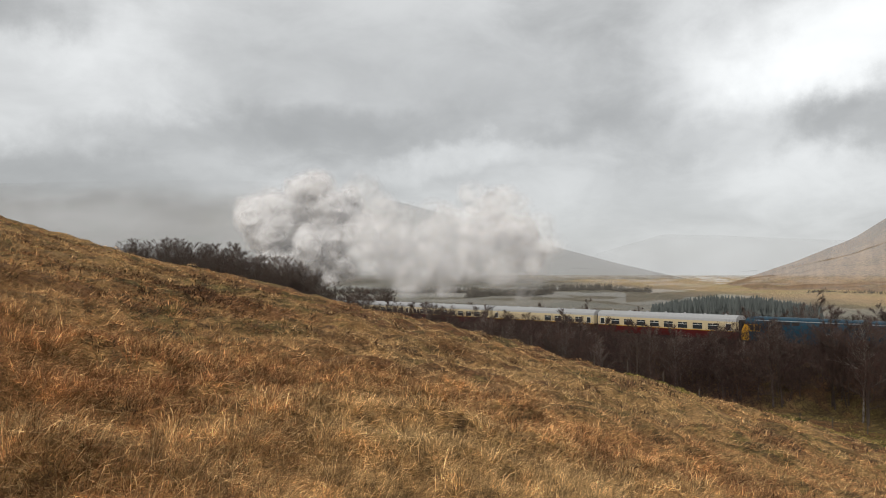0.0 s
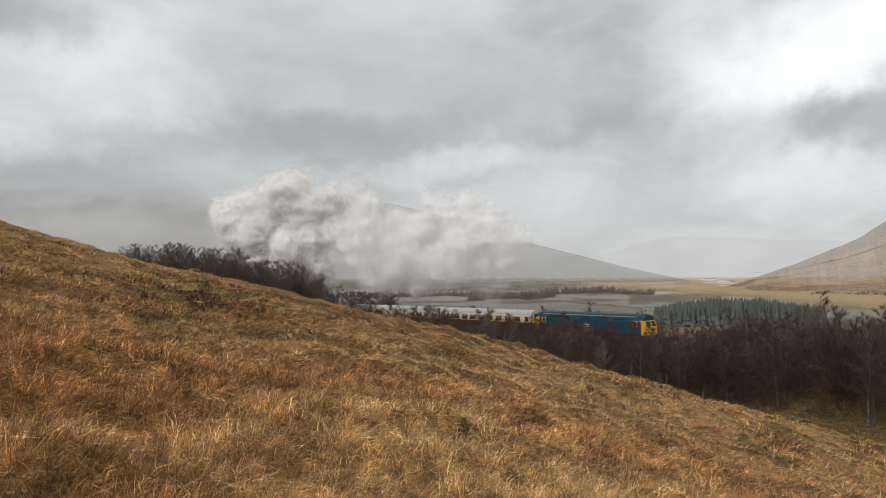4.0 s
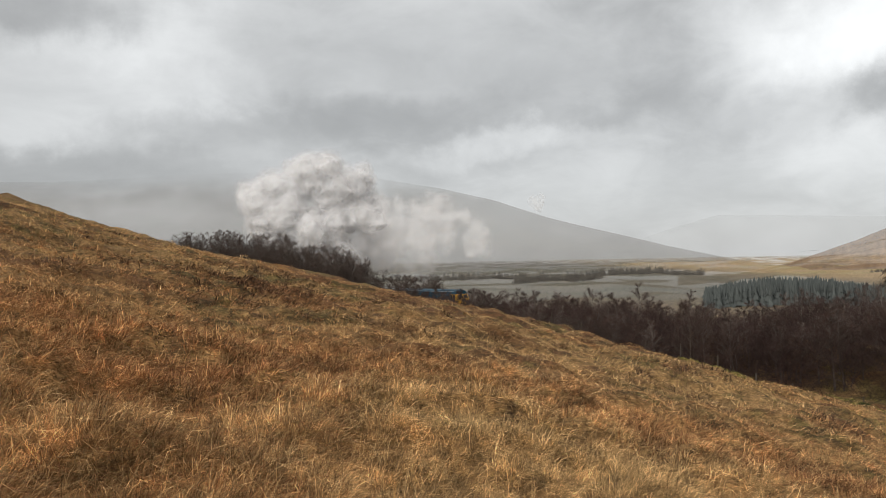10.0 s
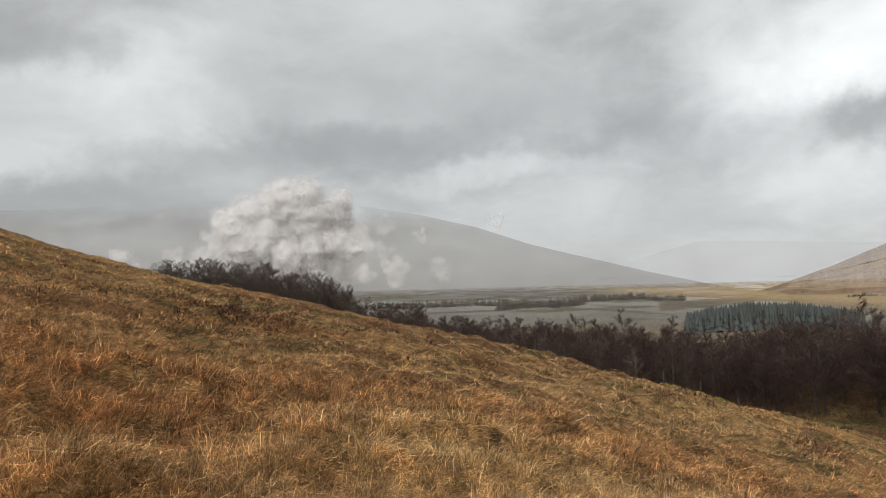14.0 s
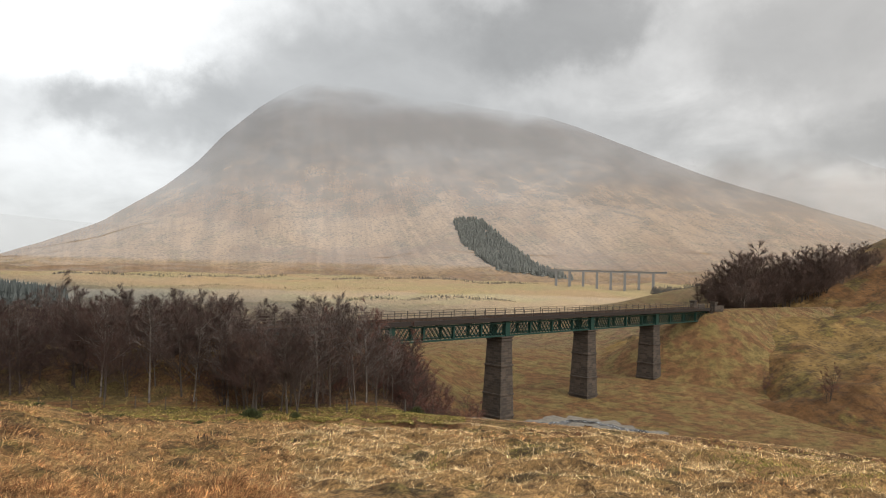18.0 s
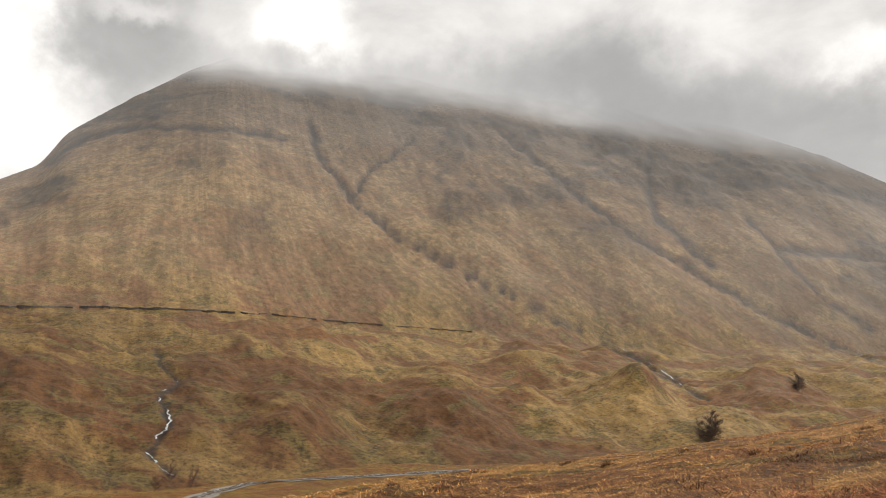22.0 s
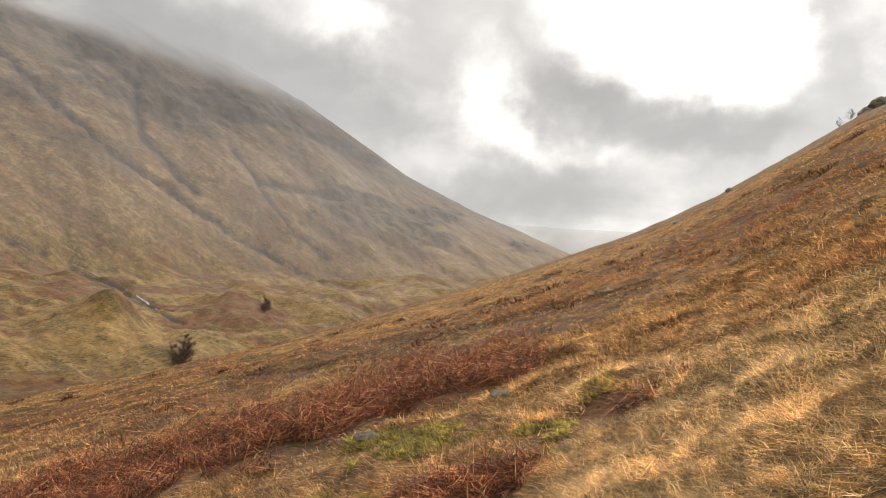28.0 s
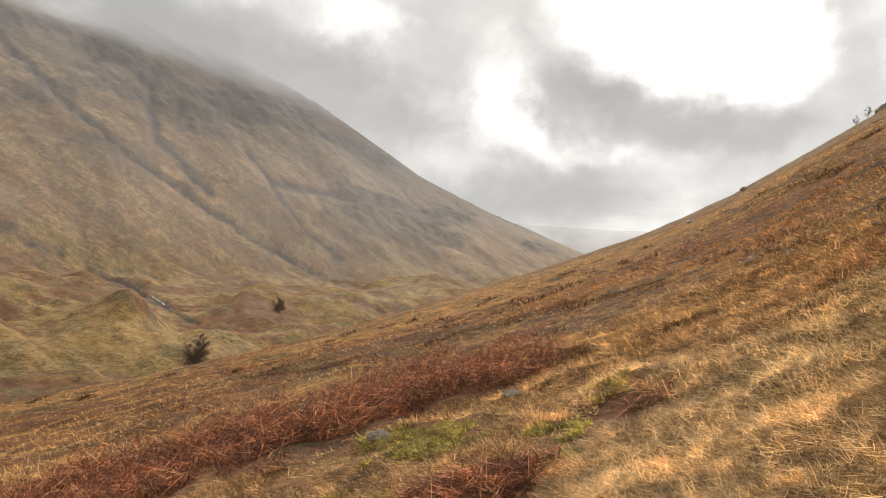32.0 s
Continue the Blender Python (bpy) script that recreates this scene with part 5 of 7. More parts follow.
def make_woods():
    rnd = random.Random(5)
    # the railside wood below the brow
    for az0 in np.arange(-6, 57, 0.34):
        for _ in range(2 if az0 < 24 or rnd.random() < 0.8 else 1):
            az = az0 + rnd.uniform(-0.4, 0.4)
            near = np.interp(az, [-7, 0, 10, 20, 27, 31, 40, 45, 52, 58], [100, 86, 77, 79, 78, 74, 66, 63, 65, 74])
            r = near + rnd.random() ** 1.3 * np.interp(az, [-7, 10, 35, 58], [22, 34, 26, 16])
            p = bearing(az, r)
            if rail_distance(p) < 4.2 or deck_distance(p) < 4 or (az > 44 and rnd.random() < 0.5):
                continue
            z = ground_at(p.x, p.y)
            top = EYE + r * math.tan(radians(float(np.interp(az, WOOD_AZ, WOOD_TOP)) - rnd.random() ** 0.7 * 2.6))
            # keep the trees low before the passing train
            if az < 30 and r < 100 and rnd.random() < 0.93:
                top = min(top, EYE + r * math.tan(radians(float(np.interp(az, [0, 13, 21, 24, 30], [-3.7, -3.9, -4.3, -3.5, -3.1])) + rnd.uniform(-0.7, 0.3))))
            h = min(max(top - z, 2.2), 12)
            plant_at(BIRCHES if rnd.random() < 0.4 else DARKS, rnd, az, r, h, z)
    # a close row along the near side of the line
    side = Vector((-RAIL_D.y, RAIL_D.x))
    if side.dot(RAIL_O) > 0:
        side = -side
    for s in np.arange(-28, 118, 1.5):
        q = RAIL_O + RAIL_D * s + side * rnd.uniform(4.4, 9.5)
        az, r = math.degrees(math.atan2(q.x, q.y)), q.length
        z = ground_at(q.x, q.y)
        cap = float(np.interp(az, [-7, 0, 5, 13, 14, 21, 22.5, 24, 33], [-2.3, -3.15, -3.75, -4.05, -4.8, -4.8, -3.7, -3.4, -3.25]))
        h = (EYE + r * math.tan(radians(cap + rnd.uniform(-0.4, 0.3))) - z) * 1.12
        if h > 1.5:
            plant_at(DARKS, rnd, az, r, min(h, 11), z)
    # trees beyond the line
    for az0 in np.arange(-3, 50, 0.45):
        az = az0 + rnd.uniform(-0.5, 0.5)
        r = np.interp(az, [-3, 0, 12, 24, 36, 50], [146, 134, 111, 97, 92, 94]) + rnd.uniform(0, 22)
        p = bearing(az, r)
        if rail_distance(p) < 5 or deck_distance(p) < 5:
            continue
        z = ground_at(p.x, p.y)
        top = EYE + r * math.tan(radians(float(np.interp(az, WOOD_AZ, WOOD_TOP)) + float(np.interp(az, [6, 12, 34, 42], [0.15, 0.75, 0.75, 0.15])) - rnd.random() ** 0.8 * 1.5))
        plant_at(BIRCHES + DARKS, rnd, az, r, min(max(top - z, 4), 13), z)
    # the dark wood over the brow
    spots = []
    for az0 in np.arange(-25.2, -4.0, 0.2):
        for _ in range(2):
            az = az0 + rnd.uniform(-0.2, 0.2)
            r = rnd.uniform(128, 160)
            p = bearing(az, r)
            z = ground_at(p.x, p.y)
            if rail_distance(p) < 5:
                continue
            top = EYE + r * math.tan(radians(float(np.interp(az, [-26, -25, -21, -19, -17, -16, -12.5, -11, -9.5, -8.8, -5, -3], [1.9, 2.5, 2.7, 2.2, 2.4, 1.4, 1.3, 0.6, -0.3, -1.2, -1.3, -2.2])) - rnd.random() ** 2 * 1.4))
            spots.append((p.x, p.y, z, min(max(top - z, 3), 20), rnd.uniform(0, 6.28), rnd.randrange(3)))
    stand("woodland", "dense dark leafless wood behind the brow of the hill", spots, 9.0)
    # the stand above the far end of the viaduct
    spots2 = []
    for az0 in np.arange(78.6, 90.2, 0.17):
        az = az0 + rnd.uniform(-0.2, 0.2)
        foot = np.interp(az, [78, 81.4, 86.8, 90.2], [-2.6, -3.6, -1.3, 0.9])
        tip = np.interp(az, [77.5, 79.7, 81, 82, 83, 84, 86.4, 90], [-1.2, 0.2, 0.9, 2.2, 1.0, 1.3, 1.9, 2.3]) - rnd.random() ** 2 * 1.1
        r = surf_r(az, foot - 0.25 - rnd.random() * 0.3)
        z = hill_height(az, r)
        spots2.append((*bearing(az, r)[:2], z - 0.3, max(EYE + r * math.tan(radians(tip)) - z, 4.5), rnd.uniform(0, 6.28), rnd.randrange(3)))
    for x, y, z, h, a, k in spots2:
        b = LONE[k](pose(x, y, z, 0, 0, math.degrees(a)) @ Matrix.Diagonal((h / 8, h / 8, h / 8, 1)))
        tagged(b, "dark leafless tree in the stand above the viaduct's end", group="trees above the viaduct's end")
    # alders and single trees along the stream and on the far slope
    for az, r, h, kind in ((51, 78, 7, 0), (49.5, 82, 7, 0), (52.5, 84, 6.5, 0), (54, 88, 6, 0), (55.6, 92, 6.5, 0), (56.4, 86, 5, 0), (57.2, 96, 5, 0), (58.2, 90, 4.5, 0), (53.2, 96, 6, 0), (56.2, 74, 5.5, 0), (57.4, 80, 5, 0), (58.8, 84, 5.5, 0), (60, 90, 4.5, 0), (60.6, 96, 4, 0), (55, 78, 6.5, 0), (61.4, 100, 3.5, 0), (54.2, 82, 6, 0)):
        plant_at(ALDERS, rnd, az, r, h * 1.5, None, 6)
    for _ in range(44):
        az = rnd.uniform(47, 61.5)
        r = rnd.uniform(70, 88) + (az - 47) * 0.7
        p = bearing(az, r)
        if deck_distance(p) > 4 and rail_distance(p) > 4:
            plant_at(ALDERS, rnd, az, r, rnd.uniform(2.5, 5.5) * (1 if az < 57 else 0.75), None, 6)
    for az, r, h in ((58.6, 78, 4.8), (50.6, 70, 8.5), (46.0, 62, 7.5), (48.2, 68, 8.5)):
        plant_at(OPEN_TREES, rnd, az, r, h, None, 6.5)
    for az, el, h in ((83.2, -9.3, 5), (87.4, -9.4, 7), (91.4, -10.2, 4.5), (76.5, -8.4, 3), (95, -10.8, 3), (124.5, -8.2, 5), (126, -8.6, 5), (123.6, -8.9, 4)):
        r = surf_r(az, el)
        plant_at(ALDERS, rnd, az, r, h, hill_height(az, r) - 0.2, 6)
    for az, el, h in ((166.1, -4.2, 12.5), (172.3, 0.3, 10)):
        r = surf_r(az, el)
        ob = plant_at(SINGLE, rnd, az, r, h, hill_height(az, r) - 0.2, 8)
        tagged(ob, "lone bare tree on the brown floor of the glen")
    for az, r, h in ((217.6, 229, 3.0), (218.4, 232, 3.6)):
        tagged(plant_at(LONE, rnd, az, r, h, None, 8), "small bare tree below the crag on the skyline")


def surf_r(az, el):
    """Distance at which the hill across the river is seen at that elevation."""
    azs, u, X, Y, Z = GRID_B
    i = int(np.clip(np.searchsorted(azs, az), 1, len(azs) - 1))
    R = np.hypot(X[i], Y[i])
    E = np.maximum.accumulate(np.degrees(np.arctan2(Z[i] - EYE, R)))
    return float(np.interp(el, E + np.arange(len(E)) * 1e-6, R))


def hill_height(az, r):
    """Height of the hill across the river."""
    azs, u, X, Y, Z = GRID_B
    i = int(np.clip(np.searchsorted(azs, az), 1, len(azs) - 1))
    R = np.hypot(X[i], Y[i])
    zh = float(np.interp(r, R, Z[i]))
    p = bearing(az, r)
    return max(zh, ground_at(p.x, p.y)) if r >= R[0] else ground_at(p.x, p.y)


make_woods()


def make_brush():
    """Tangled bramble and saplings under the trees, one mesh."""
    rs = np.random.RandomState(31)
    n = 6500
    az = rs.uniform(-5, 58, n)
    near = np.interp(az, [-7, 0, 10, 20, 30, 45, 58], [98, 84, 74, 77, 74, 64, 70])
    r = near + rs.uniform(0, 1, n) * np.interp(az, [-7, 10, 35, 58], [20, 30, 26, 16])
    x, y = np.sin(np.radians(az)) * r, np.cos(np.radians(az)) * r
    d, _ = polyline(x, y, RAIL_LINE)
    keep = (d > 2.8) & (rs.uniform(0, 1, n) < np.interp(az, [22, 30], [1, 0.28]))
    x, y, az, r = x[keep], y[keep], az[keep], r[keep]
    z = ground_height(x, y)
    top = np.minimum(rs.uniform(1.5, 4.2, len(x)) + 4.0 * (np.abs(d[keep] - 8) < 6), np.maximum(EYE + r * np.tan(np.radians(np.interp(az, [-7, 0, 5, 13, 14, 21, 22.5, 24, 33], [-2.3, -3.05, -3.65, -3.95, -4.75, -4.75, -3.6, -3.3, -3.15]))) - z, 0.8)) * np.interp(az, [30, 38], [1, 0.4])
    fine = Limbs()
    rnd = random.Random(32)
    for px, py, pz, h in zip(x, y, z, top):
        for _ in range(38):
            p = Vector((px + rnd.gauss(0, 0.6), py + rnd.gauss(0, 0.6), pz - 0.1 + rnd.random() ** 1.2 * h * 0.85))
            dd = Vector((rnd.uniform(-1, 1), rnd.uniform(-1, 1), rnd.uniform(-0.2, 1.4))).normalized()
            fine.twig(p, dd, rnd.uniform(0.12, 0.28) * h + 0.2, 0.013, rnd)
    tagged(new("brushwood", mesh_from("brushwood", fine.co, fine.faces, M_TWIG_DARK)), "dark tangled brushwood under the railside trees", "undergrowth", kind="stuff")

make_brush()

# ---- grass and bracken ----
def straw_mat(name, c1, c2, c3, scale=0.35, contrast=0.7):
    m, t, b = material(name, 0.8)
    p = world_pos(t)
    isl = nd(t, "NewGeometry").outputs["Random Per Island"]
    n = noise_tex(t, p, scale, 6, 0.6, 0.4)
    c = mix(t, smooth(t, n, 0.4, 0.62), c1, c2)
    c = mix(t, smooth(t, isl, 0.75, 0.85), c, c3)
    # shade of the gaps between tufts put into blade colour, at three scales
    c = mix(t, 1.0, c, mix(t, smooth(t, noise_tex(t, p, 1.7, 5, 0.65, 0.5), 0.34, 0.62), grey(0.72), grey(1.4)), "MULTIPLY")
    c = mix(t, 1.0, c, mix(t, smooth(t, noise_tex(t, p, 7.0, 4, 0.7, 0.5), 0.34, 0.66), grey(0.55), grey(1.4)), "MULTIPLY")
    gap_shade = noise_tex(t, nd(t, "VectorMath", op="MULTIPLY", _0=p, _1=(1, 1, 0.5)).outputs[0], 4.2, 5, 0.75, 0.6)
    c = mix(t, 1.0, c, mix(t, smooth(t, gap_shade, 0.38, 0.6), grey(0.45), grey(1.3)), "MULTIPLY")
    c = mix(t, 1.0, c, mix(t, isl, grey(1 - contrast), grey(1 + contrast)), "MULTIPLY")
    c = mix(t, 1.0, c, mix(t, smooth(t, nd(t, "SeparateXYZ", _0=p).outputs[1], -20, 5), SOUTH_BENT, grey(1.0)), "MULTIPLY")
    t.links.new(c, b.inputs["Base Color"])
    b.inputs["Specular IOR Level"].default_value = 0.3
    # dry blades let light through
    thin = nd(t, "BsdfTranslucent", _Color=c)
    both = nd(t, "MixShader", _0=0.38, _1=b.outputs[0], _2=thin.outputs[0])
    t.links.new(both.outputs[0], t.nodes["Material Output"].inputs[0])
    return m


def blades(name, label, mat, base, length, width, wind, seed, lift=(0.35, 0.9), category="grass", out=None, simple=False):
    """Bent blades at the base points (n, 3), all in one mesh. out: the way each leans, from its tussock's middle."""
    rs = np.random.RandomState(seed)
    n = len(base)
    a = rs.uniform(0, 2 * math.pi, n)
    lean = np.stack([np.cos(a), np.sin(a)], 1) * rs.uniform(0.2, 1.0, n)[:, None] + np.array(wind)
    if out is not None:
        lean = lean * 0.55 + out
    L = length * rs.uniform(0.5, 1.3, n)
    up = rs.uniform(lift[0], lift[1], n)
    d = np.concatenate([lean, up[:, None]], 1)
    d /= np.linalg.norm(d, axis=1)[:, None]
    side = np.stack([-d[:, 1], d[:, 0], rs.uniform(-0.5, 0.5, n)], 1)
    side /= np.linalg.norm(side, axis=1)[:, None] + 1e-6
    w = (width * rs.uniform(0.7, 1.3, n))[:, None]
    mid = base + d * (L * 0.55)[:, None]
    tip = base + d * L[:, None]
    tip[:, :2] += lean * (L * 0.28)[:, None]
    tip[:, 2] -= L * rs.uniform(0.1, 0.45, n)
    co = np.stack([base - side * w, base + side * w, mid - side * w * 0.75, mid + side * w * 0.75, tip], 1).reshape(-1, 3)
    if simple:
        me = bpy.data.meshes.new(name)
        co = np.stack([base - side * w, base + side * w, tip], 1).reshape(-1, 3)
        me.vertices.add(len(co))
        me.vertices.foreach_set("co", co.astype(np.float32).reshape(-1))
        me.loops.add(3 * n)
        me.loops.foreach_set("vertex_index", np.arange(3 * n, dtype=np.int32))
        me.polygons.add(n)
        me.polygons.foreach_set("loop_start", np.arange(0, 3 * n, 3, dtype=np.int32))
        me.polygons.foreach_set("loop_total", np.full(n, 3, np.int32))
        me.update(calc_edges=True)
        me.materials.append(mat)
        return tagged(new(name, me), label, category, kind="stuff")
    k = np.arange(n)[:, None] * 5
    loops = np.concatenate([k + np.array([[0, 1, 3, 2]]), k + np.array([[2, 3, 4]])], 1).reshape(-1)
    me = bpy.data.meshes.new(name)
    me.vertices.add(len(co))
    me.vertices.foreach_set("co", co.astype(np.float32).reshape(-1))
    me.loops.add(len(loops))
    me.loops.foreach_set("vertex_index", loops.astype(np.int32))
    starts = (np.arange(n)[:, None] * 7 + np.array([[0, 4]])).reshape(-1)
    me.polygons.add(len(starts))
    me.polygons.foreach_set("loop_start", starts.astype(np.int32))
    me.polygons.foreach_set("loop_total", np.tile([4, 3], n).astype(np.int32))
    me.update(calc_edges=True)
    me.materials.append(mat)
    return tagged(new(name, me), label, category, kind="stuff")


def scatter(seed, n, r0, r1, az0, az1, power=1.0):
    """Places by bearing and distance, denser nearer."""
    rs = np.random.RandomState(seed)
    az = np.radians(rs.uniform(az0, az1, n))
    r = r0 * (r1 / r0) ** (rs.uniform(0, 1, n) ** power)
    return np.sin(az) * r, np.cos(az) * r


def clumped(seed, n_clump, per, r0, r1, az0, az1, size, power=1.0):
    """Tussocks: blade places, and the way from each tussock's middle."""
    rs = np.random.RandomState(seed + 77)
    cx, cy = scatter(seed, n_clump, r0, r1, az0, az1, power)
    s = np.repeat(size * rs.uniform(0.5, 1.4, n_clump) * np.clip(np.hypot(cx, cy) / 10, 0.9, 2.2), per)
    ox, oy = rs.normal(0, 1, n_clump * per), rs.normal(0, 1, n_clump * per)
    return np.repeat(cx, per) + ox * s, np.repeat(cy, per) + oy * s, np.stack([ox, oy], 1) * 0.45


def on_ground(x, y, sink=0.03):
    return np.stack([x, y, ground_height(x, y) - sink], 1)


def patch(x, y, f, lo, hi, seed):
    """Where a plant grows: a soft mask by position."""
    return step(fbm(x * f, y * f, 4, seed), lo, hi)


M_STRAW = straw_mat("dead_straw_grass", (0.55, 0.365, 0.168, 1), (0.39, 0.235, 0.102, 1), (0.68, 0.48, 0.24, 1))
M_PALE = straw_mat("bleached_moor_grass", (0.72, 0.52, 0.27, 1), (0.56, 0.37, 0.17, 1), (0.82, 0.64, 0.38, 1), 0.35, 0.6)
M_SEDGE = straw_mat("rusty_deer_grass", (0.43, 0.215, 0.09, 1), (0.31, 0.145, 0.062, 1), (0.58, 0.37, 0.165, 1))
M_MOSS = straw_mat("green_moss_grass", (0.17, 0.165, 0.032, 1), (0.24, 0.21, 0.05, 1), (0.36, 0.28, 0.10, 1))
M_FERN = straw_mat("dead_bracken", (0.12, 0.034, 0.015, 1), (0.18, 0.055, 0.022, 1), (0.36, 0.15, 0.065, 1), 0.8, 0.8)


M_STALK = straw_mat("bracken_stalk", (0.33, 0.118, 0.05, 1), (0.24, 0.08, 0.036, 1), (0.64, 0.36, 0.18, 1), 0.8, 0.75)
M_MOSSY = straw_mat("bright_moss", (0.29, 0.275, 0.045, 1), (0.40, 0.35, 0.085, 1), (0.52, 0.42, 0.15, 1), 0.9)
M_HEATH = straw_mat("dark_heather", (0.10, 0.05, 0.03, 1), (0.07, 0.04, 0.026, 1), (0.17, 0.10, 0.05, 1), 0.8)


def pale_zone(az, r):
    """Bleached purple moor grass on the bank above the path."""
    return step(az, 193, 200) * (1 - step(r, 6.5, 8.5))


def rusty(x, y, az):
    """How far the rust brown sedge has the upper hand."""
    west = step(az, 150, 110)
    v = patch(x, y, 0.10, -0.2 - 0.14 * west, 0.1, 60)
    r = np.hypot(x, y)
    band = np.exp(-((r - np.interp(az, [-16, -6, 3, 12, 21], [18.6, 15.8, 15.4, 17.6, 21.6])) / 1.1) ** 2) * (az > -18) * (az < 40)
    dry = step(az, 112, 124) * (1 - step(az, 160, 170))
    left = 1.1 * (1 - step(az, -20, -2)) * (1 - step(r, 17, 27)) * (az > -60) + 0.6 * step(az, 24, 32) * (1 - step(az, 62, 75))
    return np.clip(v + left - band - dry, 0, 1) * (1 - 0.85 * pale_zone(az, r))


def bracken_zone(az, r):
    """The collapsed bracken bank across the slope, and smaller patches below it."""
    lo = np.interp(az, [150, 160, 168.6, 174, 180, 185.5, 190.6, 194.4, 196], [6.6, 7.0, 7.4, 7.6, 8.0, 8.4, 8.6, 8.9, 9.4])
    hi = np.interp(az, [150, 156, 165, 171, 178, 185, 192, 195, 197], [9.4, 10.3, 10.5, 11.4, 12, 13, 11.3, 9.9, 9.2])
    a = (r > lo) & (r < hi) & (az > 148) & (az < 197)
    b = (((az - 188) / 7) ** 2 + ((r - 4.75) / 0.5) ** 2 < 1)
    c = (((az - 200.5) / 2.6) ** 2 + ((r - 6.2) / 0.45) ** 2 < 1)
    return a | b | c


def moss_zone(az, r):
    return (((az - 181.5) / 10) ** 2 + ((r - 7.0) / 0.95) ** 2 < 1) | (((az - 196) / 3.5) ** 2 + ((r - 5.9) / 0.5) ** 2 < 1)


def bearings(x, y):
    az = np.degrees(np.arctan2(x, y))
    return np.where(az < -60, az + 360, az), np.hypot(x, y)


def make_grass():
    wind = (0.5, -0.1)
    for az0, az1, sd, n_c, n_s in ((-40, 46, 1, 1700, 460000), (138, 226, 2, 1700, 460000)):
        rs = np.random.RandomState(sd)
        # tussocks, tall by the path and shorter up the slope
        for near, n_t, per, r0, r1, size in ((True, n_c, 60, 3.4, 11, 0.085), (False, 6200, 30, 9, 62, 0.075)):
            x, y, out = clumped(sd * 10 + (0 if near else 5), n_t, per, r0, r1, az0, az1, size, 0.9)
            az, r = bearings(x, y)
            k = ~bracken_zone(az, r) & ~moss_zone(az, r)
            x, y, r, out, az = x[k], y[k], r[k], out[k], az[k]
            pale = pale_zone(az, r) > 0.5
            rust = ~pale & (patch(np.round(x * 1.1) / 1.1, np.round(y * 1.1) / 1.1, 0.3, -0.1, 0.15, 61) * 0.45 + rusty(x, y, az) * 0.55 > rs.uniform(0.3, 1, len(x)))
            for mask, mat, nm, lb in ((~pale & ~rust, M_STRAW, "grass_tussocks", "long dead straw grass in wind-combed tussocks"), (rust, M_SEDGE, "sedge_tussocks", "rust brown sedge in upright tufts"), (pale, M_PALE, "pale_tussocks", "bleached grass tussocks on the bank")):
                if mask.any():
                    south = step(az[mask], 140, 160)
                    tall = (1 - 0.4 * south) * (0.24 if nm == "pale_tussocks" else 0.3) * np.interp(r[mask], [3, 8, 12, 60], [1, 0.9, 0.75, 0.75])
                    blades(nm, lb, mat, on_ground(x[mask], y[mask]), tall, 0.0019 * np.clip(r[mask] / 5.0, 1, 8), wind, sd * 10 + 1, (0.2, 1.0) if nm == "pale_tussocks" or sd == 2 else (0.3, 1.05), out=out[mask] * (0.8 if sd == 1 else 1.1), simple=not near)
        # close felt of fine dead leaves
        x, y = scatter(sd * 10 + 8, 170000, 3.3, 12, az0, az1, 0.85)
        az, r = bearings(x, y)
        k = ~bracken_zone(az, r) & ~(moss_zone(az, r) & (rs.uniform(0, 1, len(x)) < 0.8))
        x, y, az, r = x[k], y[k], az[k], r[k]
        rust = rusty(x, y, az) > rs.uniform(0.2, 1.1, len(x))
        pale = ~rust & (pale_zone(az, r) > rs.uniform(0.1, 0.9, len(x)))
        for mask, mat, nm, lb in ((~rust & ~pale, M_STRAW, "grass_felt", "matted felt of dead straw coloured leaves"), (rust, M_SEDGE, "sedge_felt", "matted rust brown sedge leaves"), (pale, M_PALE, "pale_felt", "matted bleached leaves on the bank")):
            if mask.any():
                blades(nm, lb, mat, on_ground(x[mask], y[mask], 0.01), 0.17 + 0 * x[mask], 0.0022 * np.clip(r[mask] / 5, 1, 3), wind, sd * 10 + 9, (0.05, 0.75), simple=True)
        # short mat between
        x, y = scatter(sd * 10 + 2, n_s, 3.3, 75, az0, az1, 0.8)
        az, r = bearings(x, y)
        bare = bracken_zone(az, r)
        green = (patch(x, y, 0.22, -0.02, 0.2, 55) > rs.uniform(0.2, 1, len(x))) | (moss_zone(az, r) & (rs.uniform(0, 1, len(x)) < 0.85))
        rust = ~green & (rusty(x, y, az) > rs.uniform(0.1, 1, len(x)))
        pale = ~green & ~rust & (pale_zone(az, r) > rs.uniform(0.1, 0.9, len(x)))
        rest = ~green & ~rust & ~pale
        for mask, mat, nm, lb, ln in ((rest, M_STRAW, "moor_grass", "short matted straw coloured moor grass", 0.15), (rust, M_SEDGE, "deer_grass", "rust brown deer grass in patches", 0.17), (green, M_MOSS, "mossy_grass", "green moss and short grass", 0.09), (pale, M_PALE, "pale_grass", "bleached matted grass on the bank", 0.15)):
            mask = mask & ~bare
            if not mask.any():
                continue
            blades(nm, lb, mat, on_ground(x[mask], y[mask]), ln * np.interp(r[mask], [3, 10, 18, 75], [1, 1.0, 0.9, 1.1]), 0.0021 * np.clip(r[mask] / 4.5, 1, 9), wind, sd * 10 + 3 + len(nm), (0.1, 0.9), simple=True)
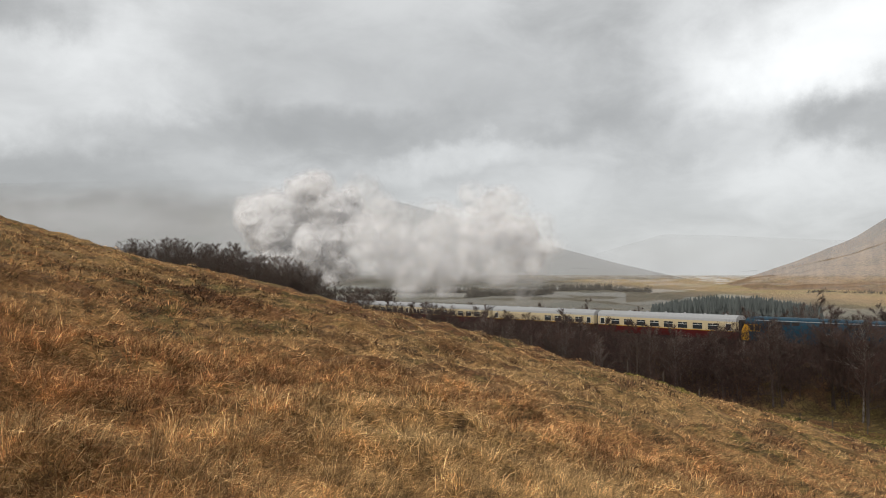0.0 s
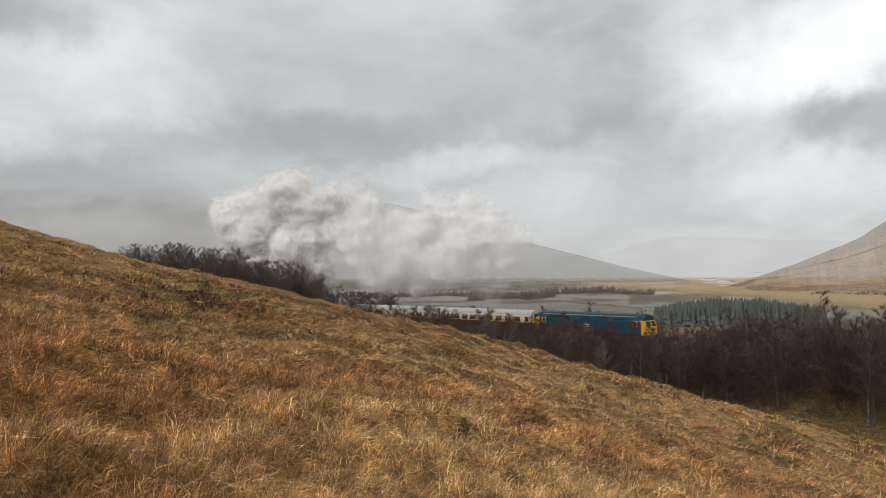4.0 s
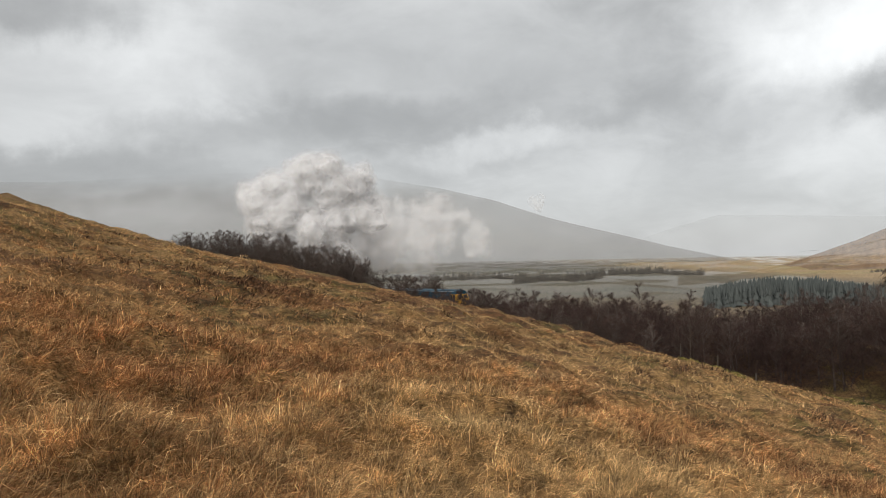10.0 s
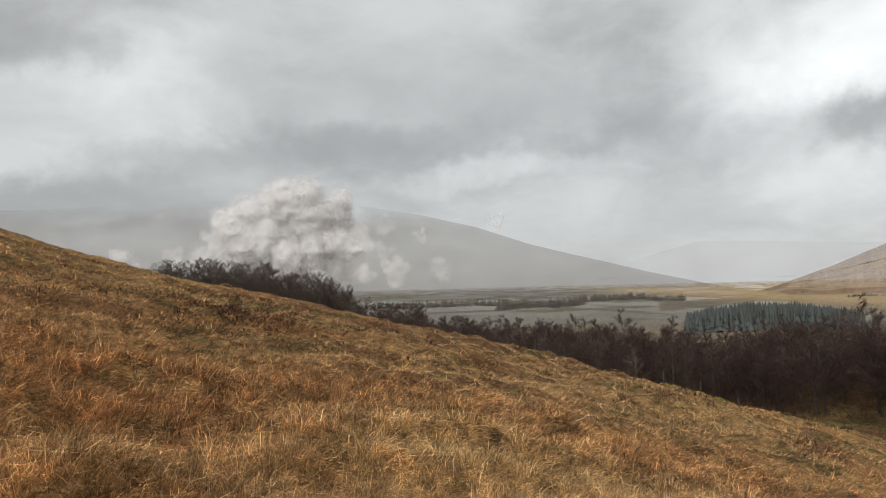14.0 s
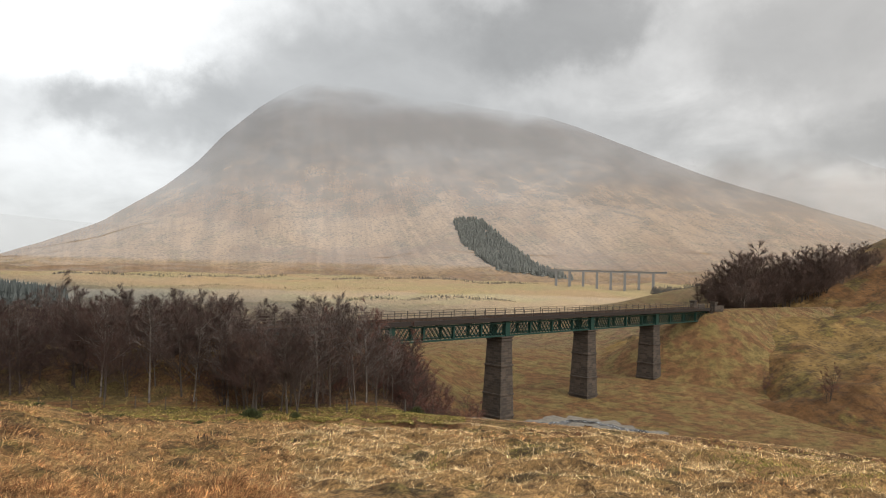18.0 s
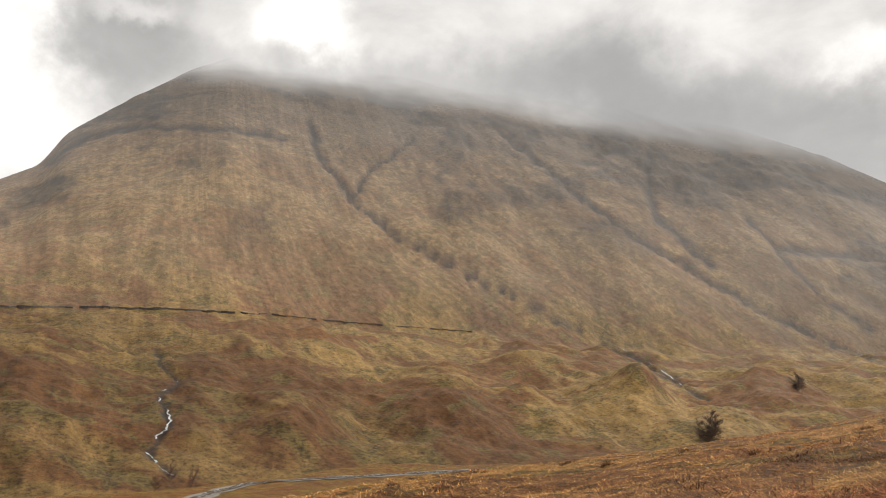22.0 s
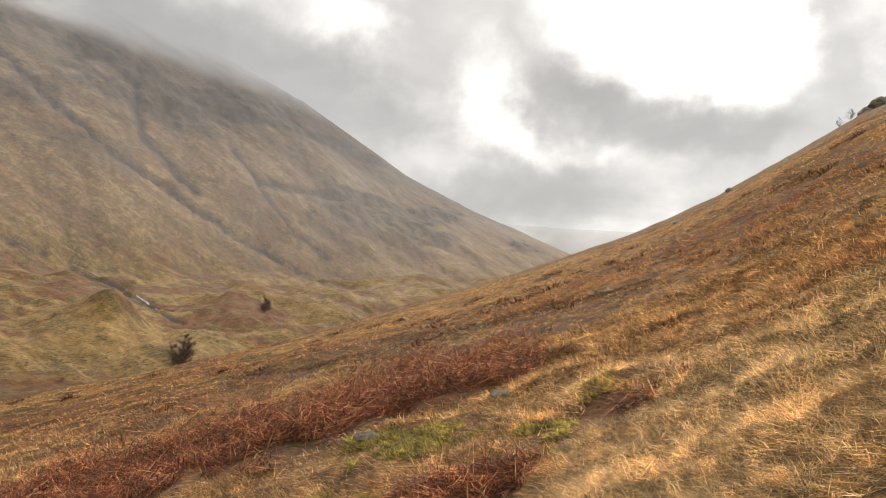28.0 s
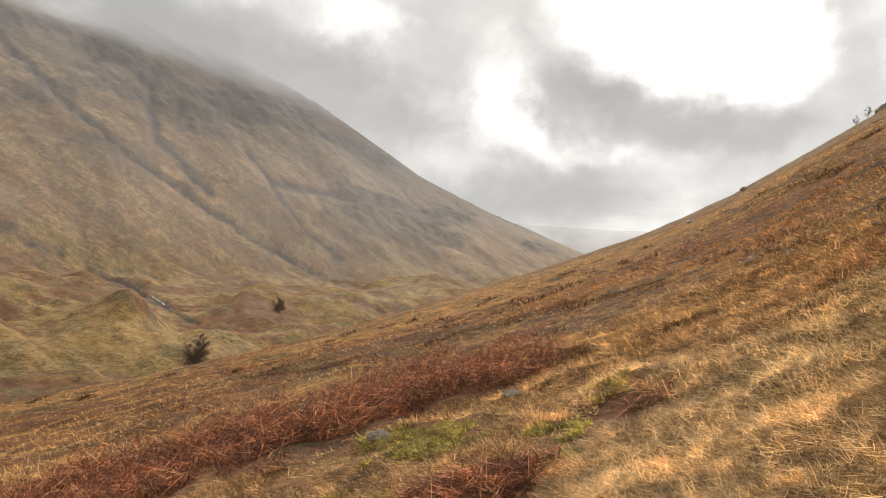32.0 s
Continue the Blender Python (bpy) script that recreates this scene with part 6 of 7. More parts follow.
    # heather and rush clumps, dark in the straw
    for az0, az1, sd in ((-34, 40, 5), (140, 222, 6)):
        x, y, out = clumped(sd * 13, 110, 90, 5.5, 45, az0, az1, 0.16, 0.9)
        az, r = bearings(x, y)
        k = ~bracken_zone(az, r)
        blades("heather", "low dark brown heather clumps in the grass", M_HEATH, on_ground(x[k], y[k]), 0.17 * np.clip(r[k] / 12, 0.9, 2), 0.003 * np.clip(r[k] / 5, 1, 6), wind, sd, (0.2, 0.9), "heather", out[k])
    # dark wet heath along the stony scar
    rs = np.random.RandomState(37)
    az = rs.uniform(170, 222, 26000)
    r = np.interp(az, [170, 177, 187, 197, 205, 210, 222], [18.5, 17.8, 17.6, 17.3, 15.7, 13.3, 9.7]) + rs.normal(0, 0.45, len(az)) - 0.2
    x, y = np.sin(np.radians(az)) * r, np.cos(np.radians(az)) * r
    k = fbm(x * 0.6, y * 0.6, 3, 97) > -0.12
    blades("heather", "dark heather and wet peat edge along the stony scar", M_HEATH, on_ground(x[k], y[k]), 0.13 + 0 * x[k], 0.007 + 0 * x[k], wind, 38, (0.2, 0.9), "heather", simple=True)
    # the dark heathery knoll on the brow
    rs = np.random.RandomState(23)
    az, r = rs.normal(-20, 3.4, 16000), rs.normal(25, 4.5, 16000)
    x, y = np.sin(np.radians(az)) * r, np.cos(np.radians(az)) * r
    k = (r > 14) & (fbm(x * 0.5, y * 0.5, 3, 91) > 0.0)
    blades("heather", "grey-brown heather on the brow of the slope", M_HEATH, on_ground(x[k], y[k]), 0.22 + 0 * x[k], 0.014 + 0 * x[k], wind, 24, (0.2, 0.9), "heather")
    # the green bank by the fence
    rs = np.random.RandomState(19)
    az = rs.uniform(15, 60, 80000)
    r = np.interp(az, [15, 20, 27, 36, 45, 60], [52, 52, 54, 55, 54, 53]) + rs.uniform(0, 1, len(az)) * np.interp(az, [15, 20, 30, 45, 60], [5, 26, 24, 14, 12])
    x, y = np.sin(np.radians(az)) * r, np.cos(np.radians(az)) * r
    k = fbm(x * 0.12, y * 0.12, 3, 90) > -0.2
    blades("mossy_grass", "green mossy bank beside the stock fence", M_MOSS, on_ground(x[k], y[k]), 0.2 + 0 * x[k], 0.028 + 0 * x[k], wind, 21, (0.05, 0.6))
    # bright moss between the bracken patches
    rs = np.random.RandomState(29)
    az, r = rs.uniform(170, 201, 90000), rs.uniform(5.2, 8.2, 90000)
    x, y = np.sin(np.radians(az)) * r, np.cos(np.radians(az)) * r
    k = (moss_zone(az + fbm(x, y, 3, 92) * 5, r + fbm(x * 0.9, y * 0.9, 3, 93) * 0.8) | (fbm(x * 0.8, y * 0.8, 3, 96) > 0.16)) & (fbm(x * 1.6, y * 1.6, 3, 94) > -0.08) & ~bracken_zone(az, r)
    blades("moss", "bright green moss between bracken patches", M_MOSSY, on_ground(x[k], y[k], 0.0), 0.07 + 0 * x[k], 0.005 + 0 * x[k], wind, 30, (0.2, 0.9), "moss", simple=True)
    # the terrace seen over while the camera swings past: straw, rust and green in long streaks
    x, y = scatter(91, 260000, 11, 62, 44, 140, 0.75)
    az, r = bearings(x, y)
    rs = np.random.RandomState(92)
    v = fbm(az * 0.11, r * 0.22, 4, 63) + 0.6 * fbm(az * 0.45, r * 0.5, 3, 64) + rs.normal(0, 0.06, len(x))
    lip = np.interp(az, [44, 58, 80, 103, 120, 140], [60, 52, 39, 39, 43, 52])
    green = (np.abs(r - lip - 4 * fbm(az * 0.3, 0 * r, 3, 65)) < 1.6) & (rs.uniform(0, 1, len(x)) < 0.75) | (v < -0.42)
    rust = ~green & (v > 0.27)
    pale = ~green & ~rust & (v < 0.2)
    for mask, mat, nm, lb in ((~green & ~rust & ~pale, M_STRAW, "moor_grass", "straw coloured grass along the terrace edge"), (rust, M_SEDGE, "deer_grass", "rust brown grass on the terrace"), (pale, M_PALE, "pale_grass", "bleached grass on the terrace"), (green, M_MOSS, "mossy_grass", "green turf along the lip of the terrace")):
        blades(nm, lb, mat, on_ground(x[mask], y[mask]), 0.17 * np.clip(r[mask] / 14, 0.8, 1.2), 0.003 * np.clip(r[mask] / 5, 1, 8), wind, 95, (0.25, 1.0), simple=True)


def make_bracken():
    rs = np.random.RandomState(8)
    n = 170000
    az = rs.uniform(148, 204, n)
    r = 4.2 * (13.5 / 4.2) ** rs.uniform(0, 1, n)
    x, y = np.sin(np.radians(az)) * r, np.cos(np.radians(az)) * r
    keep = bracken_zone(az + fbm(x * 1.3, y * 1.3, 3, 70) * 4, r + fbm(x * 1.1, y * 1.1, 3, 71) * 0.9) & (fbm(x * 0.9, y * 0.9, 4, 72) > -0.3)
    x, y = x[keep][:110000], y[keep][:110000]
    base = on_ground(x, y, -0.01)
    deep = np.where(np.hypot(x, y) < 6.5, 0.5, 1.0) * np.clip(0.5 + 1.2 * fbm(x * 0.9, y * 0.9, 4, 73), 0.08, 1)
    base[:, 2] += rs.uniform(0, 1, len(x)) ** 1.3 * 0.42 * deep
    stalk = rs.uniform(0, 1, len(x)) < 0.3
    blades("dead_bracken", "collapsed rust red bracken fronds in a tangled bank", M_FERN, base[~stalk], 0.17 + 0 * x[~stalk], 0.005 + 0 * x[~stalk], (0.15, -0.05), 74, (-0.45, 0.4), "bracken", simple=True)
    blades("bracken_stalks", "straight red-brown bracken stalks lying across each other", M_STALK, base[stalk], 0.52 + 0 * x[stalk], 0.0026 + 0 * x[stalk], (0.2, 0.0), 75, (-0.25, 0.55), "bracken", simple=True)


make_grass()
make_bracken()

# ---- steam ----
def steam_mat(name, alpha, tone, ragged):
    """Lit droplets: a shell of part cover, torn by a noise in its own space."""
    m = bpy.data.materials.new(name)
    m.use_nodes = True
    t = m.node_tree
    t.nodes.clear()
    co = nd(t, "TexCoord").outputs["Object"]
    shift = nd(t, "VectorMath", op="SCALE", _0=(7.3, 3.1, 5.7)).outputs[0]
    t.links.new(nd(t, "ObjectInfo").outputs["Random"], shift.node.inputs["Scale"])
    q = nd(t, "VectorMath", op="ADD", _0=co, _1=shift).outputs[0]
    n = noise_tex(t, q, 1.7, 6, 0.6, 0.5)
    cover = smooth(t, n, 0.5 - ragged, 0.5 + ragged * 0.6, 0.0, alpha)
    # droplets scatter all ways; imitated by normals bent towards the sun, which brightens
    nrm = nd(t, "NewGeometry").outputs["Normal"]
    soft = nd(t, "VectorMath", op="SCALE", _0=nrm).outputs[0]
    soft.node.inputs["Scale"].default_value = 0.6
    soft = nd(t, "VectorMath", op="ADD", _0=soft, _1=(-0.1, -0.42, 0.45)).outputs[0]
    soft = nd(t, "VectorMath", op="NORMALIZE", _0=soft).outputs[0]
    d = nd(t, "BsdfDiffuse", _Color=tone, _Normal=soft)
    tr = nd(t, "BsdfTranslucent", _Color=tone)
    body = nd(t, "MixShader", _0=0.3, _1=d.outputs[0], _2=tr.outputs[0])
    clear = nd(t, "BsdfTransparent")
    both = nd(t, "MixShader", _0=cover, _1=clear.outputs[0], _2=body.outputs[0])
    out = t.nodes.new("ShaderNodeOutputMaterial")
    t.links.new(both.outputs[0], out.inputs[0])
    return m


STEAM_TONE = (0.98, 0.985, 1.0, 1)
M_CORE = steam_mat("dense_white_steam", 0.5, STEAM_TONE, 0.5)
M_INNER = steam_mat("close_white_steam", 0.24, STEAM_TONE, 0.3)
M_FRINGE = steam_mat("soft_white_steam", 0.11, STEAM_TONE, 0.2)
M_MID = steam_mat("loose_white_steam", 0.11, STEAM_TONE, 0.13)
M_WISP = steam_mat("thin_drifting_steam", 0.05, STEAM_TONE, 0.14)


def cloud_noise(P, seed, octaves):
    """Soft value noise in space, billowed."""
    total, amp = 0.0, 1.0
    for o in range(octaves):
        Q = P * 2.0 ** o + 13.7 * o + seed
        I = np.floor(Q)
        f = Q - I
        f = f * f * (3 - 2 * f)
        acc = 0.0
        for dx in (0, 1):
            for dy in (0, 1):
                for dz in (0, 1):
                    h = np.sin((I[..., 0] + dx) * 127.1 + (I[..., 1] + dy) * 311.7 + (I[..., 2] + dz) * 74.7) * 43758.5453
                    w = (f[..., 0] if dx else 1 - f[..., 0]) * (f[..., 1] if dy else 1 - f[..., 1]) * (f[..., 2] if dz else 1 - f[..., 2])
                    acc = acc + w * (h - np.floor(h))
        total = total + amp * np.abs(acc - 0.5) * 2
        amp *= 0.55
    return total


def level_surface(V, P, level):
    """The surface at which a field on a grid passes a level, as points and quads."""
    S = V > level
    n = np.array(V.shape) - 1
    total, count = np.zeros((*n, 3)), np.zeros(tuple(n))
    hits = []
    for ax in range(3):
        lo, hi = [slice(None)] * 3, [slice(None)] * 3
        lo[ax], hi[ax] = slice(0, -1), slice(1, None)
        lo, hi = tuple(lo), tuple(hi)
        cross = S[lo] != S[hi]
        u = np.clip((level - V[lo]) / np.where(cross, V[hi] - V[lo], 1.0), 0, 1)
        at = P[lo] + (P[hi] - P[lo]) * u[..., None]
        b, c = [k for k in range(3) if k != ax]
        for sb in (0, 1):
            for sc in (0, 1):
                sl = [slice(None)] * 3
                sl[b], sl[c] = slice(sb, sb + n[b]), slice(sc, sc + n[c])
                sl = tuple(sl)
                total += np.where(cross[sl][..., None], at[sl], 0.0)
                count += cross[sl]
        hits.append((ax, b, c, cross, S[lo]))
    used = count > 0
    index = np.full(tuple(n), -1)
    index[used] = np.arange(used.sum())
    co = total[used] / count[used][:, None]
    quads = []
    for ax, b, c, cross, first in hits:
        e = np.argwhere(cross)
        e = e[(e[:, b] > 0) & (e[:, c] > 0) & (e[:, b] < n[b]) & (e[:, c] < n[c])]
        cells = []
        for sb, sc in ((1, 1), (0, 1), (0, 0), (1, 0)):
            q = e.copy()
            q[:, b] -= sb
            q[:, c] -= sc
            cells.append(index[q[:, 0], q[:, 1], q[:, 2]])
        f = np.stack(cells, 1)
        flip = first[e[:, 0], e[:, 1], e[:, 2]] == (ax == 1)
        f[flip] = f[flip][:, ::-1]
        quads.append(f)
    return co, np.concatenate(quads)


def billow(seed, levels, grid=44, lobes=9, torn=0.55):
    """One heap of steam about a metre in radius: nested level surfaces that thin outwards. levels: (level, material)."""
    rs = np.random.RandomState(seed)
    g = np.linspace(-1.7, 1.7, grid)
    P = np.stack(np.meshgrid(g, g, g, indexing="ij"), -1)
    V = np.zeros(P.shape[:3])
    for _ in range(lobes):
        c = rs.normal(0, 0.42, 3)
        V = np.maximum(V, 0) + 0.9 * np.exp(-((P - c) ** 2).sum(-1) / rs.uniform(0.32, 0.5) ** 2)
    V = V - torn * (cloud_noise(P * 1.7, seed * 3.1, 4) - 0.75) * np.minimum(V * 2.5, 1.0)
    co, faces, which, mats = [], [], [], []
    base = 0
    for level, mat in levels:
        p, f = level_surface(V, P, level)
        co.append(p)
        faces.append(f + base)
        base += len(p)
        if mat not in mats:
            mats.append(mat)
        which += [mats.index(mat)] * len(f)
    me = mesh_from("puff", np.concatenate(co).tolist(), np.concatenate(faces).tolist(), mats[0], True)
    for m in mats[1:]:
        me.materials.append(m)
    me.polygons.foreach_set("material_index", np.array(which, np.int32))
    return me


def make_steam():
    plume = empty("steam_plume", Matrix(), "billowing white engine steam drifting over the railside wood", "steam")
    rnd = random.Random(14)
    dense = [billow(k, ((0.08, M_WISP), (0.14, M_FRINGE), (0.21, M_FRINGE), (0.3, M_FRINGE), (0.4, M_INNER), (0.52, M_INNER), (0.7, M_CORE)), 50, 11, 0.75) for k in range(4)]
    loose = [billow(10 + k, ((0.12, M_WISP), (0.22, M_WISP), (0.36, M_MID), (0.52, M_MID), (0.7, M_MID)), 44, 8, 0.85) for k in range(4)]
    thin = [billow(20 + k, ((0.2, M_WISP), (0.4, M_WISP), (0.65, M_MID)), 34, 6, 1.0) for k in range(4)]
    moving = []

    def add(me, az, el, r, size, speed, gust=0.0):
        puff = shared("puff", me, plume)
        tagged(puff, kind="stuff")
        puff.scale = (size * rnd.uniform(0.8, 1.3), size * rnd.uniform(0.8, 1.3), size)
        p = bearing(az, r, EYE + r * math.tan(radians(el)))
        moving.append((puff, p, Vector(speed), rnd.uniform(0, 360), rnd.uniform(-3, 3), gust))

    # the dense column above the hidden engine: heaps of billows that slowly roll
    for az, el, size in ((-14.9, 4.3, 6.2), (-14.4, 2.2, 5.0), (-12.6, 5.7, 6.4), (-12.4, 3.2, 7.4), (-10.2, 5.4, 7.0), (-10.4, 2.2, 6.6), (-8.0, 5.3, 5.6), (-7.8, 3.2, 6.8), (-13.6, 0.8, 4.6), (-9.6, 0.6, 5.4)):
        v = (-2.6 + 0.1 * (az + 11.5) + rnd.gauss(0, 0.15), rnd.uniform(0, 0.6), 0.35 + 0.12 * (el - 3))
        add(dense[rnd.randrange(4)], az, el, 205 + rnd.gauss(0, 4), size * 1.08, v, -7.0)
    # the older trail, spreading ever thinner as it drifts
    for k in range(46):
        az = rnd.uniform(-6.5, 8.0)
        top = float(np.interp(az, [-8, -5, -2, 1, 3.4, 4.8, 6, 8], [5.6, 4.8, 4.0, 4.6, 5.2, 6.4, 4.6, 2.6]))
        el = top - (top + 0.4) * rnd.random() ** 1.4
        if k % 9 == 0:
            v = Vector((rnd.gauss(-0.4, 0.4), 0.4, rnd.gauss(0.5, 0.3)))
        else:
            # carried off on the wind behind the brow
            v = bearing(rnd.gauss(-42, 9), rnd.uniform(0.3, 0.9), rnd.gauss(0.15, 0.3))
        add(loose[rnd.randrange(4)] if k % 5 < 3 and k % 9 else thin[rnd.randrange(4)], az, el, 188 + rnd.gauss(0, 9), rnd.uniform(4.0, 7.5) if k % 9 else rnd.uniform(2.5, 4.5), v, 1.2 if k % 9 else 0.1)
    return moving


STEAM = make_steam()


def drift_steam():
    for ob, p, v, turn, spin, gust in STEAM:
        rows = []
        for t in (0, 0.2, 2, 4, 6, 9, 12, 16, 20, 24, 28, 31.8, 32):
            if gust < 0:
                # loses its way as it mixes with the still air
                q = p + v * (-gust * (1 - math.exp(t / gust)))
            else:
                q = p + v * (t + gust * t * t)
                q.z = p.z + v.z * t
            rows.append((t, pose(q.x, q.y, q.z, 0, 0, turn + spin * t)))
        walk(ob, rows)

# ---- water ----
def water_mat(name, dark, foam):
    m, t, b = material(name, 0.12)
    p = world_pos(t)
    n = noise_tex(t, p, 1.6, 6, 0.65, 0.8)
    c = mix(t, smooth(t, n, 0.5, 0.64, 0, foam), dark, (0.8, 0.82, 0.84, 1))
    t.links.new(c, b.inputs["Base Color"])
    r = smooth(t, n, 0.5, 0.64, 0.1, 0.6)
    t.links.new(r, b.inputs["Roughness"])
    b.inputs["Specular IOR Level"].default_value = 0.6
    bump(t, b, n, 0.4, 0.1)
    return m


def stone_mat(name, c1, c2):
    m, t, b = material(name, 0.9)
    co = nd(t, "TexCoord").outputs["Object"]
    rnd = nd(t, "ObjectInfo").outputs["Random"]
    n1, n2 = noise_tex(t, co, 2.2, 7, 0.65), noise_tex(t, co, 14, 5, 0.7)
    c = mix(t, smooth(t, n1, 0.4, 0.62), c1, c2)
    c = mix(t, smooth(t, n2, 0.58, 0.7, 0, 0.6), c, (0.34, 0.34, 0.28, 1))
    c = mix(t, 1.0, c, mix(t, rnd, (0.75, 0.75, 0.75, 1), (1.25, 1.25, 1.25, 1)), "MULTIPLY")
    t.links.new(c, b.inputs["Base Color"])
    bump(t, b, n2, 0.6, 0.03)
    return m


M_WATER = water_mat("peaty_burn_water", (0.05, 0.05, 0.05, 1), 0.4)
M_FALL = water_mat("white_water", (0.45, 0.47, 0.48, 1), 0.95)
M_GRAVEL = stone_mat("river_gravel", (0.22, 0.20, 0.17, 1), (0.14, 0.125, 0.105, 1))
M_ROCK = stone_mat("lichened_rock", (0.27, 0.225, 0.165, 1), (0.16, 0.13, 0.092, 1))
M_DYKE = stone_mat("dark_stone_dyke", (0.13, 0.108, 0.09, 1), (0.08, 0.066, 0.056, 1))
# mist over the distance is paled into these three plant colours
M_CONIFER = twig_mat("haze_greyed_spruce", (0.085, 0.097, 0.095, 1), (0.10, 0.112, 0.108, 1), 1.0, 0.1)
M_SPRUCE_FAR = twig_mat("haze_paled_spruce", (0.135, 0.143, 0.133, 1), (0.16, 0.167, 0.153, 1), 1.0, 0.1)
M_SCRUB_FAR = twig_mat("haze_paled_scrub", (0.13, 0.12, 0.105, 1), (0.16, 0.145, 0.125, 1), 0.2)


def ribbon(name, pts, widths, mat, lift, label, category, kind="structure", wobble=0.0, seed=0, drape=False):
    """A strip along points, draped with its edges at the points' heights."""
    rnd = random.Random(seed)
    fine = []
    for k in range(len(pts) - 1):
        p0, p1, p2, p3 = (Vector(pts[max(k - 1, 0)]), Vector(pts[k]), Vector(pts[k + 1]), Vector(pts[min(k + 2, len(pts) - 1)]))
        for s in range(10):
            u = s / 10
            q = 0.5 * ((2 * p1) + (p2 - p0) * u + (2 * p0 - 5 * p1 + 4 * p2 - p3) * u * u + (3 * p1 - p0 - 3 * p2 + p3) * u ** 3)
            fine.append((q, widths[k] + (widths[k + 1] - widths[k]) * u))
    co, faces = [], []
    for i, (q, w) in enumerate(fine):
        a, b = fine[max(i - 1, 0)][0], fine[min(i + 1, len(fine) - 1)][0]
        d = (b - a)
        d.z = 0
        d.normalize()
        n = Vector((-d.y, d.x, 0))
        q = q + n * rnd.uniform(-1, 1) * wobble
        w *= rnd.uniform(0.6, 1.35)
        for s in (-1, 0, 1):
            e = q + n * s * w / 2
            if drape:
                e.z = ground_at(e.x, e.y)
            co.append((e.x, e.y, e.z + lift))
        if i:
            base = 3 * i
            faces += [(base - 3, base - 2, base + 1, base), (base - 2, base - 1, base + 2, base + 1)]
    return tagged(new(name, mesh_from(name, co, faces, mat, True)), label, category, kind=kind)


def on_hill(az, el, lift=0.0):
    r = surf_r(az, el)
    b = bearing(az, r)
    return (b.x, b.y, hill_height(az, r) + lift)


def make_water():
    ribbon("gravel_bed", STREAM, [6.0, 7.0, 7.0, 6.0, 5.0, 4.0] + [4.0] * 7, M_GRAVEL, 0.12, "grey gravel bed of the hill burn", "gravel", wobble=0.3, seed=3, drape=True)
    ribbon("water", STREAM, [1.7] * 6 + [2.4] * 7, M_WATER, 0.2, "shallow peaty burn running over stones", "stream", wobble=0.6, seed=4, drape=True)
    for k, line in enumerate((((124.4, -0.7), (123.6, -1.4), (123.1, -2.0), (124.2, -3.7), (123.2, -5.0), (122.8, -6.0), (123.6, -7.0), (124.8, -7.7)),
                              ((158.2, 3.9), (160.0, 3.0), (161.6, 2.2), (162.6, 1.6), (164.0, 0.6), (165.4, -0.4)))):
        ribbon("water", [on_hill(a, e, 0.15) for a, e in line], [0.45] * len(line), M_FALL, 0.0, "thin white burn tumbling down the brown hillside", "waterfall", wobble=0.7, seed=8 + k)


def make_dyke():
    """The dry stone dyke and track that cross the hill in one long line."""
    line = [(91, 1.9), (97, 2.5), (104, 3.25), (111, 3.9), (117.5, 4.45), (124, 4.75), (131, 4.8), (138, 4.5), (148, 4.15), (158, 3.9), (166, 3.6), (176, 3.3), (184, 3.0), (190, 2.75)]
    az = np.arange(91, 148, 0.5)
    el = np.interp(az, [a for a, _ in line], [e for _, e in line])
    rnd = random.Random(2)
    wall = tagged(new("stone_dyke"), "long dark dry stone dyke across the hillside", "wall")
    prev = None
    for a, e in zip(az, el):
        p = Vector(on_hill(a, e + rnd.uniform(-0.04, 0.04)))
        if prev is not None and rnd.random() > (0.04 if a < 140 else 0.25 if a < 150 else 0.6):
            bm = bmesh.new()
            h = rnd.uniform(0.7, 1.3) * (1 if a < 132 else 0.6 if a < 150 else 0.3)
            m = along(prev, p)
            box(bm, -0.3, (p - prev).length + 0.3, -0.6, 0.6, -1.2, h, 0.1)
            part("wall_length", bm, M_DYKE, wall).matrix_basis = m
        prev = p


# ---- distant planting ----
def spires(name, label, spots, mat, category="conifers"):
    """Small ragged conifers or bushes gathered into one mesh; spots: x, y, z, height, width."""
    rnd = random.Random(len(spots))
    co, faces = [], []
    for x, y, z, h, w in spots:
        for tier in range(3):
            z0, z1 = z + h * (0.05 + 0.28 * tier), z + h * (0.5 + 0.25 * tier)
            rr = w * (1 - 0.27 * tier)
            base = len(co)
            n = 7
            for s in range(n):
                a = 6.283 * s / n + rnd.uniform(-0.3, 0.3)
                q = rr * rnd.uniform(0.55, 1.25)
                co.append((x + math.cos(a) * q, y + math.sin(a) * q, z0 + rnd.uniform(-0.08, 0.08) * h))
            co.append((x + rnd.uniform(-0.1, 0.1) * w, y + rnd.uniform(-0.1, 0.1) * w, z1))
            faces += [(base + s, base + (s + 1) % n, base + n) for s in range(n)]
    return tagged(new(name, mesh_from(name, co, faces, mat)), label, category, kind="stuff")


def inside(px, py, poly):
    hit = False
    for (x0, y0), (x1, y1) in zip(poly, poly[1:] + poly[:1]):
        if (y0 > py) != (y1 > py) and px < (x1 - x0) * (py - y0) / (y1 - y0) + x0:
            hit = not hit
    return hit


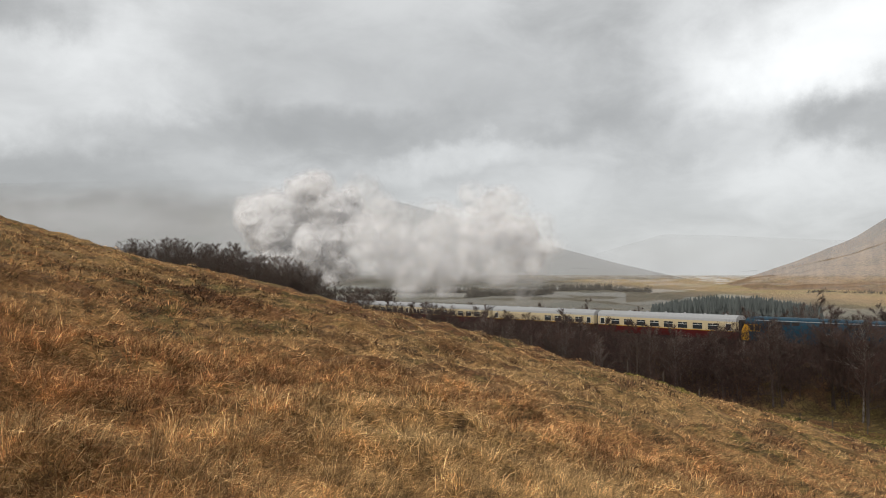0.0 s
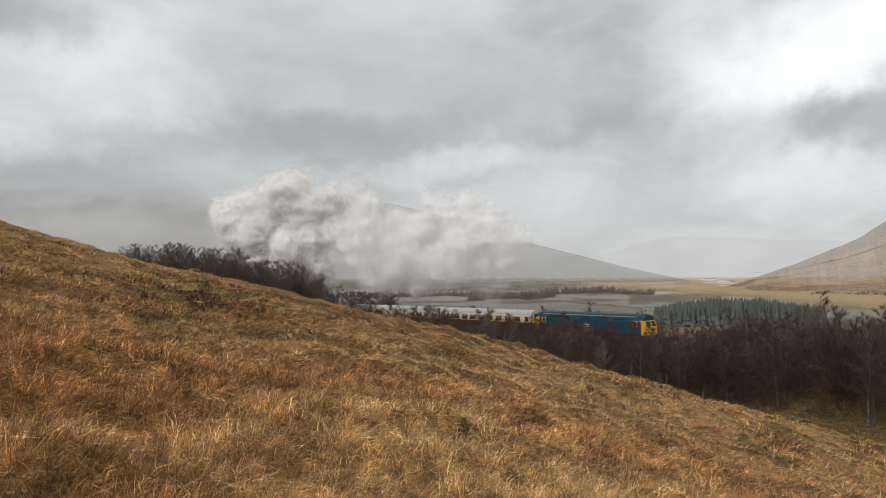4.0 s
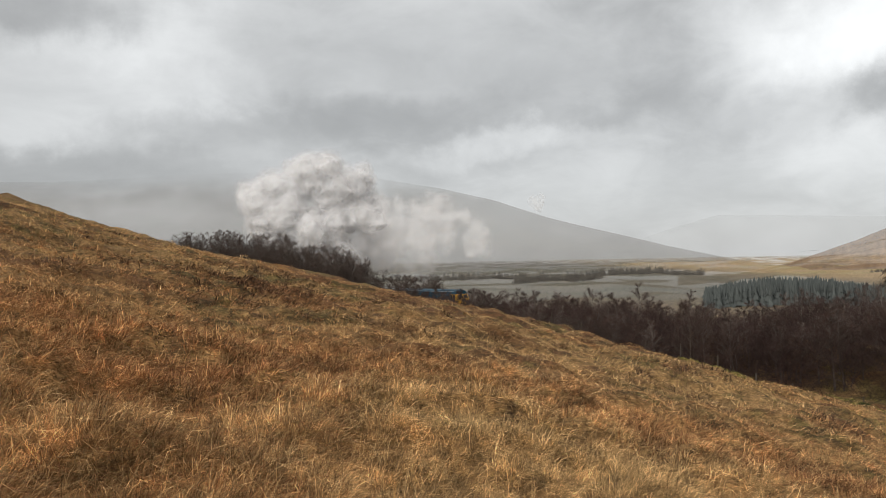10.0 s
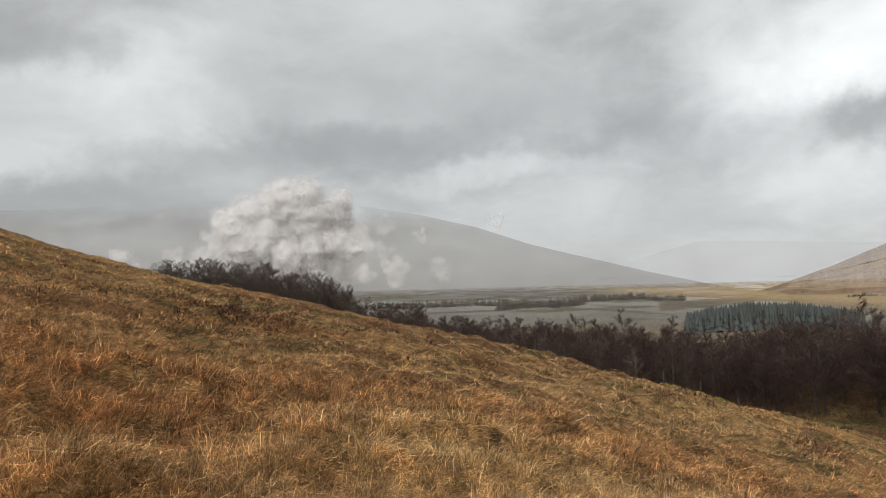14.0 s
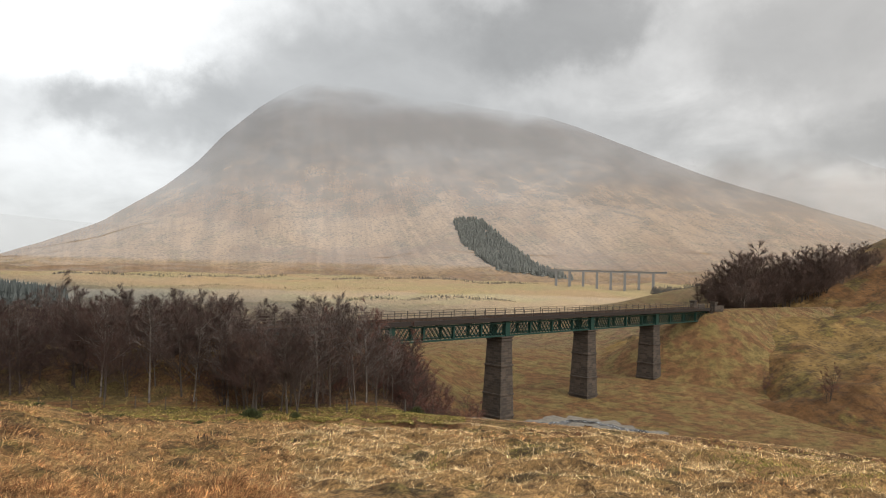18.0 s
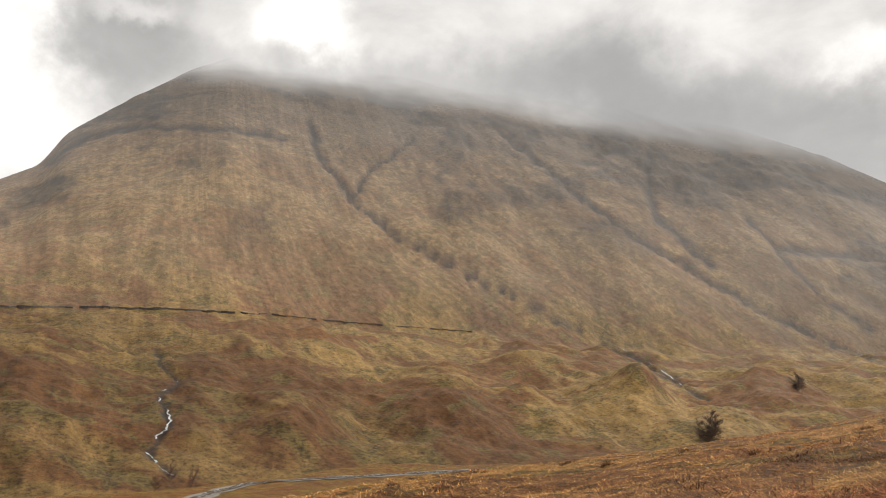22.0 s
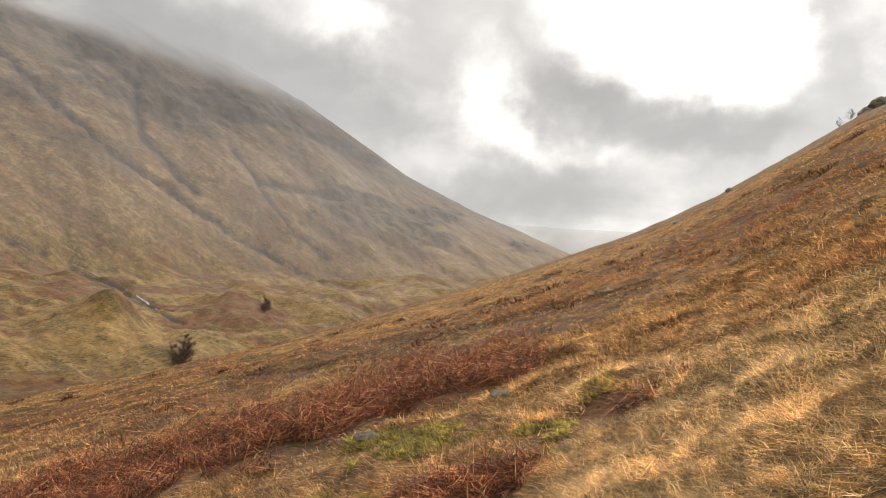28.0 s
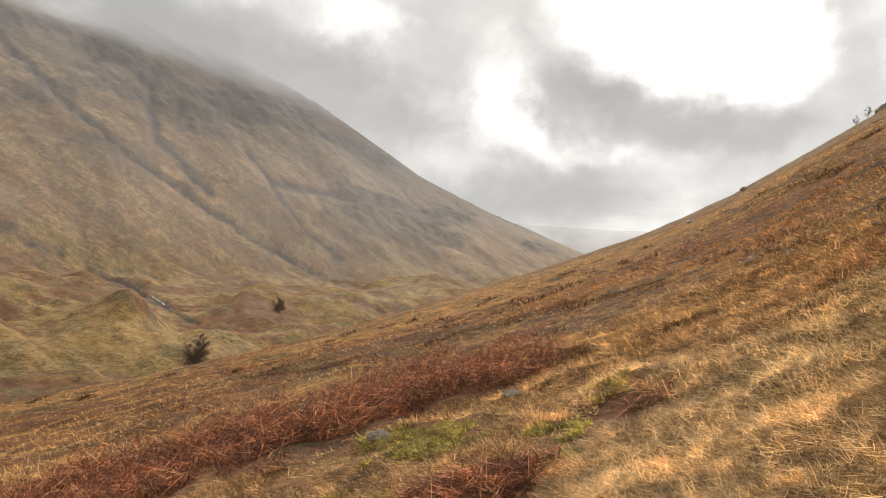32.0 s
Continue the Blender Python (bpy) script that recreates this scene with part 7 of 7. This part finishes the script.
def make_planting():
    rnd = random.Random(6)
    # the spruce block that runs down the misty mountain
    azs, u, X, Y, Z = GRID_A
    poly = [(58.6, 3.5), (60.8, 3.6), (62.2, 2.6), (63.4, 1.5), (65.8, -0.3), (68.8, -1.3), (62.5, -0.6), (60.6, 0.6), (59.4, 1.6)]
    spots = []
    while len(spots) < 1500:
        a, e = rnd.uniform(58, 69), rnd.uniform(-1.5, 3.8)
        if not inside(a, e, poly):
            continue
        i = int(np.searchsorted(azs, a))
        R = np.hypot(X[i], Y[i])
        E = np.maximum.accumulate(np.degrees(np.arctan2(Z[i] - EYE, R)))
        r = float(np.interp(e, E + np.arange(len(E)) * 1e-6, R))
        b = bearing(a, r)
        spots.append((b.x, b.y, float(np.interp(r, R, Z[i])) - 0.5, rnd.uniform(7, 12), rnd.uniform(3, 4.5)))
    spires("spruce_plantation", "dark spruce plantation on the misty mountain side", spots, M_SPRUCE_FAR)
    # the plantation beyond the railside wood
    spots = []
    for _ in range(1500):
        a = rnd.uniform(17, 29)
        r = rnd.uniform(325, 400)
        b = bearing(a, r)
        top = float(np.interp(a, [17, 18.5, 21, 25, 29], [6, 9, 11.5, 10.5, 8]))
        spots.append((b.x, b.y, ground_at(b.x, b.y) - 0.5, top * rnd.uniform(0.7, 1.1), rnd.uniform(1.2, 2.0)))
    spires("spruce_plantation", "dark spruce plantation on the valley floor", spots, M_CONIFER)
    # scrub and hedge lines on the valley floor
    spots = []
    for a0, a1, r0, r1, n, h in ((-12, 3, 700, 760, 400, 7), (2, 9, 640, 690, 260, 8), (9, 17, 820, 900, 320, 8), (28, 45, 860, 900, 420, 3.2), (45, 66, 830, 870, 500, 3.2), (50, 64, 430, 450, 300, 2), (75, 80, 700, 760, 260, 8), (30, 60, 560, 575, 260, 1.6)):
        for _ in range(n):
            v = rnd.random()
            a, r = a0 + (a1 - a0) * v, r0 + (r1 - r0) * v + rnd.gauss(0, 4) * (1 + 3 * rnd.random() ** 4)
            b = bearing(a, r)
            spots.append((b.x, b.y, ground_at(b.x, b.y) - 0.4, h * rnd.uniform(0.5, 1.2), h * rnd.uniform(0.3, 0.6)))
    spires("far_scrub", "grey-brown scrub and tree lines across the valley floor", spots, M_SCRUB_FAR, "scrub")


# ---- fence, stones ----
def make_fence():
    fence = tagged(new("wire_fence"), "post and wire stock fence along the foot of the slope", "fence")
    rnd = random.Random(4)
    tops = []
    line = [(0.4, 66), (4, 62.5), (9, 59), (14, 55), (17, 54), (21, 62), (27, 70), (33, 69), (41, 63), (48, 61), (54, 63), (60, 68)]
    az = 0.4
    while az < 60:
        r = float(np.interp(az, [a for a, _ in line], [d for _, d in line]))
        b = bearing(az, r)
        z = ground_at(b.x, b.y)
        h = rnd.uniform(1.1, 1.35)
        bm = bmesh.new()
        w = 0.045 if rnd.random() < 0.85 else 0.075
        bar(bm, (0, 0, -0.4), (rnd.uniform(-0.05, 0.05), rnd.uniform(-0.05, 0.05), h), w * 2, w * 1.7, 7)
        p = part("post", bm, M_TIMBER, fence)
        p.location = (b.x, b.y, z)
        tops.append(Vector((b.x, b.y, z)))
        az += math.degrees(2.6 / r)
    for h in (0.35, 0.7, 1.05):
        bm = bmesh.new()
        for a, b in zip(tops, tops[1:]):
            bar(bm, a + Vector((0, 0, h)), b + Vector((0, 0, h)), 0.016, 0.016)
        part("wire", bm, M_IRON, fence)


def rock_mesh(seed, rough=0.35):
    bm = bmesh.new()
    bmesh.ops.create_icosphere(bm, subdivisions=3, radius=1)
    off = Vector((seed * 5.1, seed * 2.3, seed))
    for v in bm.verts:
        d = v.co.normalized()
        k = 1 + rough * noise.noise(d * 1.4 + off) + rough * 0.5 * noise.noise(d * 3.3 + off)
        q = d * k
        # flat broken faces
        for ax in (Vector((0.8, 0.3, 0.5)).normalized(), Vector((-0.5, 0.7, 0.4)).normalized(), Vector((0.1, -0.8, 0.6)).normalized()):
            over = q.dot(ax) - 0.72
            if over > 0:
                q -= ax * over * 0.8
        v.co = q
    me = bpy.data.meshes.new("rock")
    bm.to_mesh(me)
    bm.free()
    me.materials.append(M_ROCK)
    return me


def make_rocks():
    rnd = random.Random(12)
    kinds = [rock_mesh(k) for k in range(5)]

    def rock(az, r, s, label="grey lichened stone half sunk in the grass"):
        b = bearing(az, r)
        ob = new("rock", kinds[rnd.randrange(5)])
        ob.matrix_basis = pose(b.x, b.y, ground_at(b.x, b.y) + s * 0.15, rnd.uniform(-15, 15), rnd.uniform(-15, 15), rnd.uniform(0, 360)) @ Matrix.Diagonal((s * rnd.uniform(0.8, 1.4), s * rnd.uniform(0.7, 1.1), s * rnd.uniform(0.5, 0.8), 1))
        tagged(ob, label, "rock", "stones in the grass")
    rock(191.8, 8.1, 0.13)
    rock(180.6, 7.6, 0.13)
    # stony scar across the slope
    for k in range(70):
        u = rnd.random()
        az = 177 + 45 * u
        r = float(np.interp(az, [177, 187, 197, 205, 210, 222], [17.5, 17.4, 17.2, 15.6, 13.2, 9.6])) + rnd.gauss(0, 0.35)
        rock(az, r, rnd.uniform(0.02, 0.075) * (1.6 if rnd.random() < 0.08 else 1), "small pale stone on the scar across the slope")
    for az, r in ((210, 90), (211, 94), (206, 60), (214, 120)):
        rock(az, r, rnd.uniform(0.3, 0.6))
    # outcrop on the skyline
    crag = empty("crag", Matrix(), "dark rocky outcrop on the skyline of the slope", "outcrop")
    for az, r, s in ((219.4, 246, 3.2), (220.4, 248, 4.4), (221.6, 250, 5.4), (222.8, 250, 5.0)):
        b = bearing(az, r)
        o = shared("boulder", kinds[rnd.randrange(5)], crag, pose(b.x, b.y, ground_at(b.x, b.y) + 0.4, 0, 0, rnd.uniform(0, 360)) @ Matrix.Diagonal((s, s * 0.8, s * 0.62, 1)))


def make_bushes():
    """Low evergreen bushes on the bank by the fence and round the foot of the piers."""
    rnd = random.Random(77)
    kinds = []
    for k in range(3):
        fine = Limbs()
        for _ in range(900):
            a, b = rnd.uniform(0, 6.28), rnd.uniform(0, 1.5)
            d = Vector((math.cos(a) * math.sin(b), math.sin(a) * math.sin(b), math.cos(b)))
            fine.twig(d * rnd.uniform(0.2, 0.75), (d + Vector((rnd.gauss(0, 0.5), rnd.gauss(0, 0.5), rnd.gauss(0.2, 0.4)))).normalized(), rnd.uniform(0.2, 0.4), 0.03, rnd)
        kinds.append(mesh_from("bush", fine.co, fine.faces, M_GORSE))
    for az, r, s in ((33.0, 50, 0.9), (35.2, 54, 0.7), (38.6, 57, 0.8), (42.5, 60, 1.0), (30.5, 55, 0.7), (46, 60, 0.7), (27.5, 55, 0.6), (56, 66, 0.9)):
        b = bearing(az, r)
        ob = new("bush", kinds[rnd.randrange(3)])
        ob.matrix_basis = pose(b.x, b.y, ground_at(b.x, b.y) - 0.1, 0, 0, rnd.uniform(0, 360)) @ Matrix.Diagonal((s * rnd.uniform(1, 1.5), s * rnd.uniform(0.9, 1.3), s, 1))
        tagged(ob, "low dark green gorse bush in rough grass", "bush", "bushes below the slope")


M_GORSE = twig_mat("dark_gorse", (0.045, 0.055, 0.022, 1), (0.07, 0.078, 0.03, 1))
make_water()
make_dyke()
make_bushes()
make_planting()
make_fence()
make_rocks()


motions()
